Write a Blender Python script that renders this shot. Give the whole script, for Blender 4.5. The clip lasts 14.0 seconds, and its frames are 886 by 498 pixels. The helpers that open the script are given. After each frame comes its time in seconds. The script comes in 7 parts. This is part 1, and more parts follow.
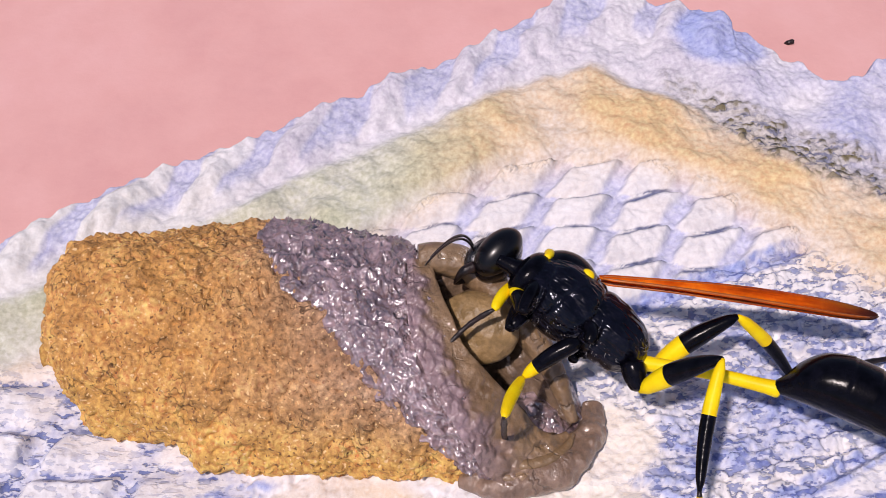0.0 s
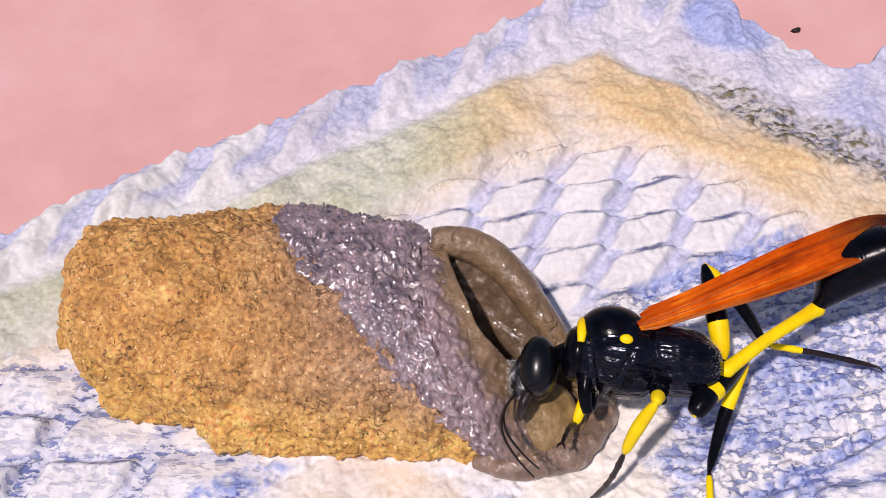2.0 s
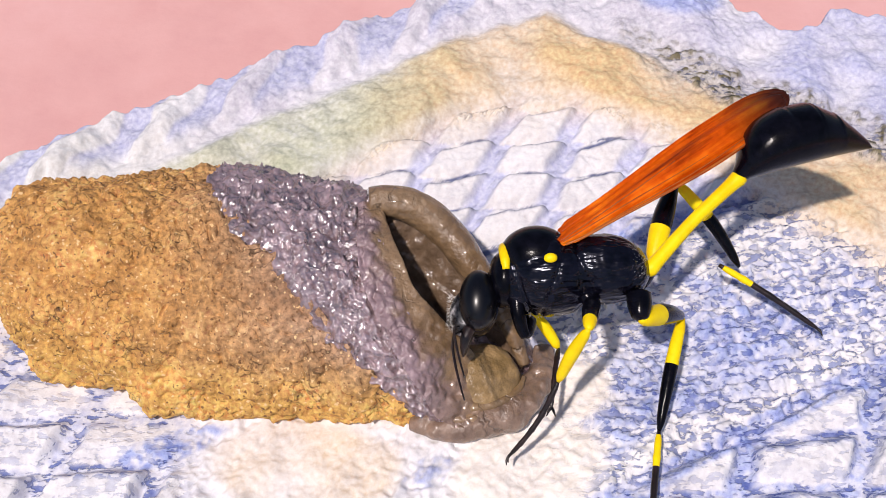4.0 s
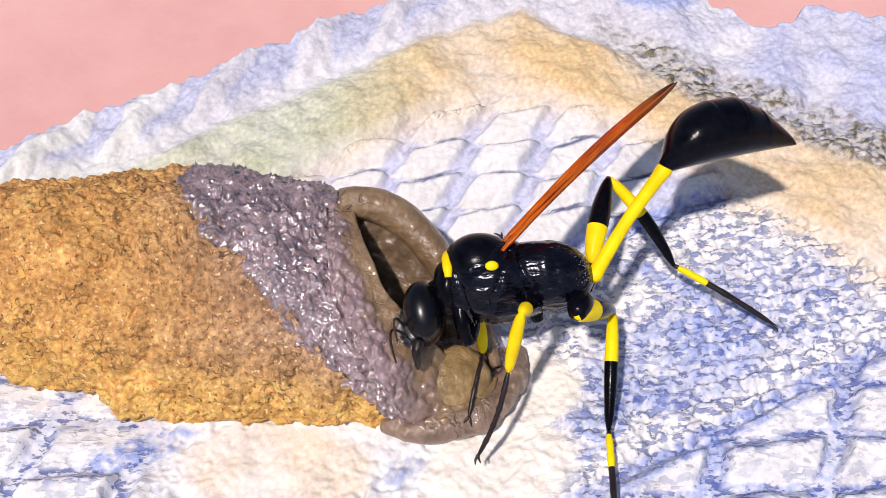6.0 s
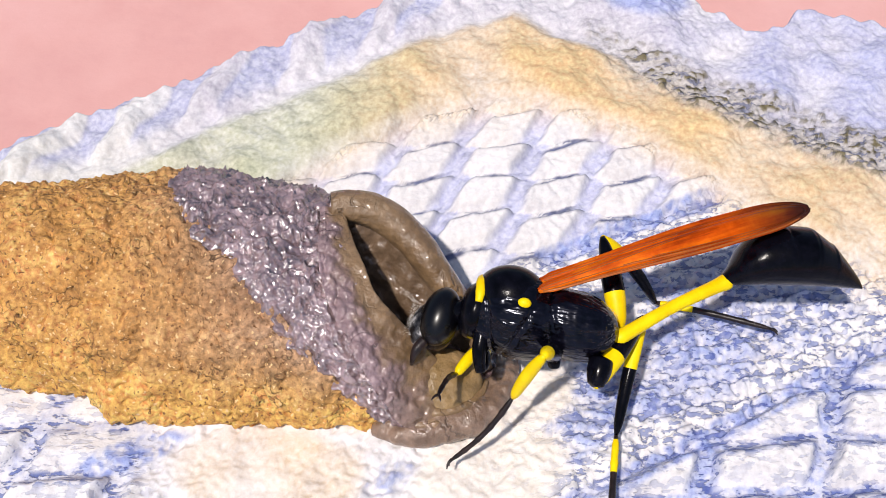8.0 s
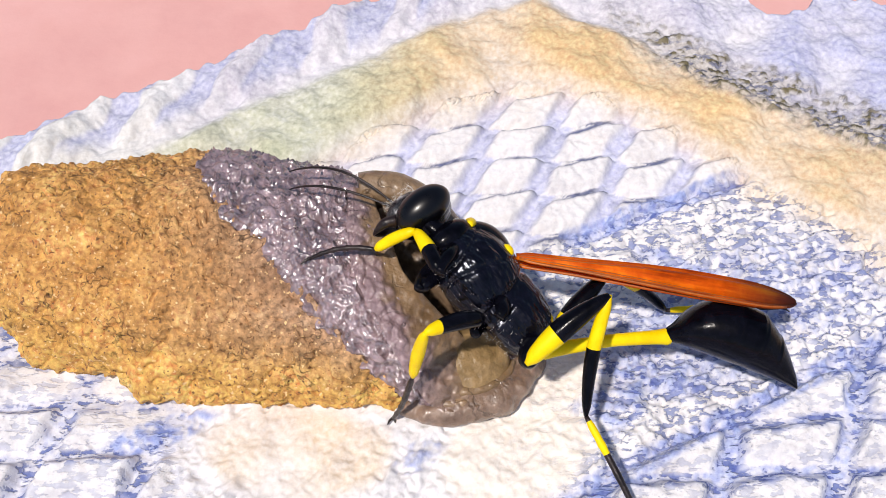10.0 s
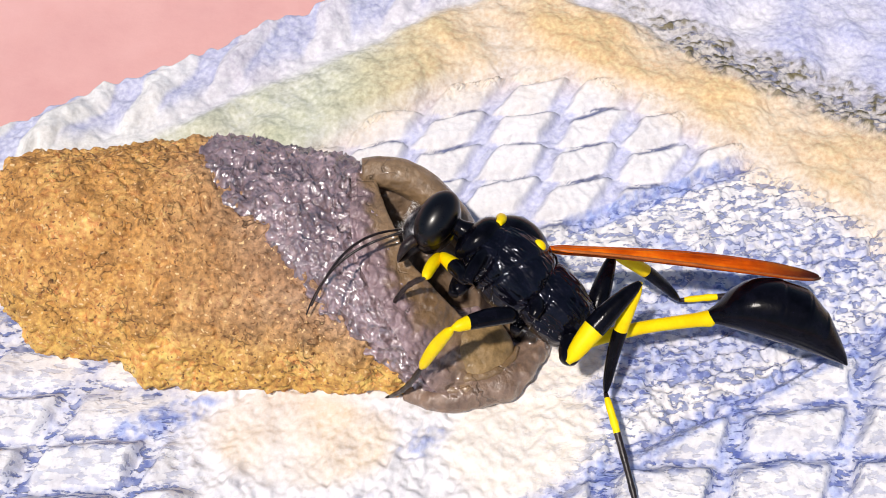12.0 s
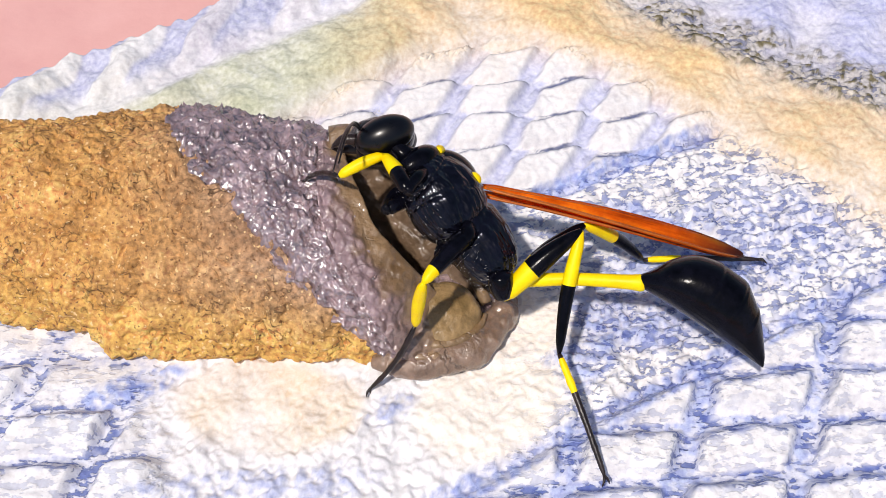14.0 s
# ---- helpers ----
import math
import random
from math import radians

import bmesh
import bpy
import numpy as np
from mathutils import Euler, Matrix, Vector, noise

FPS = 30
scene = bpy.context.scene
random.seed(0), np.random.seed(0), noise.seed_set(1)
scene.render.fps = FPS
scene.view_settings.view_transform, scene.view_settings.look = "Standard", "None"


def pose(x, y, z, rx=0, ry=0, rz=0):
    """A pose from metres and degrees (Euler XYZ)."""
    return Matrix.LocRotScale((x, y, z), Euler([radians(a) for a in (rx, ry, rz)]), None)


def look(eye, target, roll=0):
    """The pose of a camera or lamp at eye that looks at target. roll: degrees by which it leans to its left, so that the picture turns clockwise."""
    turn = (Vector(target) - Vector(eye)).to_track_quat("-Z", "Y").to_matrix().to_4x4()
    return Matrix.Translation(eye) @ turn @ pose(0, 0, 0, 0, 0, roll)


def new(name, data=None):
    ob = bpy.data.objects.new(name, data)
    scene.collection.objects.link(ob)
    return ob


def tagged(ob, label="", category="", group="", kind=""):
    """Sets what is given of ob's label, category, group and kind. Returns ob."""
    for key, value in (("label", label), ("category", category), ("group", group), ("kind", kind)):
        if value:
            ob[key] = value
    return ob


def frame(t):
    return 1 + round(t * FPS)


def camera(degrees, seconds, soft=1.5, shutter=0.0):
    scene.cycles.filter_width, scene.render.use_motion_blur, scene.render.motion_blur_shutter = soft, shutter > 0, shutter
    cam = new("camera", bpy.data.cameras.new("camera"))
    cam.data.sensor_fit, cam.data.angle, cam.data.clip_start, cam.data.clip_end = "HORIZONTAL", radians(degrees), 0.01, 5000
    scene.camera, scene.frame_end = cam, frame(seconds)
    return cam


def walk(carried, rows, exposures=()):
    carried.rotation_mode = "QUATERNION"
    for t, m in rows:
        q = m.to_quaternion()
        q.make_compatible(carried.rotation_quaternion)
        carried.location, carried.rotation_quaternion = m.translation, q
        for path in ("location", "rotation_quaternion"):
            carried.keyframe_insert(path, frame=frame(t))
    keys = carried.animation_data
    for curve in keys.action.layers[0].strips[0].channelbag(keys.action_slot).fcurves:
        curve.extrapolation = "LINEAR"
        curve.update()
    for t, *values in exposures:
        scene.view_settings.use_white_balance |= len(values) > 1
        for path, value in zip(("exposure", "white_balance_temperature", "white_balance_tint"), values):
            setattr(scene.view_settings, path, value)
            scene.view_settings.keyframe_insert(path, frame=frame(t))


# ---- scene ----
cam = camera(44.00, 14.0, soft=0.4)
PATH = [
    (0.0, -0.00180, -0.03701, 0.05510, 37.22, 1.76, 1.50),
    (0.5, -0.00148, -0.03714, 0.05621, 37.41, 1.67, 1.23),
    (1.0, -0.00196, -0.03739, 0.05607, 37.20, 1.71, 1.31),
    (1.5, -0.00261, -0.03777, 0.05529, 37.02, 1.40, 1.17),
    (2.0, -0.00270, -0.03793, 0.05534, 36.92, 1.67, 1.37),
    (2.5, -0.00263, -0.03848, 0.05469, 36.57, 1.48, 1.35),
    (3.0, -0.00138, -0.03823, 0.05461, 36.58, 1.28, 1.12),
    (3.2, -0.00147, -0.03858, 0.05361, 36.32, 1.03, 0.91),
    (5.3, 0.00071, -0.03739, 0.05448, 35.31, 0.32, 0.14),
    (5.5, 0.00018, -0.03744, 0.05443, 35.07, 0.24, 0.02),
    (6.0, 0.00015, -0.03742, 0.05428, 35.07, 0.13, -0.01),
    (6.5, 0.00000, -0.03763, 0.05374, 35.00, 0.00, -0.00),
    (7.0, -0.00033, -0.03791, 0.05366, 35.02, -0.02, 0.02),
    (7.5, -0.00003, -0.03768, 0.05366, 34.99, -0.04, 0.14),
    (8.0, 0.00045, -0.03743, 0.05432, 35.24, -0.06, -0.04),
    (10.5, -0.00109, -0.03828, 0.05403, 34.63, 0.11, 0.04),
    (11.0, -0.00120, -0.03843, 0.05358, 34.37, 0.08, 0.04),
    (11.5, -0.00147, -0.03877, 0.05330, 34.18, 0.22, 0.15),
    (12.0, -0.00086, -0.03813, 0.05404, 34.18, 0.24, 0.17),
    (12.5, -0.00101, -0.03836, 0.05403, 34.20, 0.19, 0.16),
    (13.0, 0.00044, -0.03890, 0.05379, 33.86, 0.03, -0.43),
    (13.5, 0.00049, -0.03890, 0.05370, 33.64, -0.07, -0.59),
    (14.0, 0.00010, -0.03884, 0.05351, 33.32, -0.18, -0.59),
]
walk(cam, [(t, pose(*row)) for t, *row in PATH], [(0.0, -0.48, 6650, 24), (3.0, -0.42, 6650, 20), (5.5, -0.27, 6650, 15), (14.0, -0.27, 6650, 12)])

# ---- light ----
world = bpy.data.worlds.new("sky")
scene.world = world
world.use_nodes = True
sky = world.node_tree.nodes.new("ShaderNodeTexSky")
sky.sky_type = "NISHITA"
sky.sun_disc = False
sky.sun_elevation = radians(60)
sky.sun_rotation = radians(190)
world.node_tree.links.new(sky.outputs[0], world.node_tree.nodes["Background"].inputs[0])
world.node_tree.nodes["Background"].inputs[1].default_value = 0.105
sun = new("sun", bpy.data.lights.new("sun", "SUN"))
sun.data.energy = 4.35
sun.data.angle = radians(2.2)
sun.data.color = (1.0, 0.945, 0.875)
sun.matrix_world = look((-0.28, -0.43, 1.0), (0, 0, 0))

MM = 0.001


# ---- materials ----
def node(nt, kind, **inputs):
    n = nt.nodes.new("ShaderNode" + kind)
    for k, v in inputs.items():
        n.inputs[k.replace("_", " ")].default_value = v
    return n


def rgb(*c):
    return (*c, 1.0)


def ramp(nt, fac, stops):
    r = nt.nodes.new("ShaderNodeValToRGB")
    while len(r.color_ramp.elements) < len(stops):
        r.color_ramp.elements.new(0.5)
    for e, (p, c) in zip(r.color_ramp.elements, stops):
        e.position, e.color = p, rgb(*c)
    nt.links.new(fac, r.inputs[0])
    return r.outputs[0]


def surface(name, stops, size, rough=0.6, rough2=None, bump=0.3, bump_size=0.4, coat=0.0, attribute="", grain=0.25, bump2=0.0, bump2_size=1.5, spec=0.5, cracks=0.0, crack_size=1.0, crack_tone=0.5, detail=5.0, coat_rough=0.2, thin=0.05, sparse=(0.42, 0.58), film=0.0, coat_ior=1.5, mid_stretch=(1.0, 1.0, 1.0), flecks=None, fleck_size=0.35, strokes=False):
    """A material whose colour varies at two scales (size in mm), with relief."""
    m = bpy.data.materials.new(name)
    m.use_nodes = True
    nt = m.node_tree
    bsdf = nt.nodes["Principled BSDF"]
    tc = nt.nodes.new("ShaderNodeTexCoord")
    big = node(nt, "TexNoise", Scale=1000.0 / size, Detail=6.0, Roughness=0.62)
    fine = node(nt, "TexNoise", Scale=1000.0 / bump_size, Detail=detail, Roughness=0.6)
    for n in (big, fine):
        nt.links.new(tc.outputs["Object"], n.inputs["Vector"])
    col = ramp(nt, big.outputs[0], stops)
    if attribute:
        at = nt.nodes.new("ShaderNodeAttribute")
        at.attribute_name = attribute
        mx = nt.nodes.new("ShaderNodeMix")
        mx.data_type, mx.blend_type = "RGBA", "MULTIPLY"
        mx.inputs[0].default_value = 1.0
        nt.links.new(at.outputs["Color"], mx.inputs[6])
        nt.links.new(col, mx.inputs[7])
        col = mx.outputs[2]
    g = nt.nodes.new("ShaderNodeMix")
    g.data_type, g.blend_type = "RGBA", "OVERLAY"
    g.inputs[0].default_value = grain
    nt.links.new(col, g.inputs[6])
    nt.links.new(ramp(nt, fine.outputs[0], [(0.3, (0.1, 0.1, 0.1)), (0.7, (0.9, 0.9, 0.9))]), g.inputs[7])
    nt.links.new(g.outputs[2], bsdf.inputs["Base Color"])
    if flecks:
        # pale grains and dark pits
        dots = node(nt, "TexNoise", Scale=1000.0 / fleck_size, Detail=1.0, Roughness=0.5)
        nt.links.new(tc.outputs["Object"], dots.inputs["Vector"])
        under = g
        for lo, hi, tone in ((0.66, 0.72, flecks[0]), (0.345, 0.29, flecks[1])):
            hit = node(nt, "MapRange", From_Min=lo, From_Max=hi)
            nt.links.new(dots.outputs[0], hit.inputs[0])
            over = nt.nodes.new("ShaderNodeMix")
            over.data_type = "RGBA"
            over.inputs[7].default_value = rgb(*tone)
            nt.links.new(hit.outputs[0], over.inputs[0])
            nt.links.new(under.outputs[2], over.inputs[6])
            under = over
        g = under
        nt.links.new(g.outputs[2], bsdf.inputs["Base Color"])
    bsdf.inputs["Specular IOR Level"].default_value = spec
    if rough2 is None:
        bsdf.inputs["Roughness"].default_value = rough
    else:
        mr = node(nt, "MapRange", From_Min=0.35, From_Max=0.65, To_Min=rough, To_Max=rough2)
        nt.links.new(big.outputs[0], mr.inputs[0])
        nt.links.new(mr.outputs[0], bsdf.inputs["Roughness"])
    bsdf.inputs["Coat Weight"].default_value = coat
    bsdf.inputs["Coat Roughness"].default_value = coat_rough
    bsdf.inputs["Coat IOR"].default_value = coat_ior
    lines = None
    if cracks:
        warp = node(nt, "TexNoise", Scale=1400.0 / crack_size, Detail=3.0, Roughness=0.6)
        nt.links.new(tc.outputs["Object"], warp.inputs["Vector"])
        off = nt.nodes.new("ShaderNodeVectorMath")
        off.operation = "MULTIPLY_ADD"
        nt.links.new(warp.outputs["Color"], off.inputs[0])
        off.inputs[1].default_value = (crack_size * MM * 0.5,) * 3
        nt.links.new(tc.outputs["Object"], off.inputs[2])
        curl = node(nt, "TexNoise", Scale=1000.0 / crack_size, Detail=1.0, Roughness=0.4)
        nt.links.new(off.outputs[0], curl.inputs["Vector"])
        away = node(nt, "Math")
        away.operation = "SUBTRACT"
        away.inputs[1].default_value = 0.5
        nt.links.new(curl.outputs[0], away.inputs[0])
        size_of = node(nt, "Math")
        size_of.operation = "ABSOLUTE"
        nt.links.new(away.outputs[0], size_of.inputs[0])
        edge = node(nt, "MapRange", From_Min=thin * 0.15, From_Max=thin)
        nt.links.new(size_of.outputs[0], edge.inputs[0])
        if strokes:
            # short choppy marks along the weave
            weave = nt.nodes.new("ShaderNodeMapping")
            weave.inputs["Rotation"].default_value = (0, 0, radians(-28))
            weave.inputs["Scale"].default_value = (0.42, 1.0, 1.0)
            nt.links.new(off.outputs[0], weave.inputs[0])
            chop = node(nt, "TexNoise", Scale=1000.0 / crack_size, Detail=2.5, Roughness=0.6)
            nt.links.new(weave.outputs[0], chop.inputs["Vector"])
            edge = node(nt, "MapRange", From_Min=0.43, From_Max=0.49)
            nt.links.new(chop.outputs[0], edge.inputs[0])
        patch = node(nt, "TexNoise", Scale=1000.0 / (crack_size * 3.5), Detail=2.0)
        nt.links.new(tc.outputs["Object"], patch.inputs["Vector"])
        some = node(nt, "MapRange", From_Min=sparse[0], From_Max=sparse[1])
        nt.links.new(patch.outputs[0], some.inputs[0])
        keep = nt.nodes.new("ShaderNodeMix")
        keep.inputs[2].default_value = 1.0
        if attribute:
            by = nt.nodes.new("ShaderNodeMath")
            by.operation = "MULTIPLY"
            nt.links.new(some.outputs[0], by.inputs[0])
            nt.links.new(at.outputs["Alpha"], by.inputs[1])
            nt.links.new(by.outputs[0], keep.inputs[0])
        else:
            nt.links.new(some.outputs[0], keep.inputs[0])
        nt.links.new(edge.outputs[0], keep.inputs[3])
        lines = keep.outputs[0]
        dark = nt.nodes.new("ShaderNodeMix")
        dark.data_type, dark.blend_type = "RGBA", "MULTIPLY"
        dark.inputs[0].default_value = 1.0
        nt.links.new(g.outputs[2], dark.inputs[6])
        nt.links.new(ramp(nt, lines, [(0.0, crack_tone if isinstance(crack_tone, tuple) else (crack_tone,) * 3), (1.0, (1, 1, 1))]), dark.inputs[7])
        nt.links.new(dark.outputs[2], bsdf.inputs["Base Color"])
    b = node(nt, "Bump", Strength=bump, Distance=bump_size * MM * 0.6)
    nt.links.new(fine.outputs[0], b.inputs["Height"])
    if bump2:
        mid = node(nt, "TexNoise", Scale=1000.0 / bump2_size, Detail=3.0, Roughness=0.5)
        along = nt.nodes.new("ShaderNodeMapping")
        along.inputs["Scale"].default_value = mid_stretch
        nt.links.new(tc.outputs["Object"], along.inputs[0])
        nt.links.new(along.outputs[0], mid.inputs["Vector"])
        b2 = node(nt, "Bump", Strength=bump2, Distance=bump2_size * MM * 0.5)
        nt.links.new(mid.outputs[0], b2.inputs["Height"])
        nt.links.new(b2.outputs[0], b.inputs["Normal"])
    last = b
    if cracks:
        b3 = node(nt, "Bump", Strength=cracks, Distance=crack_size * MM * 0.25)
        nt.links.new(lines, b3.inputs["Height"])
        nt.links.new(b.outputs[0], b3.inputs["Normal"])
        last = b3
    nt.links.new(last.outputs[0], bsdf.inputs["Normal"])
    if film:
        # a film of water that bridges the finest grains
        pool = node(nt, "TexNoise", Scale=1000.0 / 0.6, Detail=1.0, Roughness=0.5)
        nt.links.new(tc.outputs["Object"], pool.inputs["Vector"])
        b4 = node(nt, "Bump", Strength=film, Distance=0.6 * MM)
        nt.links.new(pool.outputs[0], b4.inputs["Height"])
        last = b4
    nt.links.new(last.outputs[0], bsdf.inputs["Coat Normal"])
    return m


PINK = surface("pink_painted_floor", [(0.3, (0.67, 0.345, 0.325)), (0.5, (0.73, 0.395, 0.365)), (0.7, (0.77, 0.435, 0.415))], 14, 0.7, bump=0.06, bump_size=2.0, grain=0.04)
CLOTH = surface("printed_cotton", [(0.3, (0.84, 0.83, 0.84)), (0.5, (0.96, 0.95, 0.94)), (0.7, (1.0, 1.0, 1.0))], 2.2, 0.85, bump=0.3, bump_size=0.32, attribute="print", grain=0.35, spec=0.2, cracks=0.8, crack_size=0.38, crack_tone=(0.27, 0.33, 0.58), sparse=(0.22, 0.5), strokes=True)
DRY = surface("dry_ochre_mud", [(0.30, (0.40, 0.190, 0.050)), (0.45, (0.55, 0.275, 0.075)), (0.58, (0.66, 0.345, 0.100)), (0.72, (0.84, 0.49, 0.16))], 1.8, 0.65, bump=1.0, bump_size=0.32, grain=0.65, bump2=0.7, bump2_size=0.6, spec=0.5, attribute="damp", cracks=0.6, crack_size=0.7, crack_tone=0.48, thin=0.03, sparse=(0.50, 0.62), flecks=((0.85, 0.58, 0.28), (0.22, 0.10, 0.035)), fleck_size=0.26)
WET = surface("wet_grey_brown_mud", [(0.3, (0.15, 0.097, 0.105)), (0.5, (0.25, 0.17, 0.182)), (0.7, (0.38, 0.27, 0.29))], 2.2, 0.3, 0.5, bump=0.8, bump_size=0.4, grain=0.45, bump2=0.5, bump2_size=1.0, spec=0.5, coat=1.0, coat_rough=0.21, coat_ior=2.6, cracks=0.5, crack_size=0.9, crack_tone=0.45, detail=1.5, thin=0.04, film=1.0)
SMOOTH = surface("smoothed_wet_mud", [(0.3, (0.135, 0.080, 0.040)), (0.5, (0.205, 0.128, 0.066)), (0.7, (0.27, 0.175, 0.095))], 2.2, 0.3, 0.5, bump=0.45, bump_size=0.6, grain=0.3, bump2=0.4, bump2_size=1.3, spec=0.5, coat=0.7, coat_rough=0.12, cracks=0.4, crack_size=1.6, crack_tone=0.6, thin=0.025, sparse=(0.5, 0.62), attribute="smear_and_shade", film=0.5)
BALL = surface("fresh_olive_mud", [(0.3, (0.18, 0.115, 0.045)), (0.5, (0.265, 0.17, 0.072)), (0.7, (0.34, 0.22, 0.10))], 2.0, 0.3, 0.5, bump=0.4, bump_size=0.5, grain=0.25, spec=0.4, coat=0.12, bump2=0.35, bump2_size=1.2)


# ---- building ----
def mesh_from(name, verts, faces, material, smooth=True):
    me = bpy.data.meshes.new(name)
    me.from_pydata([tuple(v) for v in np.asarray(verts, float) * MM], [], [tuple(map(int, f)) for f in faces])
    me.materials.append(material)
    if smooth:
        me.polygons.foreach_set("use_smooth", [True] * len(me.polygons))
    me.update()
    return me


def grid_faces(nu, nv, wrap=False):
    a = np.arange(nu * nv).reshape(nu, nv)
    if wrap:
        a = np.concatenate([a, a[:, :1]], 1)
    return np.stack([a[:-1, :-1], a[1:, :-1], a[1:, 1:], a[:-1, 1:]], -1).reshape(-1, 4)


def thing(name, label, category, group="", kind=""):
    return tagged(new(name), label, category, group, kind)


def piece(name, verts, faces, material, parent=None, label="", smooth=True):
    ob = new(name, mesh_from(name, verts, faces, material, smooth))
    ob.parent = parent
    return tagged(ob, label)


def smoothstep(a, b, x):
    t = np.clip((x - a) / (b - a), 0, 1)
    return t * t * (3 - 2 * t)


def fbm(pts, size, octaves=3, seed=0.0):
    """Noise about 0 at points in mm."""
    o = Vector((seed, seed * 1.7, -seed))
    return np.array([noise.fractal(Vector(p) / size + o, 1.0, 2.0, octaves) for p in pts])


def polyline(points, n):
    """n points evenly along a smooth curve through the points."""
    p = np.asarray(points, float)
    k = len(p)
    t = np.linspace(0, k - 1, n * 4)
    i = np.clip(t.astype(int), 0, k - 2)
    f = (t - i)[:, None]
    e = np.concatenate([2 * p[:1] - p[1:2], p, 2 * p[-1:] - p[-2:-1]])
    a, b, c, d = e[i], e[i + 1], e[i + 2], e[i + 3]
    q = 0.5 * (2 * b + (c - a) * f + (2 * a - 5 * b + 4 * c - d) * f**2 + (3 * b - a - 3 * c + d) * f**3)
    s = np.concatenate([[0], np.cumsum(np.linalg.norm(np.diff(q, axis=0), axis=1))])
    u = np.linspace(0, s[-1], n)
    return np.stack([np.interp(u, s, q[:, j]) for j in range(p.shape[1])], 1)


def tube(points, radii, n=40, sides=16, squash=1.0, lump=0.0, seed=0.0):
    """Verts and faces of a rounded, closed tube along a curve (mm)."""
    q = polyline(points, n)
    r = np.interp(np.linspace(0, 1, n), np.linspace(0, 1, len(radii)), radii)
    d = np.gradient(q, axis=0)
    d /= np.linalg.norm(d, axis=1)[:, None]
    ref = np.array([0.13, 0.31, 0.94])
    verts = []
    for i in range(n):
        a = np.cross(d[i], ref)
        a /= np.linalg.norm(a)
        b = np.cross(a, d[i])
        for k in range(sides):
            w = 2 * math.pi * k / sides
            verts.append(q[i] + r[i] * (math.cos(w) * a + squash * math.sin(w) * b))
    verts = np.array(verts)
    if lump:
        f = fbm(verts, 2.0, 3, seed)
        c = np.repeat(q, sides, 0)
        verts = c + (verts - c) * (1 + lump * f)[:, None]
    faces = [tuple(f) for f in grid_faces(n, sides, True)]
    verts = np.concatenate([verts, q[:1], q[-1:]])
    m = n * sides
    faces += [(k, (k + 1) % sides, m) for k in range(sides)]
    faces += [(m - sides + (k + 1) % sides, m - sides + k, m + 1) for k in range(sides)]
    return verts, faces


# ---- the floor ----
floor_v = [(x, y, -2.6) for x in np.linspace(-200, 200, 26) for y in np.linspace(-200, 200, 26)]
tagged(piece("floor", floor_v, grid_faces(26, 26)[:, ::-1], PINK), "smooth matt pink painted floor under the cloth", "floor", kind="structure")

# ---- the cloth ----
EDGE_X = [-60, -48, -33.2, -30.3, -25.5, -18.8, -11.5, -5.6, 0.6, 4.1, 8, 11.7, 16.5, 19.7, 22.4, 24, 26.4, 35, 60]
EDGE_Y = [-12, -4, 5.2, 7.3, 11.0, 14.0, 18.4, 21.8, 26.1, 28.6, 30.0, 28.5, 25.9, 22.8, 20.2, 20.5, 22.5, 20, 12]
BAND_X = [-40, -17.8, -14.3, -8.1, -0.3, 5.4, 11.4, 18.4, 24.0, 40]
BAND_OUT = [-4, 8.0, 10.5, 14.1, 18.9, 21.0, 17.2, 12.5, 9.5, 1]
BAND_IN_X = [-40, -12, -7.7, -2.3, 3.4, 7.2, 12.5, 17.3, 22.3, 40]
BAND_IN = [-9, 4.5, 7.1, 10.5, 12.6, 12.6, 10.0, 5.8, 1.9, -12]


def lattice(u, v, px, py, side, top):
    """For lattice coordinates in mm: height of a pad that rises to its upper edge and falls there, nearness to its flanks, to its upper edge, and its number."""
    row = np.floor(v / py)
    col = np.floor(u / px)
    fy, fx = v / py - row, u / px - col
    flank = smoothstep(side * 0.35, side, np.minimum(fx, 1 - fx) * px)
    rise = smoothstep(0.0, 0.3, fy) * (0.55 + 0.45 * fy) * (1 - smoothstep(1 - 1.3 * top / py, 1 - 0.25 * top / py, fy))
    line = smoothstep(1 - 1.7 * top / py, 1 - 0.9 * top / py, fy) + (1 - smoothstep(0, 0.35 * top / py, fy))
    return rise * flank, 1 - flank, np.clip(line, 0, 1), col + 37 * row


def stripe(x, y, a, b, width):
    """1 inside a stroke from a to b of that half width, with soft ends."""
    ax, ay = a
    bx, by = b
    L = math.hypot(bx - ax, by - ay)
    ux, uy = (bx - ax) / L, (by - ay) / L
    s = (x - ax) * ux + (y - ay) * uy
    d = np.abs(-(x - ax) * uy + (y - ay) * ux)
    return (1 - smoothstep(width * 0.7, width * 1.15, d)) * smoothstep(-0.4, 0.4, s) * (1 - smoothstep(L - 0.4, L + 0.4, s))


def blob(x, y, cx, cy, rx, ry, turn=0.0):
    c, s = math.cos(radians(turn)), math.sin(radians(turn))
    u, v = ((x - cx) * c + (y - cy) * s) / rx, (-(x - cx) * s + (y - cy) * c) / ry
    return 1 - smoothstep(0.75, 1.1, np.hypot(u, v))


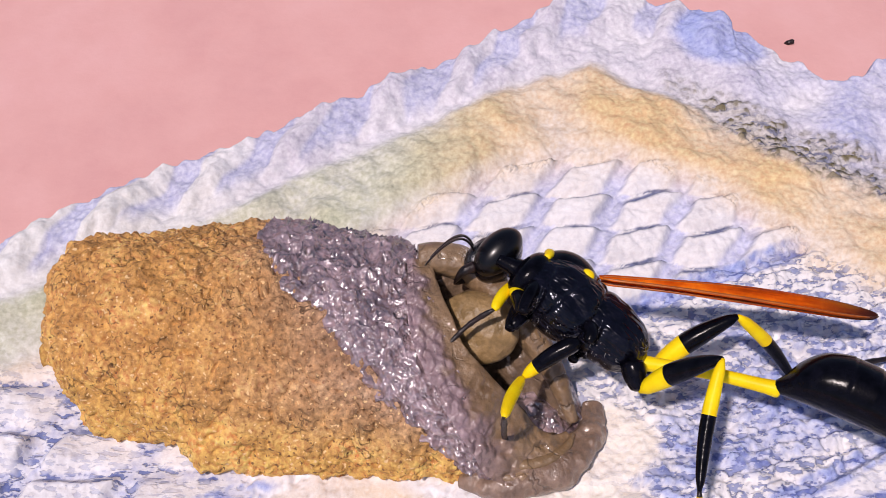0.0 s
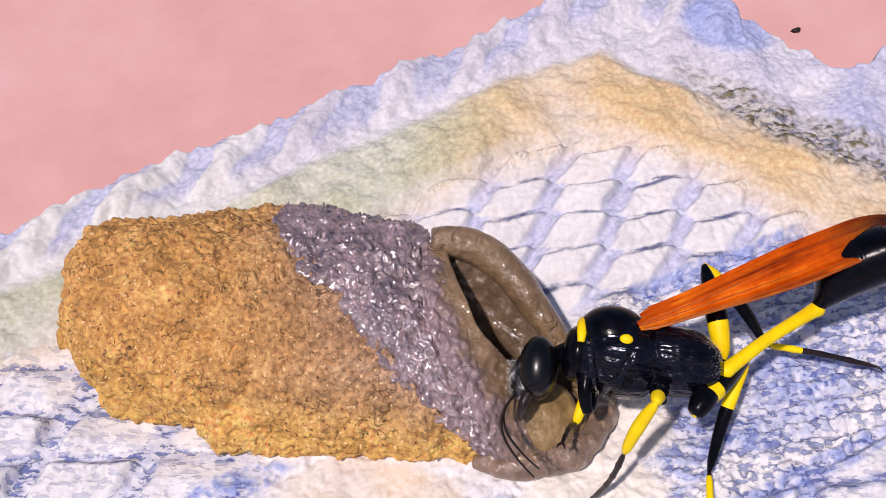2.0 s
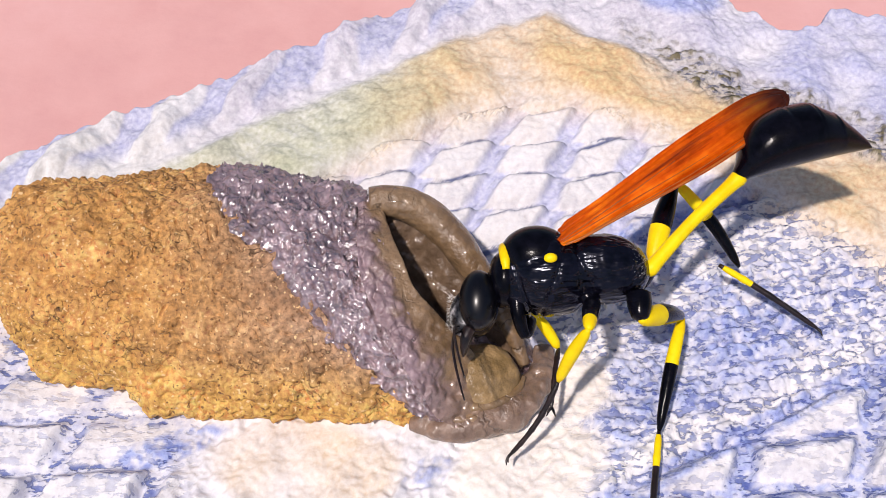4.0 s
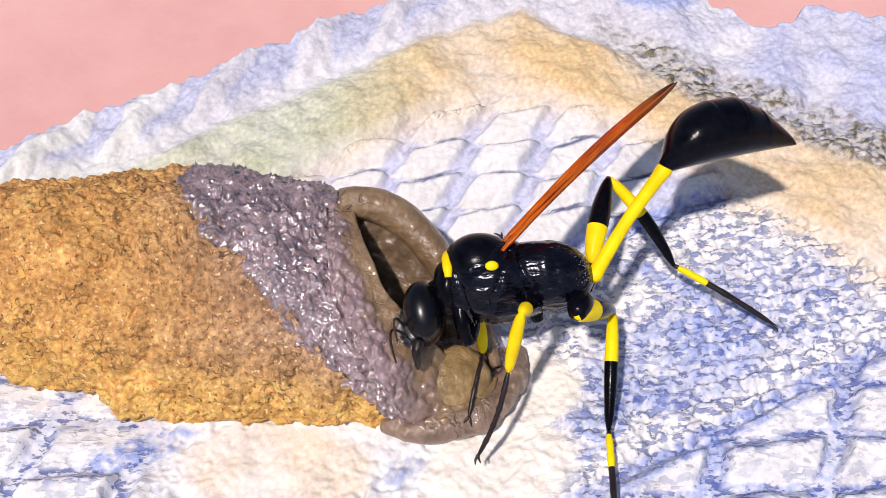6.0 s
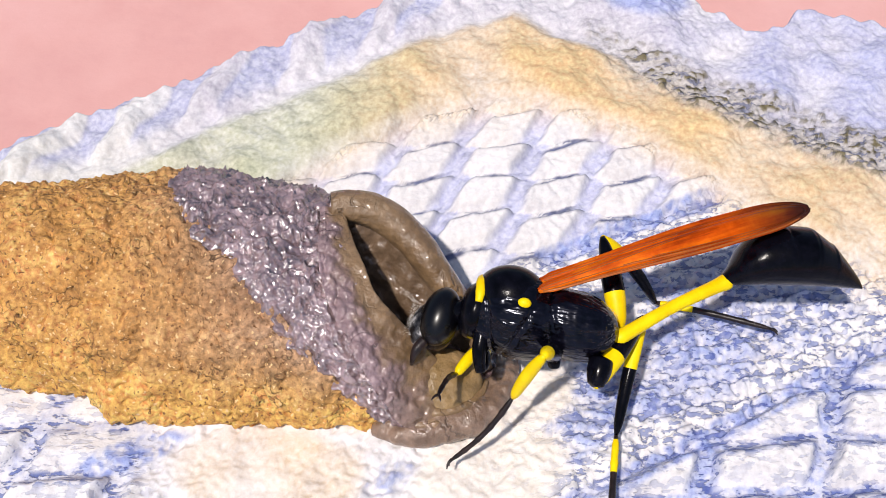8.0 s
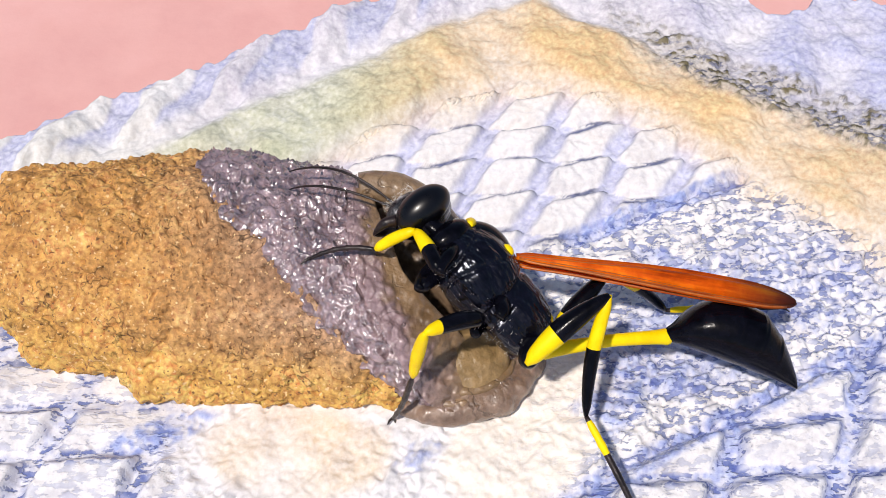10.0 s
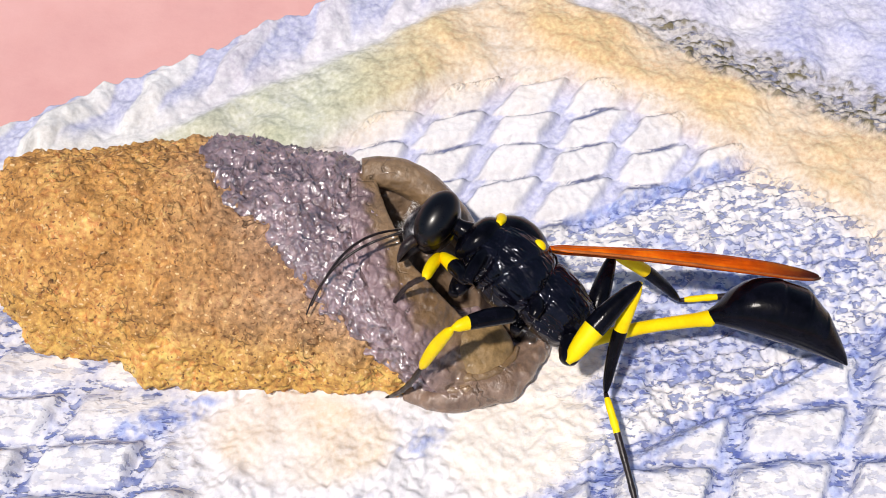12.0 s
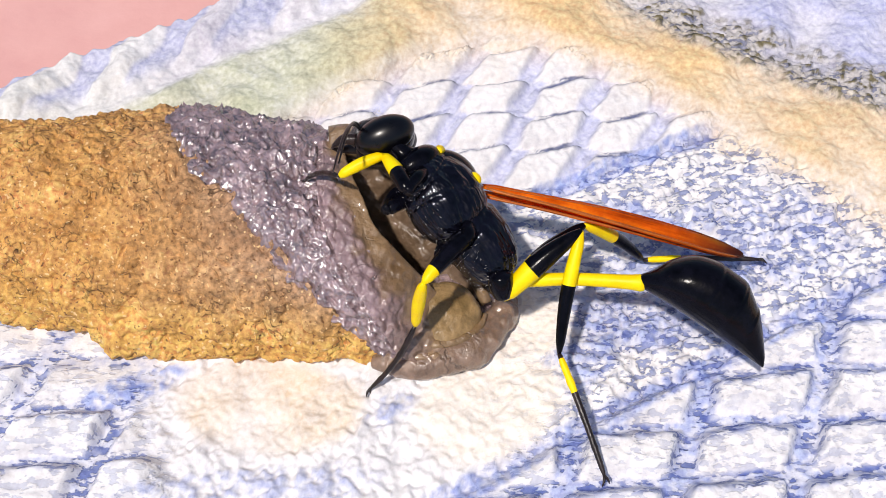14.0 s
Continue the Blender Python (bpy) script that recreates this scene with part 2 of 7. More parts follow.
def build_cloth():
    nx, ny = 700, 540
    xs = np.concatenate([np.linspace(-60, -34, 40, endpoint=False), np.linspace(-34, 34, nx - 80), np.linspace(34, 60, 41)[1:]])
    edge = np.interp(xs, EDGE_X, EDGE_Y) + 0.32 * np.abs(np.sin(xs * 1.15)) + 0.14 * np.sin(xs * 3.7 + 1)
    edge += 0.4 * np.array([noise.noise(Vector((x * 1.1, 3.1, 0))) for x in xs])
    v = np.concatenate([np.linspace(0, 0.30, 40, endpoint=False), np.linspace(0.30, 1, ny - 40)])
    X = np.repeat(xs[:, None], ny, 1)
    Y = -45 + (edge[:, None] + 45) * v[None, :]
    pts = np.stack([X.ravel(), Y.ravel(), np.zeros(X.size)], 1)
    n1 = fbm(pts, 6.0, 3, 1.0).reshape(X.shape)
    n2 = fbm(pts, 1.3, 3, 5.0).reshape(X.shape)
    n3 = fbm(pts, 0.5, 2, 9.0).reshape(X.shape)
    n4 = fbm(pts, 2.6, 2, 13.0).reshape(X.shape)
    x, y = X + 0.45 * n4 + 0.16 * n2, Y + 0.30 * n4 + 0.12 * n2
    bo, bi = np.interp(x, BAND_X, BAND_OUT), np.interp(x, BAND_IN_X, BAND_IN)
    inside = 1 - smoothstep(-0.6, 0.8, y - bi)
    band = smoothstep(-1.2, 1.6, y - bi) * (1 - smoothstep(-1.1, 0.9, y - bo))
    border = smoothstep(-0.7, 1.1, y - bo)
    # three zones of the field: small pads, a rough ridged strip, large pads
    seam1 = y - (0.2 + 0.417 * (x - 6.4))
    seam2 = y - (-18.9 + 0.498 * x)
    upper = inside * smoothstep(-0.3, 0.5, seam1) * smoothstep(-15, -13, x)
    west = smoothstep(-14.0, -16.5, x + 0.3 * y + 3.6)
    lower = inside * np.maximum(smoothstep(0.2, -0.6, seam2), west)
    strip = inside * (1 - smoothstep(-0.3, 0.5, seam1)) * smoothstep(-0.6, 0.2, seam2) * (1 - west)
    wob = y - 0.5 * np.sin(x * 0.9) * 0.3
    fy = np.modf((wob - 9.15) / 2.82 + 40)[0]
    u_up = x - 0.29 * (y - 9.0) - 6.4 - 0.9 * (fy - 0.5) + 4.4 * 50
    tilt = 0.22 * (np.modf(u_up / 4.4)[0] - 0.5) * 4.4
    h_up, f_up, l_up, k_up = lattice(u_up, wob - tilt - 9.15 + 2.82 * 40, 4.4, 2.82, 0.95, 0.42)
    h_lo, f_lo, l_lo, k_lo = lattice(x - 0.40 * (y + 16.0) - 13.4 + 6.1 * 50, y - 0.05 * x + 15.6 + 2.98 * 40, 6.1, 2.98, 1.0, 0.7)
    chance = np.modf(np.abs(np.sin((k_up * upper + k_lo * lower).round() * 12.9898) * 43758.5453))[0]
    tan = blob(x, y, -8.8, -13.6, 5.2, 3.0, -6)
    pale_patch = np.maximum(blob(x, y, 3.0, -13.6, 4.6, 3.4, 25), blob(x, y, 5.2, -8.6, 2.8, 2.6))
    calm = np.maximum(tan, pale_patch)
    loose = np.maximum(blob(x, y, -9.5, -14.5, 6.5, 5.5, 0), blob(x, y, 0, -15.5, 7.5, 4.2, 15))
    h_lo, f_lo, l_lo = h_lo * (1 - loose), f_lo * (1 - loose), l_lo * (1 - loose)
    ridges = smoothstep(11, 14, x) * strip
    saw = np.modf((y - 0.19 * x) / 1.25 + 40 + 0.35 * n4)[0]
    rough = smoothstep(9, 15, x) * smoothstep(-1.6, 0.2, y - bo + 1.0) * (1 - smoothstep(1.8, 4.0, y - bo)) * (0.55 + 0.45 * smoothstep(0.30, 0.5, 0.5 + n1 + 0.4 * n2))
    ruffle = np.clip(np.sin((X * 0.62 - Y * 0.25) * 2.4 + 1.5 * n1), -0.4, 1)
    fromedge = (edge[:, None] - Y) * 0.82
    rope = (1 - smoothstep(3.0, 4.6, fromedge)) * (X < 16)
    Z = upper * (0.55 + 0.3 * chance) * h_up + lower * (0.9 + 0.3 * chance) * h_lo
    Z += ridges * 0.45 * saw * (1 - smoothstep(0.8, 0.98, saw)) + strip * (0.26 * n2 + 0.16 * n3) * (1 - 0.8 * calm)
    Z += band * (0.9 + 0.35 * n1 + 0.16 * n2) + border * (0.35 + 0.4 * n1 + 0.16 * n2)
    Z += rope * (0.38 * ruffle + 0.3) + rough * (0.25 * n3 + 0.1 * n2)
    Z += 0.08 * n2 + (0.04 + 0.05 * inside) * n3 + 0.30 * n1 + 0.25 * n4 * inside * loose
    Z -= 0.4 * inside * np.exp(-((seam2 / 0.5) ** 2)) + 0.25 * inside * stripe(x, y, (6.4, 0.2), (17.9, 5.0), 0.6)
    # pressed flat under the nest
    nest = np.maximum(blob(X, Y, -14.5, -3.5, 17.5, 10.2, -9), blob(X, Y, -1.0, -6.0, 7.5, 8.0, 0))
    Z = Z + (np.minimum(Z, 0.05 + 0.05 * n2) - Z) * nest
    Z -= 2.6 * smoothstep(0.9, 0.0, fromedge)
    # the print, plus shade painted at pad edges and in ruffles
    white, blue, pale = np.array([0.82, 0.81, 0.83]), np.array([0.30, 0.38, 0.72]), np.array([0.60, 0.62, 0.82])
    yellow, green, sand = np.array([0.73, 0.53, 0.29]), np.array([0.54, 0.56, 0.41]), np.array([0.82, 0.69, 0.54])
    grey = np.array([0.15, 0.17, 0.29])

    def mix(a, b, m):
        return a + (b - a) * np.clip(m, 0, 1)[..., None]

    fleck = np.clip(0.5 + 1.1 * n2 + 1.6 * n3, 0, 1)
    C = np.broadcast_to(white, X.shape + (3,)).copy()
    C = mix(C, sand, 0.4 * inside * (0.4 + n4) * smoothstep(-8, 2, y - bi))
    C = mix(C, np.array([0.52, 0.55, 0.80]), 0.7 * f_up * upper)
    # dark line painted on as the shade behind each pad's upper edge
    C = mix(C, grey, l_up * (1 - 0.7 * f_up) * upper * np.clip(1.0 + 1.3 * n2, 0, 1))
    C = mix(C, blue, np.maximum(f_lo, l_lo) * lower * (1 - 0.45 * west) * (0.30 + 0.45 * fleck) )
    C = mix(C, blue, 0.6 * ridges * smoothstep(0.75, 0.95, saw) * np.clip(0.5 + n2 + n3, 0, 1))
    C = mix(C, blue, (0.45 + 0.45 * fleck) * inside * stripe(x, y, (6.4, 0.2), (17.9, 5.0), 0.72))
    C = mix(C, blue, (0.35 + 0.4 * fleck) * inside * stripe(x, y, (10.4, -0.2), (18.6, -5.2), 0.5))
    C = mix(C, blue, (0.30 + 0.55 * fleck) * inside * stripe(x, y, (-0.4, -19.3), (30, -4.0), 0.75))
    C = mix(C, blue, (0.30 + 0.35 * fleck + 0.3 * n4) * strip * blob(x, y, 12.8, -7.2, 5.4, 3.4, 10))
    C = mix(C, blue, (0.12 + 0.6 * fleck) * strip * blob(x, y, 7.6, -11.0, 4.0, 2.0, 35))
    C = mix(C, blue, (0.05 + 0.5 * fleck) * strip * blob(x, y, 18.5, -3.5, 7.0, 3.6, 15))
    C = mix(C, blue, (0.15 + 0.7 * fleck) * blob(x, y, -16.2, -12.6, 3.4, 0.9, 22))
    C = mix(C, blue, (0.05 + 0.55 * fleck) * blob(x, y, -2.2, -13.9, 1.7, 0.9, 25))
    C = mix(C, blue, (0.0 + 0.5 * fleck) * blob(x, y, -9.5, -18.5, 7, 1.6, 6))
    C = mix(mix(C, sand, tan * (0.6 + 0.5 * n1)), np.array([0.92, 0.86, 0.79]), pale_patch)
    C = mix(C, sand, 0.7 * inside * smoothstep(-3.0, 0.5, y - bi))
    C = mix(C, mix(np.broadcast_to(yellow, C.shape), green, smoothstep(2, -10, x)), band * (0.85 + 0.4 * n1))
    C = mix(C, mix(np.broadcast_to(np.array([0.62, 0.60, 0.68]), C.shape), np.array([0.74, 0.74, 0.73]), smoothstep(-14, -22, x)), border * (0.8 + 0.6 * n1))
    # bluish shade of the ruffles, coloured into their dips
    C = mix(C, pale * 0.85, 0.95 * rope * smoothstep(0.25, -0.35, ruffle))
    C = mix(C, blue, 0.7 * blob(x, y, 15.0, 23.8, 3.6, 3.4, -30))
    C = mix(C, np.array([0.52, 0.54, 0.74]), border * smoothstep(13, 24, x) * (0.75 + n1))
    C = mix(C, np.array([0.52, 0.49, 0.46]), 0.85 * rough)
    C = mix(C, np.array([0.18, 0.155, 0.09]), rough * smoothstep(0.12, 0.34, n3 + 0.3 * n2))
    wear = np.clip(0.0 + 0.06 * upper + strip * smoothstep(1.0, 5.0, x) * (0.85 - 0.7 * calm) + lower * (0.38 + 0.62 * np.maximum(f_lo, l_lo)) + 0.75 * rough , 0, 1) * np.clip(1 - band - border + rough, 0, 1)
    flat = np.stack([X, Y, Z], -1).reshape(-1, 3)
    paint = np.concatenate([np.clip(C, 0, 1), wear[..., None]], -1).reshape(-1, 4)
    faces = grid_faces(nx, ny)
    G = np.stack([X, Y, Z], -1)
    N = np.cross(np.gradient(G, axis=0), np.gradient(G, axis=1)).reshape(-1, 3)
    N /= np.linalg.norm(N, axis=1)[:, None]
    zone = np.where(border > 0.5, 2, np.where(band > 0.5, 1, 0)).ravel()[faces[:, 0]]
    cloth = thing("quilted_cloth", "crumpled white quilted cotton cloth with yellow and blue print", "cloth")
    for k, (name, label) in enumerate((("quilted_field", "white padded cells with blue seams"), ("printed_band", "soft yellow and green printed band"), ("border", "lilac-white ruffled border"))):
        f = faces[zone == k]
        used, back = np.unique(f, return_inverse=True)
        ob = piece(name, flat[used], back.reshape(f.shape), CLOTH, cloth, label)
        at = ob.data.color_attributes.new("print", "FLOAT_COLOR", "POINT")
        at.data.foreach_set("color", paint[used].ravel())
        ob.data.normals_split_custom_set_from_vertices([tuple(n) for n in N[used]])
    return cloth


build_cloth()


# ---- the mud nest ----
def sections(rows, n):
    """Rows of near foot x, y, far foot x, y, height, bow: interpolated to n rows along the nest."""
    return polyline(rows, n)


CLODS = [(-21.0, -9.2, 0.7, 1.2, -0.45), (-19.2, -9.8, 0.5, 0.9, -0.4), (-17.0, -10.6, 0.4, 1.5, 0.7), (-6.2, -10.9, 0.8, 1.4, 0.4), (-10.5, -11.0, 0.7, 1.5, 0.5), (-25.4, 1.0, 6.4, 0.9, 0.9), (-12.4, 2.2, 6.6, 1.1, 0.55), (-9.6, 2.6, 6.4, 1.0, 0.5), (-21.4, 2.4, 6.2, 0.7, 0.35), (-18.2, 2.5, 6.2, 0.8, 0.4), (-28.3, -2.5, 2.5, 1.6, 0.5), (-23.5, -8.0, 0.8, 1.3, 0.6), (-16.0, -10.0, 0.6, 1.6, 0.5)]


def pebbles(pts, size, seed=0.0):
    """Small rounded grains packed side by side, from 0 in the joints to 1."""
    o = Vector((seed, -seed, seed * 0.6))
    return np.array([1 - min(1.0, noise.voronoi(Vector(p) / size + o)[0][0] * 1.35) ** 2 for p in pts])


def shell(rows, n, m, power=1.15, lumps=0.45, grit=0.2, grains=0.12, seed=0.0, rim=False):
    """A lumpy half barrel lofted over the rows; its open edges rest on the cloth."""
    verts = []
    for nx_, ny_, fx_, fy_, h, bow in sections(rows, n):
        for w in np.linspace(0, math.pi, m):
            c, s = (1 + math.cos(w)) / 2, max(math.sin(w), 0.0)
            verts.append((nx_ * c + fx_ * (1 - c) + bow * s, ny_ * c + fy_ * (1 - c), h * s ** power - 0.3))
    V = np.array(verts)
    G = V.reshape(n, m, 3)
    N = np.cross(np.gradient(G, axis=0), np.gradient(G, axis=1)).reshape(-1, 3)
    N /= np.linalg.norm(N, axis=1)[:, None] + 1e-9
    if N[len(N) // 2, 2] < 0:
        N = -N
    if rim:
        # the rolled rim takes the way out from the rows behind it
        N = N.reshape(n, m, 3)
        N[: n // 5] = N[n // 5]
        N = N.reshape(-1, 3)
    d = lumps * fbm(V, 4.0, 3, seed) + grit * fbm(V, 0.9, 3, seed + 4) + 0.34 * np.clip(fbm(V, 0.6, 2, seed + 8), 0.05, 0.6) - 0.30 * np.clip(0.10 - np.abs(fbm(V * (1.0, 1.0, 1.0), 1.7, 2, seed + 12)), 0, 0.1) * 8
    d += grains * pebbles(V, 0.62, seed) * (0.55 + 0.9 * np.clip(0.5 + fbm(V, 2.2, 2, seed + 20), 0, 1)) + 0.5 * grains * pebbles(V, 0.33, seed + 3)
    for cx, cy, cz, r, amp in CLODS:
        d += amp * np.exp(-(((V - (cx, cy, cz)) ** 2).sum(1)) / r**2)
    tuck = 1.0
    if rim:
        u = np.repeat(np.linspace(0, 1, n), m)
        d += 0.75 * np.exp(-(((u - 0.15) / 0.12) ** 2)) * np.tile(1 - smoothstep(0.35, 0.6, np.linspace(0, 1, m)), n)
        tuck = smoothstep(-0.01, 0.04, u)
    V = V + N * (d * tuck)[:, None]
    # a ragged foot
    low = np.exp(-np.clip(V[:, 2], 0, 9) / 0.5)
    V[:, 1] -= low * (-0.45 + 0.7 * fbm(V * (1, 0.2, 0), 2.6, 3, seed + 30)) * np.sign(-V[:, 1] - 3)
    return V, N


DRY_ROWS = [(-27.6, -1.3, -27.2, 1.4, 2.2, 0), (-27.2, -3.1, -26.5, 2.5, 4.5, 0), (-26.2, -5.5, -25.3, 3.5, 6.1, 0), (-24.4, -7.8, -22.9, 4.3, 6.8, 0),
            (-19.2, -9.9, -18.4, 4.9, 7.1, 0), (-13.0, -10.6, -15.8, 5.2, 7.1, -0.8), (-7.6, -11.0, -14.0, 5.4, 7.0, -2.2), (-1.6, -11.1, -11.6, 5.5, 6.7, -4.6)]
WET_ROWS = [(-2.3, -11.0, -11.45, 5.3, 6.0, -6.55), (-2.2, -11.4, -11.4, 5.7, 7.35, -6.5), (-1.5, -11.7, -10.8, 5.7, 7.5, -4.0), (-0.9, -11.9, -8.4, 5.0, 7.3, -2.8), (-0.3, -11.9, -5.6, 4.0, 7.0, -1.7)]
FAR_RIM = [(-5.6, -0.8, 6.6), (-4.6, -0.7, 6.5), (-3.1, -0.8, 6.0), (-1.4, -1.8, 5.2), (0.2, -3.5, 4.0), (1.9, -5.6, 2.4), (3.0, -7.8, 0.8)]
FAR_FOOT = [(-5.6, 3.6, 0), (-4.6, 3.0, 0), (-3.0, 2.2, 0), (-1.0, 0.6, 0), (1.0, -1.6, 0), (2.9, -4.4, 0), (3.9, -7.6, 0)]


LIP_OUTER = [(-6.0, -0.9, 6.5), (-5.9, -3.2, 6.75), (-5.7, -5.0, 6.5), (-5.1, -6.8, 6.0), (-4.3, -8.3, 5.2), (-3.5, -9.4, 4.2), (-2.5, -10.3, 3.0), (-1.4, -11.0, 1.8), (0.6, -11.3, 1.2), (2.2, -10.7, 0.95), (3.3, -9.3, 0.8)]
LIP_INNER = [(-5.0, -0.9, 6.4), (-4.3, -3.2, 6.45), (-3.7, -4.8, 6.1), (-3.1, -6.1, 5.5), (-1.8, -7.1, 4.5), (-0.6, -7.8, 3.5), (0.3, -8.3, 2.6), (0.9, -8.7, 1.9), (1.5, -8.9, 1.5), (2.0, -8.8, 1.2), (2.5, -8.5, 1.0)]
NEAR_RIM = [(x + 0.05, y + 0.1, z - 0.45) for x, y, z in LIP_INNER]


def build_nest():
    nest = thing("mud_nest", "half-built wasp nest of ochre dry mud with a wet grey-brown end", "nest")
    n, m = 260, 230
    V, _ = shell(DRY_ROWS, n, m, grit=0.14, grains=0.10, seed=2.0)
    dry = piece("dry_section", V, grid_faces(n, m), DRY, nest, "dry gritty ochre mud")
    along = np.repeat(np.linspace(0, 1, n), m) + 0.06 * fbm(V, 3.0, 2, 6.0)
    damp = smoothstep(0.45, 0.98, along)[:, None] * smoothstep(1.0, 4.5, V[:, 2])[:, None]
    low = (1 - smoothstep(1.5, 5.0, V[:, 2] + 0.8 * fbm(V, 2.0, 2, 2.0)))[:, None]
    tint = np.array([1.0, 1.0, 1.0]) * (1 - damp) + np.array([0.66, 0.74, 1.45]) * damp
    tint = tint * (1 + low * np.array([0.12, 0.22, 0.10]))
    at = dry.data.color_attributes.new("damp", "FLOAT_COLOR", "POINT")
    at.data.foreach_set("color", np.concatenate([tint, np.ones((len(V), 1))], 1).ravel())
    n, m = 130, 230
    V, _ = shell(WET_ROWS, n, m, lumps=0.4, grit=0.20, grains=0.20, seed=7.0, rim=True)
    wet = piece("wet_section", V, grid_faces(n, m), WET, nest, "wet glistening grey-brown mud")
    # far wall of the mouth
    n, m = 70, 50
    top, foot = polyline(FAR_RIM, n), polyline(FAR_FOOT, n)
    V = []
    for a, b in zip(top, foot):
        for u in np.linspace(0, 1, m):
            p = a * (1 - u) + b * u
            p = p + np.array([0.25, 0.6, 0.8]) * math.sin(math.pi * u) * 0.25
            V.append(p)
    V = np.array(V)
    V[:, 2] += 0.25 * fbm(V, 1.6, 3, 3.0)
    wall = piece("far_wall", V, grid_faces(n, m), WET, nest, "wet curved mud wall")
    for ob, t in ((dry, 1.0), (wall, 0.8)):
        s = ob.modifiers.new("thick", "SOLIDIFY")
        s.thickness, s.offset = t * MM, -1
    v, f = tube(FAR_RIM, [0.75, 0.98, 0.98, 0.92, 0.8, 0.6, 0.3], 110, 26, 1.0, 0.08, 2.0)
    coil = piece("rim_coil", v, f, SMOOTH, nest, "smooth wet brown coil of mud")
    at = coil.data.color_attributes.new("smear_and_shade", "FLOAT_COLOR", "POINT")
    at.data.foreach_set("color", np.ones(len(v) * 4))
    # a flat, smoothed lip that runs round the mouth in a U
    n, m = 220, 56
    wet_v = np.array([w.co for w in wet.data.vertices]) / MM

    def ground_under(p):
        near = np.abs(wet_v[:, 0] - p[0]) + np.abs(wet_v[:, 1] - p[1]) < 0.4
        return np.percentile(wet_v[near, 2], 96) if near.any() else -1.0

    raised = np.zeros((n, 7))
    for i, (a, b) in enumerate(zip(polyline(LIP_OUTER, n), polyline(LIP_INNER, n))):
        for k in range(7):
            p = a + (b - a) * k / 6
            raised[i, k] = min(1.6, max(0.0, ground_under(p) - p[2]))
    bed = np.sort(raised, 1)[:, -3:].mean(1)
    for _ in range(12):
        bed = np.convolve(np.pad(bed, 6, "edge"), np.ones(13) / 13, "valid")
    V = []
    for i, (a, b) in enumerate(zip(polyline(LIP_OUTER, n), polyline(LIP_INNER, n))):
        d = b - a
        wide = np.linalg.norm(d)
        up = np.array((0.25, -0.35, 0.9))
        up = up - d * (up @ d) / wide**2
        up /= np.linalg.norm(up)
        for k in range(m):
            w = k / (m - 1) * 1.35 - 0.2
            lift = 0.10 * math.sqrt(max(0.0, 1 - (2 * min(max(w, 0), 1) - 1) ** 4)) - 0.9 * max(0.0, -w)
            rise = bed[i] * (1 - 0.3 * min(max(w, 0.0), 1.0))
            V.append(a + d * min(w, 1.0) + up * (lift + 0.08 + rise) - (up * (9.0 + 6 * rise) - d / wide * 1.5) * max(0.0, w - 1.0))
    V = np.array(V)
    across = np.tile(np.linspace(-0.2, 1.15, m), n) + 0.45 * fbm(V, 1.3, 3, 5.0)
    raw = 1 - smoothstep(0.05, 0.62, across)
    V += (fbm(V, 1.8, 3, 4.0) * 0.5)[:, None] * np.array((0.2, -0.24, 0.3)) + fbm(V, 0.6, 2, 6.0)[:, None] * np.array((0.03, -0.04, 0.05))
    V += (raw * (0.26 * pebbles(V, 0.62, 7.0) + 0.1 * pebbles(V, 0.33, 10.0) - 0.12))[:, None] * np.array((0.25, -0.35, 0.9))
    lip = piece("mouth_lip", V, grid_faces(n, m), SMOOTH, nest, "smoothed olive-brown wet mud lip")
    tint = np.ones((len(V), 4))
    raw = raw * np.repeat(1 - 0.75 * smoothstep(0.55, 0.8, np.linspace(0, 1, n)), m)
    tint[:, :3] += raw[:, None] * np.array((0.25, 0.36, 1.75)) + (1 - raw)[:, None] * 0.12
    at = lip.data.color_attributes.new("smear_and_shade", "FLOAT_COLOR", "POINT")
    at.data.foreach_set("color", tint.ravel())
    v, f = tube([(-3.2, -11.0, 0.2), (-2.2, -11.2, 0.4), (-0.8, -11.3, 0.5), (1.4, -10.7, 0.5), (2.9, -9.6, 0.45), (3.9, -8.2, 0.4), (4.1, -6.4, 0.2)], [0.5, 0.95, 1.1, 1.1, 1.0, 0.9, 0.6], 120, 30, 0.75, 0.4, 9.0)
    v = v + (0.16 * pebbles(v, 0.6, 2.0) + 0.12 * fbm(v, 1.2, 3, 5.0))[:, None] * np.array((0.2, -0.3, 0.9))
    base = piece("mouth_base", v, f, SMOOTH, nest, "lumpy wet mud at the foot of the mouth")
    ridge = []
    for line, r, seed in (([(-2.4, -10.9, 0.9), (-0.8, -11.25, 1.15), (1.0, -11.1, 1.1), (2.4, -10.3, 1.0), (3.3, -9.0, 0.9)], 0.42, 3.0), ([(-1.6, -10.3, 1.6), (-0.2, -10.75, 1.55), (1.3, -10.5, 1.45), (2.4, -9.7, 1.3), (2.9, -8.7, 1.1)], 0.36, 5.0)):
        v, f = tube(line, [0.12, r, r * 1.1, r, 0.15], 90, 20, 0.8, 0.25, seed)
        ridge.append(piece("smear_ridge", v, f, SMOOTH, nest, "curved ridge of smeared brown mud"))
    for ob, tone in ((base, (1.08, 1.12, 1.5)), (ridge[0], (1.2, 1.2, 1.25)), (ridge[1], (1.1, 1.1, 1.05))):
        at = ob.data.color_attributes.new("smear_and_shade", "FLOAT_COLOR", "POINT")
        at.data.foreach_set("color", np.tile((*tone, 1.0), len(ob.data.vertices)))
    V = []
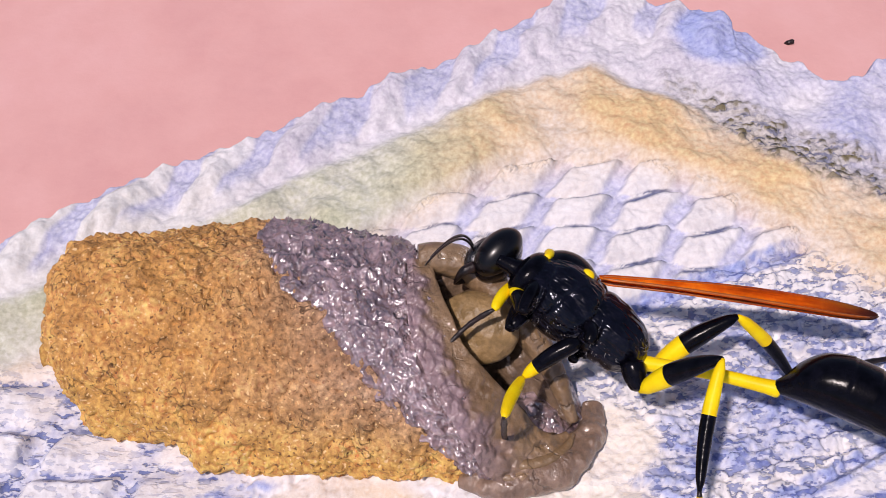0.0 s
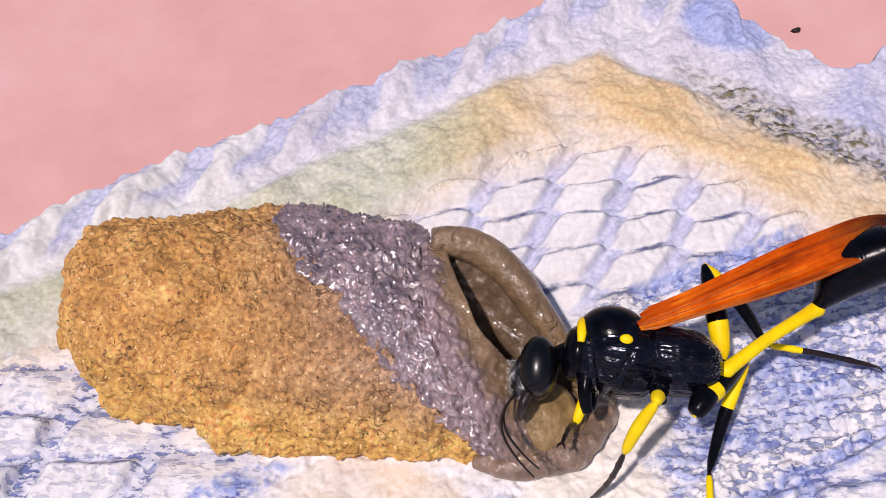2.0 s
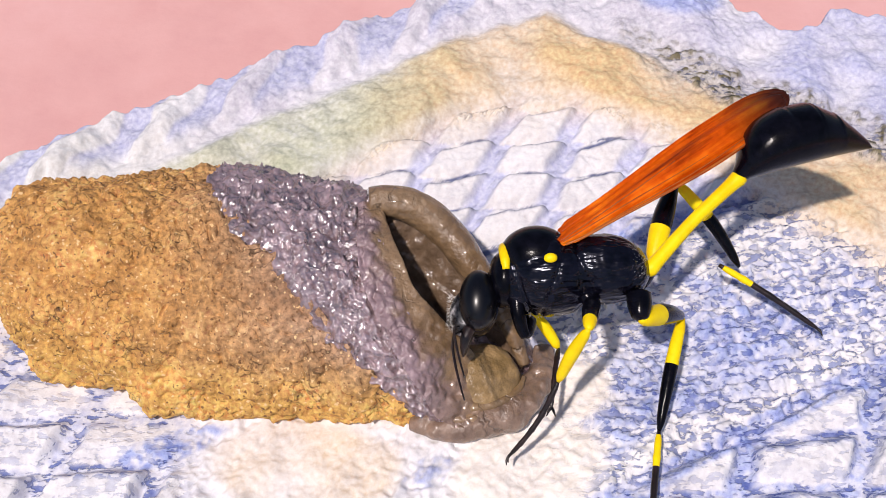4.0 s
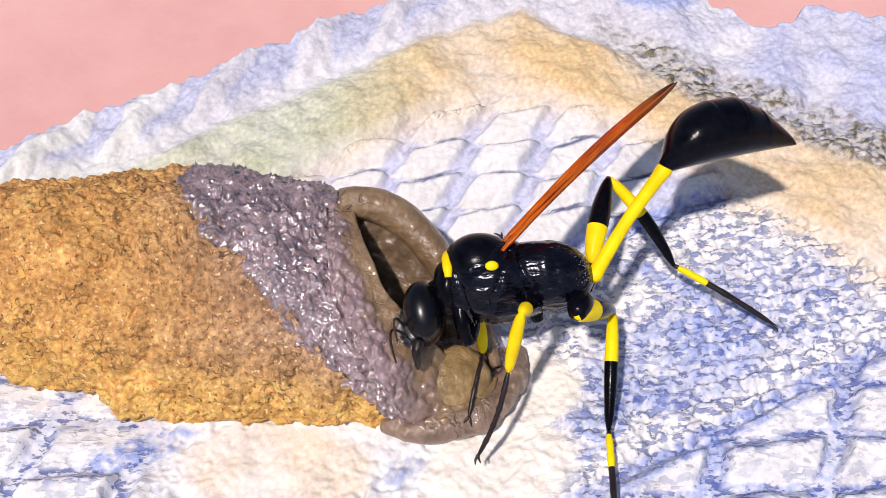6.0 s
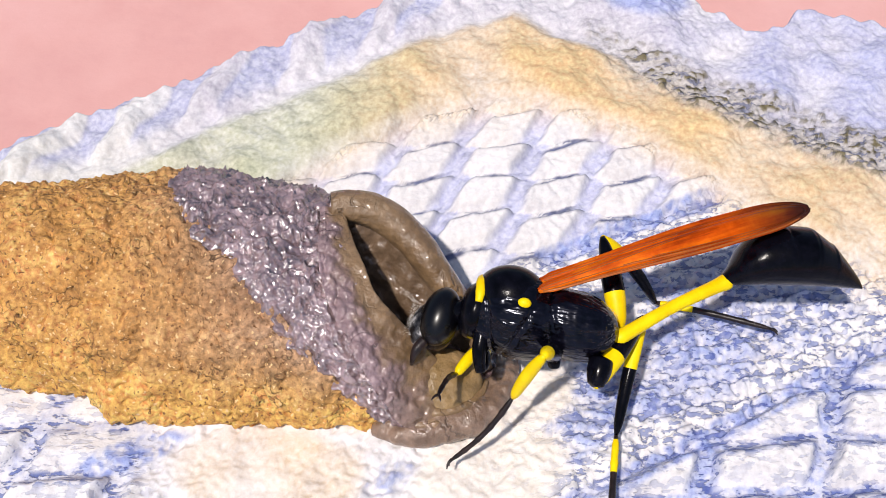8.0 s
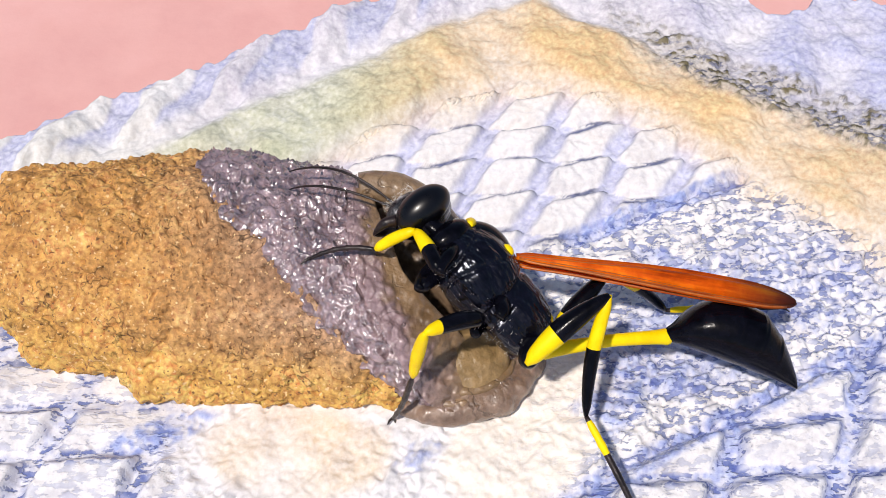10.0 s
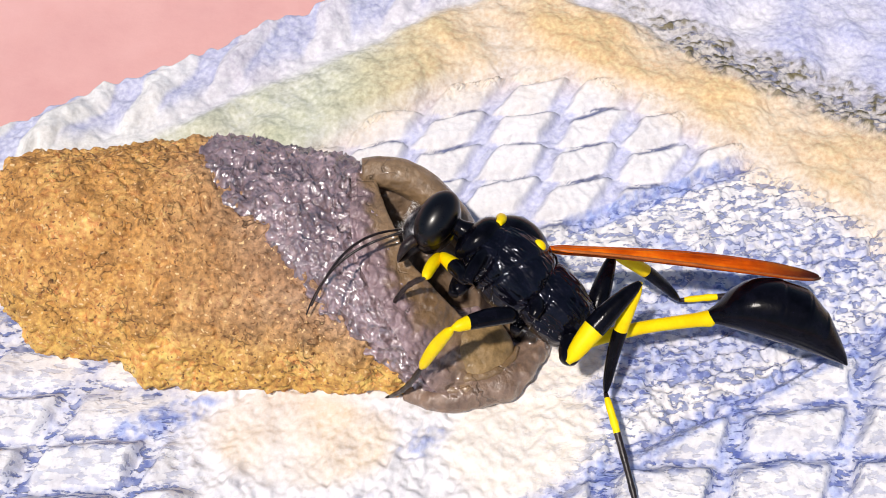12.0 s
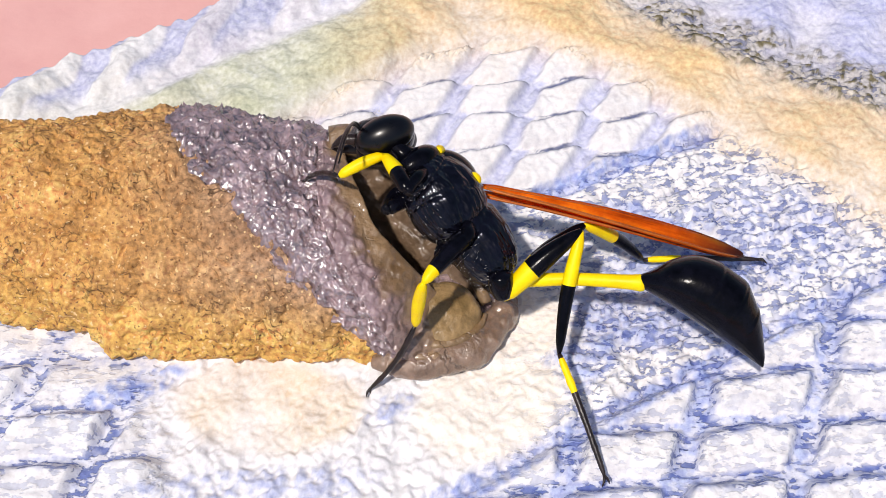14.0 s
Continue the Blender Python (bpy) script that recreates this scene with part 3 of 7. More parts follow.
    for r in np.linspace(0, 1, 26):
        for a in np.linspace(0, 2 * math.pi, 48, endpoint=False):
            V.append((-0.2 + 4.0 * r * math.cos(a), -7.9 + 3.3 * r * math.sin(a) - 0.12 * r * math.cos(a), 0.15 + 0.9 * (1 - r**2)))
    V = np.array(V)
    V[:, 2] += 0.35 * fbm(V, 1.1, 3, 8.0)
    piece("mouth_floor", V, grid_faces(26, 48, True)[:, ::-1], WET, nest, "dark wet mud floor inside the mouth")
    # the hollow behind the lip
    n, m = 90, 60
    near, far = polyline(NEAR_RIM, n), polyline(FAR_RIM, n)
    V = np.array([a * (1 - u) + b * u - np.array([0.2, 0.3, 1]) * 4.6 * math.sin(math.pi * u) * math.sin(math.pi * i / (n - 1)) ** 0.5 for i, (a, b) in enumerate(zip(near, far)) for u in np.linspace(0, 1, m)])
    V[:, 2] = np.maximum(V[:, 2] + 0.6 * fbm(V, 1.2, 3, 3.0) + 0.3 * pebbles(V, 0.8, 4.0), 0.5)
    hollow = piece("hollow", V, grid_faces(n, m), SMOOTH, nest, "wet hollow of the unfinished cell, its mud darkened for shade")
    at = hollow.data.color_attributes.new("smear_and_shade", "FLOAT_COLOR", "POINT")
    # this tint deepens the wet mud, standing in for the recess's shade
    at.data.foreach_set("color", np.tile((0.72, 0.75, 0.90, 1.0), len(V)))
    return nest


build_nest()


# ---- the wasp ----
CHITIN = surface("black_chitin", [(0.35, (0.001, 0.001, 0.002)), (0.65, (0.004, 0.004, 0.008))], 0.8, 0.15, 0.20, bump=0.10, bump_size=0.25, grain=0.1, spec=0.14)
THORAX = surface("punctured_black_chitin", [(0.35, (0.001, 0.001, 0.002)), (0.65, (0.004, 0.004, 0.009))], 0.6, 0.15, 0.22, bump=0.12, bump_size=0.5, grain=0.1, spec=0.36, bump2=1.0, bump2_size=1.0, mid_stretch=(0.35, 1.0, 1.0), detail=1.0)
THORAX.node_tree.nodes["Principled BSDF"].inputs["Specular Tint"].default_value = rgb(0.80, 0.84, 1.0)
EYE = surface("glossy_black_eye", [(0.35, (0.001, 0.001, 0.002)), (0.65, (0.003, 0.003, 0.005))], 0.8, 0.27, 0.30, bump=0.0, bump_size=0.1, grain=0.0, spec=0.40)
FACE = surface("silvery_black_face", [(0.42, (0.004, 0.004, 0.006)), (0.52, (0.05, 0.05, 0.055)), (0.6, (0.42, 0.41, 0.42))], 0.7, 0.25, 0.4, bump=0.5, bump_size=0.3, grain=0.2, spec=0.4)
YELLOW = surface("yellow_chitin", [(0.35, (0.90, 0.60, 0.001)), (0.65, (0.97, 0.74, 0.003))], 1.2, 0.35, 0.5, bump=0.15, bump_size=0.2, grain=0.06, spec=0.2)
TARSUS = surface("dark_brown_chitin", [(0.35, (0.006, 0.004, 0.004)), (0.65, (0.022, 0.010, 0.009))], 0.7, 0.3, 0.42, bump=0.3, bump_size=0.2, grain=0.1)
HAIR = surface("pale_body_hair", [(0.3, (0.74, 0.70, 0.64)), (0.7, (0.9, 0.87, 0.82))], 0.5, 0.5, bump=0.0, grain=0.0)


def wing_material():
    m = surface("amber_wing_membrane", [(0.3, (0.62, 0.085, 0.001)), (0.5, (0.78, 0.13, 0.002)), (0.7, (0.92, 0.21, 0.006))], 1.6, 0.3, 0.45, bump=0.3, bump_size=0.25, grain=0.15, spec=0.25)
    nt = m.node_tree
    bsdf = nt.nodes["Principled BSDF"]
    old = bsdf.inputs["Base Color"].links[0].from_socket
    tc = nt.nodes.new("ShaderNodeTexCoord")
    sep = nt.nodes.new("ShaderNodeSeparateXYZ")
    nt.links.new(tc.outputs["Object"], sep.inputs[0])
    tip = node(nt, "MapRange", From_Min=10.8 * MM, From_Max=14.6 * MM)
    nt.links.new(sep.outputs[0], tip.inputs[0])
    mx = nt.nodes.new("ShaderNodeMix")
    mx.data_type = "RGBA"
    nt.links.new(tip.outputs[0], mx.inputs[0])
    # long streaks from base to tip
    stretch = nt.nodes.new("ShaderNodeMapping")
    stretch.inputs["Scale"].default_value = (0.07, 1.0, 1.0)
    nt.links.new(tc.outputs["Object"], stretch.inputs[0])
    streak = node(nt, "TexNoise", Scale=1000.0 / 0.42, Detail=3.0, Roughness=0.6)
    nt.links.new(stretch.outputs[0], streak.inputs["Vector"])
    tone = nt.nodes.new("ShaderNodeMix")
    tone.data_type, tone.blend_type = "RGBA", "MULTIPLY"
    tone.inputs[0].default_value = 1.0
    nt.links.new(old, tone.inputs[6])
    nt.links.new(ramp(nt, streak.outputs[0], [(0.34, (0.55, 0.38, 0.35)), (0.47, (1.05, 0.98, 0.9)), (0.56, (1.15, 1.25, 1.3)), (0.66, (1.3, 1.9, 3.0))]), tone.inputs[7])
    nt.links.new(tone.outputs[2], mx.inputs[6])
    mx.inputs[7].default_value = rgb(0.085, 0.020, 0.012)
    nt.links.new(mx.outputs[2], bsdf.inputs["Base Color"])
    tr = nt.nodes.new("ShaderNodeBsdfTranslucent")
    nt.links.new(mx.outputs[2], tr.inputs[0])
    both = node(nt, "MixShader", Fac=0.45)
    nt.links.new(bsdf.outputs[0], both.inputs[1])
    nt.links.new(tr.outputs[0], both.inputs[2])
    nt.links.new(both.outputs[0], nt.nodes["Material Output"].inputs[0])
    return m


WING = wing_material()
MOVING = {}


def loft(rings, sides=20, n=None):
    """Rings of x, half width (y), half height (z), centre z: a closed, smooth body along x (mm)."""
    r = polyline(rings, n) if n else np.asarray(rings, float)
    verts = []
    for x, a, b, c in r:
        for k in range(sides):
            w = 2 * math.pi * k / sides
            verts.append((x, max(a, 0.01) * math.cos(w), c + max(b, 0.01) * math.sin(w)))
    faces = [tuple(f) for f in grid_faces(len(r), sides, True)]
    faces.append(tuple(range(sides)))
    faces.append(tuple(range((len(r) - 1) * sides, len(r) * sides))[::-1])
    return np.array(verts), faces


def two_tone(ob, second, where):
    """Gives the faces whose middle lies where(x in mm) the second material."""
    ob.data.materials.append(second)
    for p in ob.data.polygons:
        if where(p.center.x / MM):
            p.material_index = 1
    return ob


def ellipsoid(c, r, nu=20, nv=28, turn=0.0):
    V = []
    for i in range(nu):
        t = math.pi * (i + 0.02) / (nu - 0.96)
        for k in range(nv):
            w = 2 * math.pi * k / nv
            V.append((math.cos(t), math.sin(t) * math.cos(w), math.sin(t) * math.sin(w)))
    V = np.array(V) * r
    ct, st = math.cos(radians(turn)), math.sin(radians(turn))
    V = np.stack([V[:, 0] * ct - V[:, 2] * st, V[:, 1], V[:, 0] * st + V[:, 2] * ct], 1)
    return V + c, list(map(tuple, grid_faces(nu, nv, True)))


def leg_piece(name, length, r0, r1, bulge, material, wasp, key, bend=0.0, second=None, where=None, label="", knots=0):
    n = 26
    rings = []
    for i in range(n):
        u = i / (n - 1)
        r = r0 + (r1 - r0) * u + bulge * math.sin(math.pi * min(1, u * 1.1))
        if knots:
            r *= 1 + 0.22 * max(0.0, math.cos(2 * math.pi * knots * u)) ** 6
        r *= min(1.0, 0.45 + 6 * u, 0.45 + 6 * (1 - u))
        rings.append((u * length, r, r, bend * math.sin(math.pi * u)))
    v, f = loft(rings, 14)
    ob = piece(name, v, f, material, wasp, label)
    if second:
        two_tone(ob, second, where)
    MOVING[key] = ob
    return ob


def bristles(base, direction, count, length, seed):
    """Short fine hairs over a region, as thin three-sided spikes."""
    rng = random.Random(seed)
    V, F = [], []
    for _ in range(count):
        b, d = base(rng), np.array(direction(rng), float)
        d /= np.linalg.norm(d)
        a = np.cross(d, (0.3, 0.5, 0.81))
        a /= np.linalg.norm(a)
        c = np.cross(a, d)
        i = len(V)
        l = length * rng.uniform(0.6, 1.2)
        for k in range(3):
            w = 2 * math.pi * k / 3
            V.append(b + 0.007 * (math.cos(w) * a + math.sin(w) * c))
        V.append(b + d * l)
        F += [(i, i + 1, i + 3), (i + 1, i + 2, i + 3), (i + 2, i, i + 3)]
    return V, F


def wing_half(u):
    """Half the wing's width at u of its length: narrow at the root, widest past the middle, blunt at the tip."""
    return (0.50 + 0.72 * smoothstep(0.0, 0.66, u)) * (0.55 + 0.45 * smoothstep(0, 0.05, u)) * math.sqrt(max(0.0, 1 - max(0.0, (u - 0.80) / 0.203) ** 2))


def rim_point(rng):
    """A place on the hind rim of the thorax."""
    x, w = rng.uniform(6.15, 7.0), rng.uniform(-0.1 * math.pi, 1.1 * math.pi)
    r = np.interp(x, (6.1, 6.6, 6.95, 7.2), (1.58, 1.32, 0.97, 0.5)) * 0.98
    return np.array((x, 0.86 * r * math.cos(w), r * math.sin(w)))


def build_wasp():
    wasp = thing("mud_dauber_wasp", "glossy black and yellow thread-waisted wasp with folded amber wings", "wasp")
    MOVING["wasp"] = wasp
    # thorax: the neck at the origin, the waist at x = 7.35
    v, f = loft([(-0.75, 0.5, 0.6, -0.25), (-0.35, 1.2, 1.25, -0.15), (0.3, 1.75, 1.72, 0.0), (1.2, 2.18, 2.14, 0.08), (2.1, 2.32, 2.26, 0.05),
                 (2.9, 2.20, 2.14, 0.0), (3.5, 1.95, 1.9, -0.08), (3.95, 1.45, 1.35, -0.12), (4.2, 0.9, 0.9, -0.1)], 56, 150)
    crease = 0.035 * fbm(v, 1.1, 2, 3.0)
    for at_x, slant, depth in ((0.55, -0.25, 0.07), (2.35, 0.40, 0.05)):
        crease -= depth * np.exp(-(((v[:, 0] - at_x - slant * v[:, 2]) / 0.11) ** 2))
    crease -= 0.10 * np.exp(-((v[:, 2] + 0.35 + 0.25 * v[:, 0]) / 0.14) ** 2) * smoothstep(0.6, 1.2, v[:, 0])
    thorax = piece("thorax", v * np.stack([np.ones(len(v)), 0.84 * (1 + crease), 1 + crease], 1), f, THORAX, wasp)
    # the rounded hind part of the thorax, with fine cross ridges
    v, f = loft([(2.7, 1.2, 1.2, 0.15), (3.1, 1.62, 1.52, 0.18), (3.8, 1.86, 1.82, 0.14), (4.6, 1.92, 1.88, 0.10), (5.4, 1.86, 1.82, 0.05), (6.1, 1.66, 1.64, 0.02), (6.6, 1.34, 1.32, -0.02),
                 (6.95, 0.98, 1.0, -0.06), (7.2, 0.52, 0.56, -0.1), (7.4, 0.15, 0.15, -0.1)], 56, 150)
    crease = 0.04 * fbm(v, 1.0, 2, 6.0) + 0.002 * np.sin(v[:, 0] * 19 + 3 * v[:, 1] + 3 * np.sin(v[:, 2] * 2))
    crease -= 0.05 * np.exp(-((v[:, 1] / 0.18) ** 2)) * (v[:, 2] > 0)
    crease -= 0.05 * np.exp(-((v[:, 2] + 0.2 - 0.2 * (v[:, 0] - 5)) / 0.15) ** 2)
    crease -= 0.05 * np.exp(-(((v[:, 0] - 3.95 + 0.35 * v[:, 2]) / 0.14) ** 2))
    hind_thorax = piece("hind_thorax", v * np.stack([np.ones(len(v)), 0.86 * (1 + crease), 1 + crease], 1), f, THORAX, thorax)
    fringe, ff = bristles(lambda g: rim_point(g), lambda g: (g.uniform(0.5, 1.2), g.uniform(-0.5, 0.5), g.uniform(0.0, 0.9)), 230, 0.20, 21)
    fringe = piece("hair_fringe", fringe, ff, HAIR, thorax, "fine silvery hair on the hind edge")
    v, f = ellipsoid((2.30, 0, 1.02), (1.6, 1.56, 1.46), 30, 40)
    piece("back_plate", v, f, CHITIN, thorax)
    v, f = ellipsoid((3.75, 0, 1.55), (0.5, 0.95, 0.45))
    piece("rear_back_plate", v, f, CHITIN, thorax)
    v, f = loft([(0.12, 0.4, 0.45, -0.3), (0.35, 1.05, 1.12, -0.2), (0.75, 1.35, 1.42, -0.1), (1.15, 1.25, 1.32, 0.0), (1.4, 0.7, 0.8, 0.0)], 30, 26)
    piece("collar", v, f, CHITIN, thorax)
    v, f = tube([(0.5, 0, -0.2), (-0.2, 0, -0.35), (-0.8, 0, -0.5)], [0.7, 0.42, 0.36], 16, 16)
    piece("neck", v, f, CHITIN, thorax)
    arc = [(0.95, 1.25 * math.cos(a), 0.08 + 1.42 * math.sin(a)) for a in np.linspace(radians(20), radians(160), 9)]
    v, f = tube(arc, [0.16, 0.24, 0.28, 0.24, 0.28, 0.24, 0.16], 30, 12)
    piece("collar_band", v, f, YELLOW, thorax, "bright yellow band")
    for s in (-1, 1):
        v, f = ellipsoid((2.9, s * 1.62, 1.0), (0.30, 0.22, 0.26), 12, 16)
        piece("wing_base_spot", v, f, YELLOW, thorax, "bright yellow spot")
        v, f = tube([(1.35, s * 0.8, -0.9), (1.35, s * 1.0, -1.7), (1.45, s * 0.95, -2.4), (1.6, s * 0.9, -2.85)], [0.36, 0.34, 0.30, 0.24], 20, 14)
        piece("fore_coxa", v, f, CHITIN, thorax)
        v, f = tube([(4.4, s * 0.9, -1.0), (4.6, s * 1.1, -1.5), (4.7, s * 1.0, -1.9)], [0.4, 0.36, 0.25], 14, 14)
        piece("mid_coxa", v, f, CHITIN, thorax)

    def side(rng):
        a, x = rng.uniform(1.28 * math.pi, 1.72 * math.pi), rng.uniform(0.8, 7.2)
        r = 2.0 - 0.05 * (x - 3.4) ** 2
        return np.array((x, 0.85 * r * math.cos(a), r * math.sin(a) - 0.1))

    v, f = bristles(side, lambda g: (g.uniform(-0.2, 0.5), g.uniform(-1, 1), g.uniform(-1, 0.6)), 130, 0.26, 5)
    piece("body_hair", v, f, HAIR, thorax, "short pale hair")
    for o in thorax.children:
        if o in (hind_thorax, fringe):
            continue
        o.data.transform(Matrix.Translation((7.35 * MM, 0, 0)) @ Matrix.Diagonal((1.16, 1.03, 1.05, 1)) @ Matrix.Translation((-7.35 * MM, 0, 0)))
    # head: x forward, z to the crown
    v, f = ellipsoid((-0.05, 0, 0), (0.98, 1.68, 1.48), 26, 36)
    head = piece("head", v, f, CHITIN, wasp)
    MOVING["head"] = head
    for s in (-1, 1):
        v, f = ellipsoid((-0.02, s * 0.84, 0.08), (0.92, 0.98, 1.46), 24, 30)
        piece("compound_eye", v, f, EYE, head)
        v, f = tube([(0.35, s * 0.75, -1.25), (0.55, s * 0.8, -1.75), (0.6, s * 0.45, -2.2), (0.62, s * 0.05, -2.45)], [0.28, 0.25, 0.16, 0.06], 18, 12)
        piece("mandible", v, f, TARSUS, head)
    v, f = ellipsoid((0.62, 0, -0.45), (0.68, 0.92, 1.15), 24, 30)
    v = v * (1 + 0.05 * fbm(v, 0.7, 2, 3.0))[:, None]
    piece("face_plate", v, f, FACE, head, "black face with a silvery sheen")
    v, f = bristles(lambda g: np.array((g.uniform(1.05, 1.42), g.uniform(-0.7, 0.7), g.uniform(-1.3, 0.4))), lambda g: (1, g.uniform(-0.5, 0.5), g.uniform(-0.8, 0.3)), 300, 0.16, 8)
    piece("face_hair", v, f, HAIR, head, "short silvery hair")
    for o in (head, *head.children):
        o.data.transform(Matrix.Scale(1.09, 4))
    # waist and abdomen
    v, f = loft([(-0.3, 0.25, 0.25, 0), (0.0, 0.42, 0.42, 0), (0.8, 0.38, 0.38, 0.05), (3.4, 0.34, 0.34, 0.15), (6.0, 0.38, 0.38, 0.05), (6.8, 0.45, 0.45, 0), (7.0, 0.3, 0.3, 0)], 18, 40)
    waist = piece("waist", v, f, YELLOW, wasp, "thin bright yellow stalk")
    MOVING["petiole"] = waist
    out = [(-0.25, 0.32), (0.15, 0.60), (0.7, 1.12), (1.6, 1.55), (2.8, 1.75), (3.05, 1.72), (3.2, 1.74), (4.3, 1.72), (4.4, 1.68), (4.55, 1.68), (5.5, 1.34), (5.6, 1.30), (5.75, 1.26), (6.6, 0.78), (7.3, 0.34), (7.6, 0.08)]
    v, f = loft([(x, r * 1.03, r * 0.92, 0.98 * r - 0.24) for x, r in out], 34, 90)
    MOVING["gaster"] = piece("abdomen", v, f, CHITIN, wasp, "glossy black teardrop abdomen")
    # wings
    for key in ("wing_left", "wing_right"):
        nu, nw = 80, 16
        V = []
        for i in range(nu):
            u = i / (nu - 1)
            half = wing_half(u)
            for k in range(nw):
                w = 2 * k / (nw - 1) - 1
                V.append((15.0 * u, half * w - 0.25 * math.sin(math.pi * u), 0.16 * half * math.sin(5.5 * w) + 0.35 * math.sin(math.pi * u)))
        wing = piece("wing", V, grid_faces(nu, nw), WING, wasp, "narrow folded translucent amber wing")
        sol = wing.modifiers.new("thick", "SOLIDIFY")
        sol.thickness = 0.05 * MM
        MOVING[key] = wing
        for w0, w1, end, r in ((-0.93, -0.93, 0.95, 0.07), (-0.8, -0.62, 0.80, 0.035), (-0.1, -0.35, 0.62, 0.03), (0.1, 0.45, 0.5, 0.03)):
            line = []
            for u in np.linspace(0.01, end, 14):
                half = wing_half(u)
                w = w0 + (w1 - w0) * u
                line.append((15.0 * u, half * w - 0.25 * math.sin(math.pi * u), 0.16 * half * math.sin(5.5 * w) + 0.35 * math.sin(math.pi * u)))
            v, f = tube(line, [r, r, r * 0.6], 40, 6)
            piece("vein", v, f, WINGVEIN, wing)
    # legs
    for s in ("left", "right"):
        leg_piece("fore_femur", 3.1, 0.36, 0.27, 0.10, CHITIN, wasp, "femur_fore_" + s, 0.1, YELLOW, lambda x: x > 1.5)
        leg_piece("fore_tibia", 2.5, 0.22, 0.26, 0.08, YELLOW, wasp, "tibia_fore_" + s, 0.08, label="bright yellow shin")
        fore = leg_piece("fore_foot", 3.7, 0.15, 0.11, 0.0, TARSUS, wasp, "tarsus_fore_" + s, 0.3, knots=5)
        leg_piece("mid_femur", 3.5, 0.40, 0.28, 0.12, CHITIN, wasp, "femur_mid_" + s, 0.15, YELLOW, lambda x: x > 2.7)
        leg_piece("mid_tibia", 4.0, 0.22, 0.26, 0.10, YELLOW, wasp, "tibia_mid_" + s, 0.1, label="bright yellow shin")
        mid = leg_piece("mid_foot", 4.9, 0.16, 0.12, 0.0, TARSUS, wasp, "tarsus_mid_" + s, -0.25, knots=5)
        leg_piece("hind_coxa", 1.6, 0.60, 0.42, 0.12, CHITIN, wasp, "coxa_hind_" + s)
        leg_piece("hind_femur", 5.3, 0.32, 0.32, 0.26, CHITIN, wasp, "femur_hind_" + s, 0.2, YELLOW, lambda x: x < 2.2)
        leg_piece("hind_tibia", 6.4, 0.26, 0.24, 0.12, YELLOW, wasp, "tibia_hind_" + s, 0.25, CHITIN, lambda x: x > 2.9)
        hind = leg_piece("hind_foot", 6.6, 0.20, 0.14, 0.0, TARSUS, wasp, "tarsus_hind_" + s, 0.1, YELLOW, lambda x: 0.25 < x < 2.1, knots=4)
        for foot, end in ((fore, 3.7), (mid, 4.9), (hind, 6.6)):
            for k in (-1, 1):
                v, f = tube([(end - 0.1, 0, 0), (end + 0.15, k * 0.14, -0.02), (end + 0.36, k * 0.24, -0.16)], [0.09, 0.07, 0.03], 8, 6)
                piece("claw", v, f, TARSUS, foot)
    for key in ("antenna_left", "antenna_right"):
        pts = [(7.2 * u, 0, 1.3 * math.sin(math.pi * u) ** 0.9) for u in np.linspace(0, 1, 12)]
        v, f = tube(pts, [0.12, 0.06, 0.07, 0.075, 0.07, 0.06, 0.04], 48, 10)
        MOVING[key] = piece("antenna", v, f, TARSUS, wasp, "thin curved black antenna")
    return wasp


WINGVEIN = surface("wing_vein", [(0.3, (0.32, 0.07, 0.008)), (0.7, (0.5, 0.13, 0.012))], 1.0, 0.4, bump=0.0, grain=0.1)
build_wasp()

# ---- the pellet of mud that the wasp brings ----
v, f = ellipsoid((0, 0, 0), (2.3, 1.95, 1.15), 44, 56)
v = v * (1 + 0.13 * fbm(v, 1.9, 3, 4.0))[:, None]
MOVING["mud_pellet"] = tagged(piece("mud_pellet", v, f, BALL), "moist ochre-brown pellet of mud at the nest's mouth", "mud pellet")

# ---- a speck of dirt on the floor beyond the cloth ----
v, f = ellipsoid((0, 0, 0), (0.42, 0.2, 0.18), 14, 16, 20.0)
v = v * (1 + 0.3 * fbm(v, 0.3, 2, 1.0))[:, None] + (21.11, 26.44, -2.45)
tagged(piece("dirt_speck", v, f, TARSUS), "tiny dark speck of dirt on the pink floor", "dirt speck")


# ---- what moves ----
def at(x, y, z, rx, ry, rz):
    """A pose from millimetres and degrees."""
    return pose(x * MM, y * MM, z * MM, rx, ry, rz)


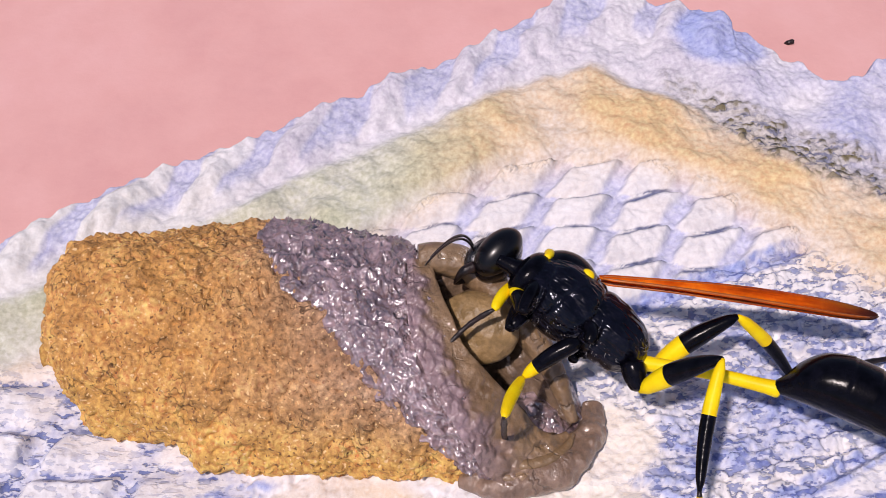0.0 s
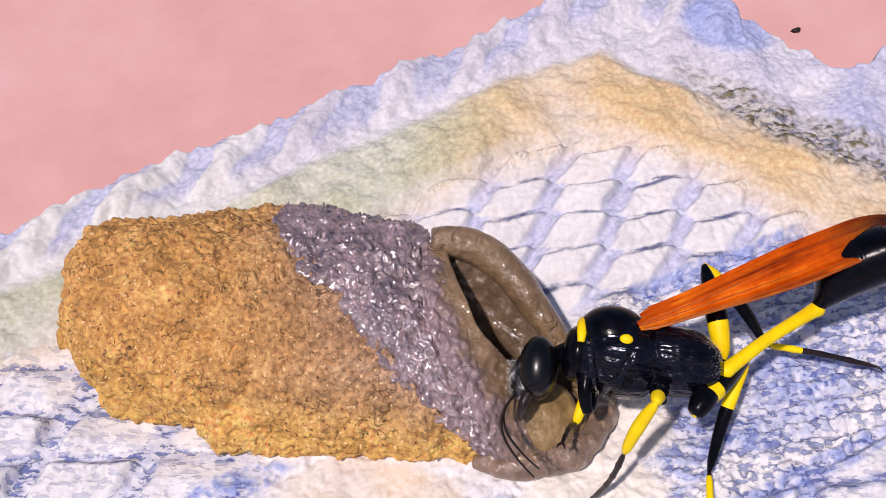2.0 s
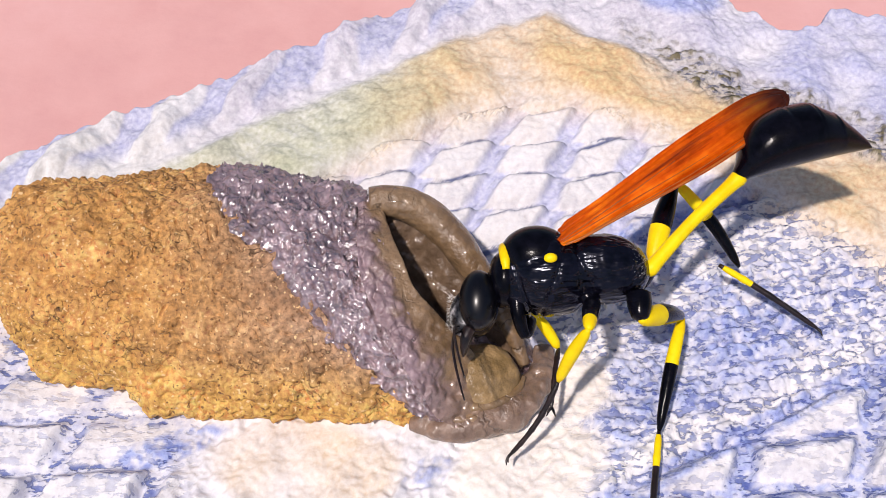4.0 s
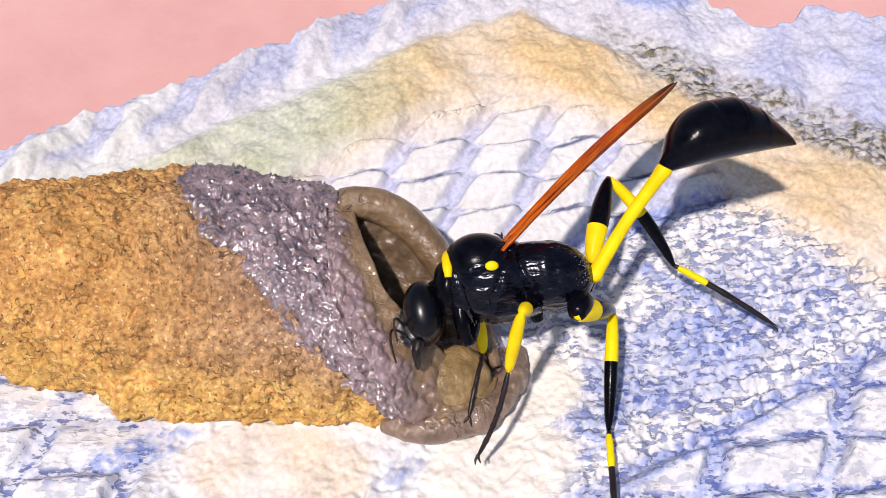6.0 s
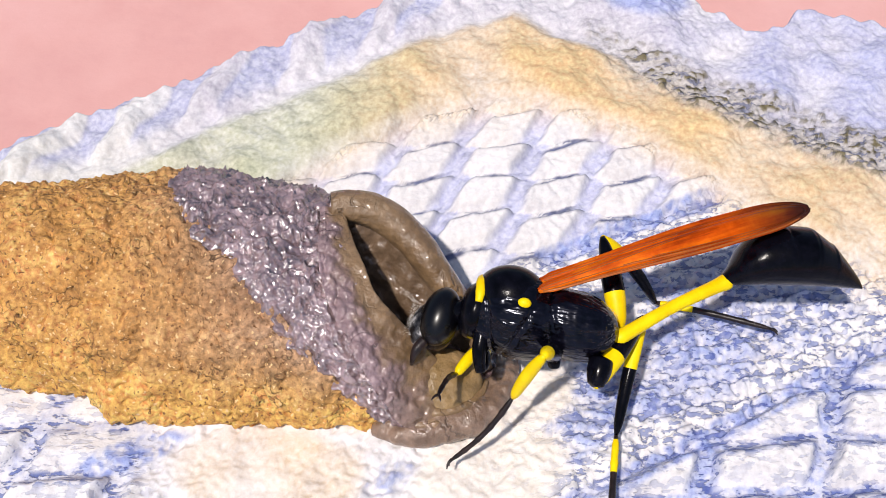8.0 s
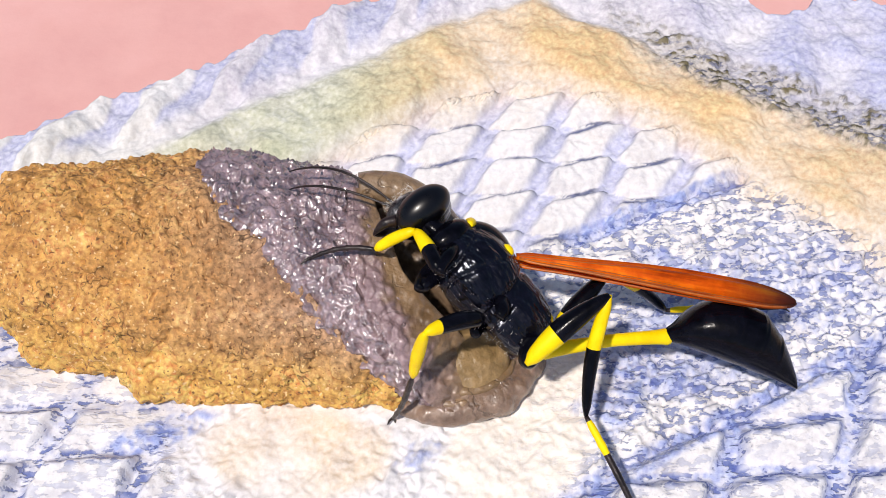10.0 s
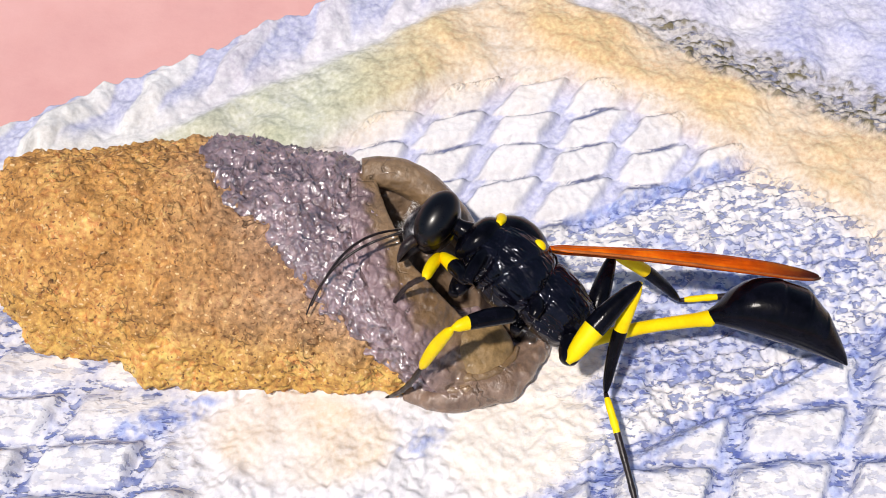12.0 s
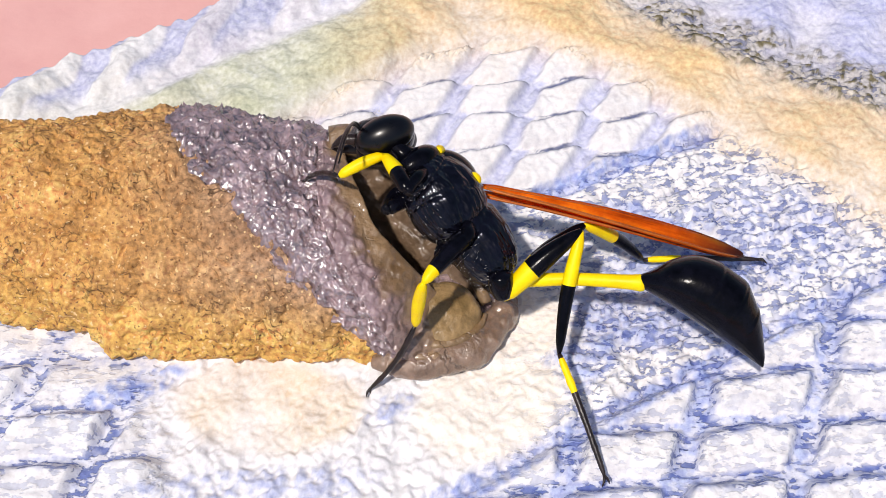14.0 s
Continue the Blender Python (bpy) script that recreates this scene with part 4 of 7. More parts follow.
def motions():
    walk(MOVING['wasp'], [
        (0.0, at(0.70, -2.73, 7.50, -96.5, 18.6, -33.3)), (0.5, at(0.35, -3.88, 7.50, -98.7, 22.7, -32.4)), (1.0, at(0.39, -5.39, 6.70, -74.0, 11.0, -26.9)),
        (1.5, at(1.24, -6.75, 6.30, -59.8, 1.9, -28.6)), (2.0, at(2.42, -7.58, 6.00, -52.3, -1.8, -9.2)), (2.5, at(2.19, -7.16, 6.60, -47.9, -2.3, 4.8)),
        (3.0, at(2.47, -6.38, 6.80, -48.0, -3.9, 6.0)), (3.6, at(2.23, -6.23, 6.80, -48.0, -4.0, 4.5)), (4.2, at(1.68, -5.89, 6.80, -48.0, -4.3, 1.1)),
        (4.8, at(1.12, -5.54, 6.80, -47.8, -4.5, -2.4)), (5.5, at(0.80, -5.35, 6.80, -47.7, -4.6, -4.4)), (6.0, at(0.52, -6.24, 6.60, -48.1, -6.0, 1.6)),
        (6.5, at(1.97, -6.71, 6.60, -47.6, -2.7, -6.1)), (7.0, at(1.83, -7.16, 6.40, -47.6, -0.6, -6.7)), (7.5, at(1.12, -7.43, 6.20, -46.9, -0.1, -14.3)),
        (8.0, at(2.39, -7.26, 6.20, -47.8, 3.6, -10.4)), (8.5, at(2.05, -7.10, 6.45, -53.2, 6.3, -13.6)), (9.0, at(1.24, -6.70, 7.04, -67.4, 12.9, -21.9)),
        (9.5, at(0.27, -6.22, 7.76, -87.6, 20.8, -33.0)), (10.0, at(-0.54, -5.82, 8.35, -111.0, 26.6, -42.8)), (10.5, at(-0.88, -5.65, 8.60, -116.5, 28.7, -46.9)),
        (11.0, at(-1.25, -5.20, 9.00, -124.7, 28.7, -55.1)), (11.5, at(-0.27, -6.24, 8.60, -120.7, 30.3, -48.7)), (12.0, at(0.90, -6.40, 8.00, -95.2, 23.9, -36.6)),
        (12.5, at(2.27, -7.50, 6.60, -53.5, 6.0, -22.0)), (13.0, at(0.69, -6.76, 8.00, -87.9, 17.8, -28.0)), (13.5, at(-0.24, -4.83, 8.60, -106.8, 22.1, -37.2)),
        (14.0, at(-0.62, -4.49, 8.80, -116.4, 27.2, -46.2)),
    ])
    walk(MOVING['petiole'], [
        (0.0, at(7.35, 0.00, -0.10, 42.7, -17.3, -22.2)), (0.5, at(7.35, -0.00, -0.10, 41.7, -43.0, -22.0)), (1.0, at(7.35, -0.00, -0.10, 16.4, -46.9, -0.3)),
        (1.5, at(7.35, 0.00, -0.10, 6.9, -55.8, 2.3)), (2.0, at(7.35, 0.00, -0.10, -6.3, -32.3, 34.3)), (2.5, at(7.35, 0.00, -0.10, -11.4, -40.9, -46.8)),
        (3.0, at(7.35, -0.00, -0.10, -7.3, -34.4, 14.3)), (3.6, at(7.35, 0.00, -0.10, -7.7, -36.4, 15.0)), (4.2, at(7.35, 0.00, -0.10, -8.6, -40.3, 17.4)),
        (4.8, at(7.35, -0.00, -0.10, -9.6, -43.7, 22.4)), (5.5, at(7.35, 0.00, -0.10, -10.5, -45.8, 23.1)), (6.0, at(7.35, 0.00, -0.10, -8.1, -47.4, 24.5)),
        (6.5, at(7.35, 0.00, -0.10, -11.1, -43.6, 26.0)), (7.0, at(7.35, -0.00, -0.10, -10.8, -35.9, 29.4)), (7.5, at(7.35, -0.00, -0.10, -13.6, -30.8, 32.3)),
        (8.0, at(7.35, 0.00, -0.10, -12.4, -31.7, 25.5)), (8.5, at(7.35, 0.00, -0.10, -9.3, -35.2, 26.3)), (9.0, at(7.35, -0.00, -0.10, -0.5, -45.0, 21.4)),
        (9.5, at(7.35, -0.00, -0.10, 23.2, -53.4, -3.7)), (10.0, at(7.35, 0.00, -0.10, 55.1, -45.1, -36.2)), (10.5, at(7.35, 0.00, -0.10, 60.0, -39.8, -42.5)),
        (11.0, at(7.35, -0.00, -0.10, 68.9, -33.5, -51.2)), (11.5, at(7.35, -0.00, -0.10, 66.6, -33.2, -52.7)), (12.0, at(7.35, 0.00, -0.10, 37.8, -48.7, -21.7)),
        (12.5, at(7.35, 0.00, -0.10, -8.6, -41.8, 18.8)), (13.0, at(7.35, 0.00, -0.10, 47.0, -42.8, -44.1)), (13.5, at(7.35, -0.00, -0.10, 59.0, -29.5, -46.0)),
        (14.0, at(7.35, 0.00, -0.10, 63.5, -23.6, -47.5)),
    ])
    walk(MOVING['gaster'], [
        (0.0, at(13.36, -2.45, 1.92, 41.4, -7.7, -14.7)), (0.5, at(11.96, -1.86, 4.54, 41.7, -17.9, -20.8)), (1.0, at(12.00, -0.02, 4.86, 17.5, -35.2, -3.9)),
        (1.5, at(11.17, 0.15, 5.52, -0.7, -32.3, 17.7)), (2.0, at(12.10, 3.24, 3.53, -1.6, -29.6, -7.3)), (2.5, at(10.87, -3.75, 4.35, -5.4, -8.8, 19.1)),
        (3.0, at(12.79, 1.39, 3.74, -6.3, -7.4, 9.5)), (3.6, at(12.64, 1.42, 3.94, -6.4, -7.9, 10.3)), (4.2, at(12.30, 1.55, 4.30, -6.7, -9.2, 12.0)),
        (4.8, at(11.90, 1.87, 4.60, -7.2, -10.9, 11.6)), (5.5, at(11.71, 1.86, 4.78, -7.5, -11.8, 12.5)), (6.0, at(11.54, 1.91, 4.90, -5.9, -5.9, 15.6)),
        (6.5, at(11.77, 2.15, 4.59, -8.1, -3.9, 27.3)), (7.0, at(12.15, 2.70, 3.89, -8.6, -4.7, 19.0)), (7.5, at(12.29, 3.12, 3.38, -10.6, -7.4, 18.7)),
        (8.0, at(12.57, 2.49, 3.48, -9.3, -7.7, 11.2)), (8.5, at(12.34, 2.46, 3.82, -4.8, -10.5, 9.9)), (9.0, at(11.82, 1.76, 4.71, 7.2, -17.3, 4.5)),
        (9.5, at(11.39, -0.26, 5.36, 24.8, -23.1, -5.7)), (10.0, at(11.23, -2.84, 4.71, 46.0, -22.7, -18.5)), (10.5, at(11.20, -3.53, 4.25, 49.8, -22.4, -21.9)),
        (11.0, at(10.91, -4.42, 3.65, 57.1, -20.3, -25.1)), (11.5, at(10.80, -4.52, 3.63, 55.4, -15.0, -24.6)), (12.0, at(11.52, -1.66, 5.01, 34.9, -20.8, -15.2)),
        (12.5, at(12.15, 1.63, 4.43, -5.0, -10.1, 10.0)), (13.0, at(10.93, -3.47, 4.52, 29.0, -13.3, -6.9)), (13.5, at(11.46, -4.26, 3.25, 41.6, -19.1, -8.7)),
        (14.0, at(11.56, -4.59, 2.62, 49.8, -12.8, -13.7)),
    ])
    walk(MOVING['head'], [
        (0.0, at(-2.26, 1.28, 0.51, -26.8, -8.7, 176.7)), (0.5, at(-2.43, 1.10, 1.08, -31.6, -23.6, -179.6)), (1.0, at(-1.79, 1.55, -0.03, -3.6, 6.6, 178.5)),
        (1.5, at(-1.87, 0.71, -1.16, 10.1, 1.6, -171.5)), (2.0, at(-2.24, 0.07, -1.28, 15.3, 1.9, -174.3)), (2.5, at(-2.09, 0.59, -0.82, 19.7, -0.6, -179.7)),
        (3.0, at(-1.84, 0.10, -1.29, 20.2, -7.1, 178.9)), (3.6, at(-1.78, 0.13, -1.33, 20.2, -6.6, 179.8)), (4.2, at(-1.65, 0.20, -1.40, 20.1, -5.4, -178.2)),
        (4.8, at(-1.52, 0.28, -1.46, 20.3, -4.2, -176.2)), (5.5, at(-1.21, 0.31, -1.85, 20.4, -3.4, -175.0)), (6.0, at(-1.69, 0.12, -1.53, 19.4, 3.2, -173.4)),
        (6.5, at(-1.81, -0.55, -1.94, 20.6, 6.3, -172.5)), (7.0, at(-1.81, 0.23, -1.37, 20.5, 7.6, -173.8)), (7.5, at(-2.20, 0.71, -0.69, 24.2, -28.4, 172.4)),
        (8.0, at(-1.95, 1.01, -1.18, 20.2, -7.2, 177.4)), (8.5, at(-1.49, 1.10, -0.91, 14.8, -6.5, 176.9)), (9.0, at(-1.51, 1.13, -0.35, 1.0, -5.5, 175.1)),
        (9.5, at(-1.74, 0.97, 0.21, -17.8, -6.6, 172.7)), (10.0, at(-2.09, 0.71, 0.55, -39.2, -10.0, 172.8)), (10.5, at(-2.26, 0.65, 0.59, -43.6, -11.1, 172.6)),
        (11.0, at(-2.20, 0.82, 0.43, -48.5, -7.4, 171.5)), (11.5, at(-2.11, 1.53, 0.15, -51.2, -21.8, -177.4)), (12.0, at(-2.36, 0.90, -0.57, -24.4, 5.9, 166.1)),
        (12.5, at(-2.07, 0.90, -0.82, 16.4, 14.4, -173.4)), (13.0, at(-2.26, 0.37, -0.69, -18.9, -0.3, 172.5)), (13.5, at(-2.13, 0.92, 0.22, -41.2, -26.5, -171.7)),
        (14.0, at(-2.25, 0.94, 0.31, -46.6, -21.0, -176.4)),
    ])
    walk(MOVING['wing_left'], [
        (0.0, at(2.75, -1.20, 1.75, 64.9, -27.3, -14.0)), (0.5, at(2.75, -1.20, 1.75, 71.0, -29.0, -18.0)), (1.0, at(2.75, -1.20, 1.75, 37.9, -38.6, 6.9)),
        (1.5, at(2.75, -1.20, 1.75, 30.9, -37.9, 29.8)), (2.0, at(2.75, -1.20, 1.75, 56.6, -26.5, 18.2)), (2.5, at(2.75, -1.20, 1.75, 67.8, -23.6, 12.5)),
        (3.0, at(2.75, -1.20, 1.75, 68.1, -23.1, 16.5)), (3.6, at(2.75, -1.20, 1.75, 57.7, -24.2, 18.2)), (4.2, at(2.75, -1.20, 1.75, 46.2, -26.7, 22.1)),
        (4.8, at(2.75, -1.20, 1.75, 33.7, -29.2, 26.3)), (5.5, at(2.75, -1.20, 1.75, 18.6, -30.5, 28.7)), (6.0, at(2.75, -1.20, 1.75, -12.6, -29.6, 39.4)),
        (6.5, at(2.75, -1.20, 1.75, 37.5, -31.1, 32.5)), (7.0, at(2.75, -1.20, 1.75, 38.7, -24.7, 21.4)), (7.5, at(2.75, -1.20, 1.75, 24.6, -23.1, 28.3)),
        (8.0, at(2.75, -1.20, 1.75, 27.8, -24.7, 17.1)), (8.5, at(2.75, -1.20, 1.75, 32.0, -27.1, 14.4)), (9.0, at(2.75, -1.20, 1.75, 44.9, -32.1, 5.4)),
        (9.5, at(2.75, -1.20, 1.75, 65.8, -34.6, -10.8)), (10.0, at(2.75, -1.20, 1.75, 89.9, -29.0, -28.5)), (10.5, at(2.75, -1.20, 1.75, 93.9, -27.5, -32.1)),
        (11.0, at(2.75, -1.20, 1.75, 96.8, -33.8, -31.6)), (11.5, at(2.75, -1.20, 1.75, 88.9, -27.0, -35.3)), (12.0, at(2.75, -1.20, 1.75, 58.1, -36.1, -11.8)),
        (12.5, at(2.75, -1.20, 1.75, 23.0, -27.1, 24.0)), (13.0, at(2.75, -1.20, 1.75, 42.2, -41.9, -8.0)), (13.5, at(2.75, -1.20, 1.75, 74.0, -34.5, -19.2)),
        (14.0, at(2.75, -1.20, 1.75, 83.0, -31.2, -23.7)),
    ])
    walk(MOVING['wing_right'], [
        (0.0, at(2.85, -0.35, 2.12, 67.5, -26.4, -16.5)), (0.5, at(2.85, -0.35, 2.12, 71.3, -28.0, -20.6)), (1.0, at(2.85, -0.35, 2.12, 38.9, -38.2, 4.4)),
        (1.5, at(2.85, -0.35, 2.12, 32.4, -37.7, 28.2)), (2.0, at(2.85, -0.35, 2.12, 59.3, -25.7, 16.3)), (2.5, at(2.85, -0.35, 2.12, 71.0, -22.4, 10.5)),
        (3.0, at(2.85, -0.35, 2.12, 71.0, -22.0, 14.7)), (3.6, at(2.85, -0.35, 2.12, 60.2, -23.2, 16.4)), (4.2, at(2.85, -0.35, 2.12, 48.6, -25.9, 20.3)),
        (4.8, at(2.85, -0.35, 2.12, 35.8, -28.5, 24.6)), (5.5, at(2.85, -0.35, 2.12, 20.1, -29.9, 27.1)), (6.0, at(2.85, -0.35, 2.12, -10.5, -29.0, 37.9)),
        (6.5, at(2.85, -0.35, 2.12, 40.7, -30.4, 31.0)), (7.0, at(2.85, -0.35, 2.12, 38.2, -23.7, 19.5)), (7.5, at(2.85, -0.35, 2.12, 26.0, -22.2, 26.8)),
        (8.0, at(2.85, -0.35, 2.12, 29.9, -23.7, 15.2)), (8.5, at(2.85, -0.35, 2.12, 34.0, -26.1, 12.5)), (9.0, at(2.85, -0.35, 2.12, 46.7, -31.4, 3.1)),
        (9.5, at(2.85, -0.35, 2.12, 67.3, -34.0, -13.4)), (10.0, at(2.85, -0.35, 2.12, 90.8, -27.9, -31.1)), (10.5, at(2.85, -0.35, 2.12, 94.5, -26.4, -34.5)),
        (11.0, at(2.85, -0.35, 2.12, 96.8, -32.7, -34.2)), (11.5, at(2.85, -0.35, 2.12, 89.2, -25.9, -37.7)), (12.0, at(2.85, -0.35, 2.12, 58.3, -35.3, -14.8)),
        (12.5, at(2.85, -0.35, 2.12, 23.5, -26.3, 22.2)), (13.0, at(2.85, -0.35, 2.12, 46.2, -41.1, -10.9)), (13.5, at(2.85, -0.35, 2.12, 74.5, -33.7, -21.9)),
        (14.0, at(2.85, -0.35, 2.12, 83.6, -30.3, -26.4)),
    ])
    walk(MOVING['femur_fore_left'], [
        (0.0, at(0.67, -0.92, -2.90, -63.5, -45.7, 128.5)), (0.5, at(0.67, -0.92, -2.90, -98.8, -42.2, -168.8)), (1.0, at(0.67, -0.92, -2.90, -48.9, -68.3, 124.2)),
        (1.5, at(0.67, -0.92, -2.90, -26.1, -44.9, 106.7)), (2.0, at(0.67, -0.92, -2.90, -5.5, -21.9, 88.5)), (2.5, at(0.67, -0.92, -2.90, 6.1, -16.2, 82.2)),
        (3.0, at(0.67, -0.92, -2.90, 8.2, -17.9, 78.7)), (3.6, at(0.67, -0.92, -2.90, 7.3, -15.5, 79.3)), (4.2, at(0.67, -0.92, -2.90, 5.3, -10.1, 80.3)),
        (4.8, at(0.67, -0.92, -2.90, 3.4, -4.5, 81.2)), (5.5, at(0.67, -0.92, -2.90, 2.3, -1.3, 81.7)), (6.0, at(0.67, -0.92, -2.90, 7.0, -22.1, 82.6)),
        (6.5, at(0.67, -0.92, -2.90, -2.5, -0.6, 83.3)), (7.0, at(0.67, -0.92, -2.90, -6.3, -2.1, 99.8)), (7.5, at(0.67, -0.92, -2.90, -15.1, -0.6, 121.5)),
        (8.0, at(0.67, -0.92, -2.90, -10.2, -14.4, 90.8)), (8.5, at(0.67, -0.92, -2.90, -15.8, -19.7, 95.9)), (9.0, at(0.67, -0.92, -2.90, -32.2, -30.0, 110.9)),
        (9.5, at(0.67, -0.92, -2.90, -57.0, -35.8, 134.3)), (10.0, at(0.67, -0.92, -2.90, -78.8, -33.6, 155.0)), (10.5, at(0.67, -0.92, -2.90, -87.2, -30.9, 162.8)),
        (11.0, at(0.67, -0.92, -2.90, -97.4, -32.8, 157.5)), (11.5, at(0.67, -0.92, -2.90, -87.6, -36.5, 137.0)), (12.0, at(0.67, -0.92, -2.90, -65.1, -25.0, 130.2)),
        (12.5, at(0.67, -0.92, -2.90, -28.8, -5.4, 105.0)), (13.0, at(0.67, -0.92, -2.90, -58.0, -40.3, 132.8)), (13.5, at(0.67, -0.92, -2.90, -75.2, -38.9, 141.1)),
        (14.0, at(0.67, -0.92, -2.90, -83.8, -33.3, 151.9)),
    ])
    walk(MOVING['tibia_fore_left'], [
        (0.0, at(-0.68, 0.78, -0.68, 89.4, 76.8, -80.7)), (0.5, at(-1.58, -1.36, -0.82, -19.2, 83.3, 160.0)), (1.0, at(0.03, 0.03, -0.02, -54.2, 67.1, 100.4)),
        (1.5, at(0.04, 1.18, -0.71, 96.6, 54.9, -77.5)), (2.0, at(0.75, 1.96, -1.74, 56.5, 73.5, -167.4)), (2.5, at(1.07, 2.03, -2.03, 16.4, 50.2, 76.7)),
        (3.0, at(1.25, 1.97, -1.95, 24.1, 61.5, 86.6)), (3.6, at(1.23, 2.02, -2.07, 12.7, 62.5, 55.3)), (4.2, at(1.18, 2.09, -2.36, -5.7, 55.1, -8.1)),
        (4.8, at(1.14, 2.13, -2.66, -4.5, 42.7, -56.9)), (5.5, at(1.12, 2.15, -2.83, 1.5, 37.2, -81.1)), (6.0, at(1.04, 1.93, -1.73, 58.9, 81.6, 67.2)),
        (6.5, at(1.03, 2.16, -2.87, 74.6, 34.2, -108.3)), (7.0, at(0.14, 2.13, -2.79, 62.7, 31.4, -116.4)), (7.5, at(-0.95, 1.72, -2.87, 48.5, 25.8, -112.7)),
        (8.0, at(0.63, 2.08, -2.13, 38.1, 40.2, -128.7)), (8.5, at(0.37, 1.98, -1.86, 27.8, 49.2, -139.8)), (9.0, at(-0.29, 1.59, -1.35, -17.1, 60.2, 173.6)),
        (9.5, at(-1.09, 0.88, -1.09, -65.8, 44.1, 122.9)), (10.0, at(-1.67, 0.17, -1.18, -81.5, 19.9, 105.1)), (10.5, at(-1.87, -0.13, -1.31, -85.1, 8.9, 100.4)),
        (11.0, at(-1.74, 0.08, -1.22, -92.2, 30.6, 102.2)), (11.5, at(-1.15, 0.78, -1.06, -97.4, 59.3, 103.3)), (12.0, at(-1.14, 1.23, -1.59, 66.7, 63.5, -81.3)),
        (12.5, at(-0.13, 2.06, -2.61, 89.2, 38.2, -103.2)), (13.0, at(-0.94, 0.81, -0.89, 46.2, 66.6, -96.8)), (13.5, at(-1.21, 0.59, -0.95, -126.3, 73.7, 92.1)),
        (14.0, at(-1.62, 0.30, -1.20, -82.0, 39.7, 107.2)),
    ])
    walk(MOVING['tarsus_fore_left'], [
        (0.0, at(-0.59, 0.21, -3.12, -36.7, 41.7, 106.5)), (0.5, at(-1.86, -1.26, -3.30, -50.0, -2.3, 96.1)), (1.0, at(-0.15, 0.99, -2.32, 24.8, 30.7, -91.0)),
        (1.5, at(0.35, -0.22, -2.76, 18.9, 15.5, -91.6)), (2.0, at(0.05, 1.80, -4.14, 2.4, 7.2, -97.6)), (2.5, at(1.44, 3.59, -3.95, -8.5, 32.3, -106.8)),
        (3.0, at(1.32, 3.16, -4.15, -7.5, 34.9, -102.0)), (3.6, at(1.88, 2.97, -4.29, -7.0, 40.0, -103.8)), (4.2, at(2.60, 1.89, -4.41, -6.5, 51.3, -108.2)),
        (4.8, at(2.14, 0.60, -4.35, -8.0, 63.1, -114.4)), (5.5, at(1.43, 0.18, -4.34, -10.7, 69.7, -119.8)), (6.0, at(1.18, 2.26, -4.21, -25.5, 55.7, -118.5)),
        (6.5, at(0.39, 0.20, -4.28, -3.1, 33.5, -114.1)), (7.0, at(-0.81, 0.22, -4.09, 0.8, -5.3, -99.4)), (7.5, at(-1.82, -0.35, -3.96, 7.3, -5.3, -95.3)),
        (8.0, at(-0.57, 0.59, -3.74, 7.4, 5.3, -99.9)), (8.5, at(-0.88, 0.93, -3.75, 3.8, 15.9, -110.8)), (9.0, at(-1.52, 1.73, -3.52, -15.0, 36.1, -144.0)),
        (9.5, at(-2.06, 2.39, -2.83, -54.7, 39.5, 161.3)), (10.0, at(-2.28, 2.44, -2.03, -78.1, 22.3, 124.2)), (10.5, at(-2.32, 2.29, -1.69, -83.1, 12.2, 112.5)),
        (11.0, at(-2.19, 2.18, -2.50, -73.6, -32.6, 98.2)), (11.5, at(-1.45, 2.02, -3.20, -81.4, -1.3, 102.6)), (12.0, at(-0.98, 0.12, -3.83, -52.2, 7.5, 92.7)),
        (12.5, at(-0.58, 0.15, -4.15, 15.9, 24.1, -98.5)), (13.0, at(-1.05, -0.17, -3.19, -53.6, 16.2, 108.5)), (13.5, at(-1.23, 1.29, -3.35, -71.8, 8.8, 109.2)),
        (14.0, at(-2.18, 2.14, -2.79, -82.2, -19.3, 109.6)),
    ])
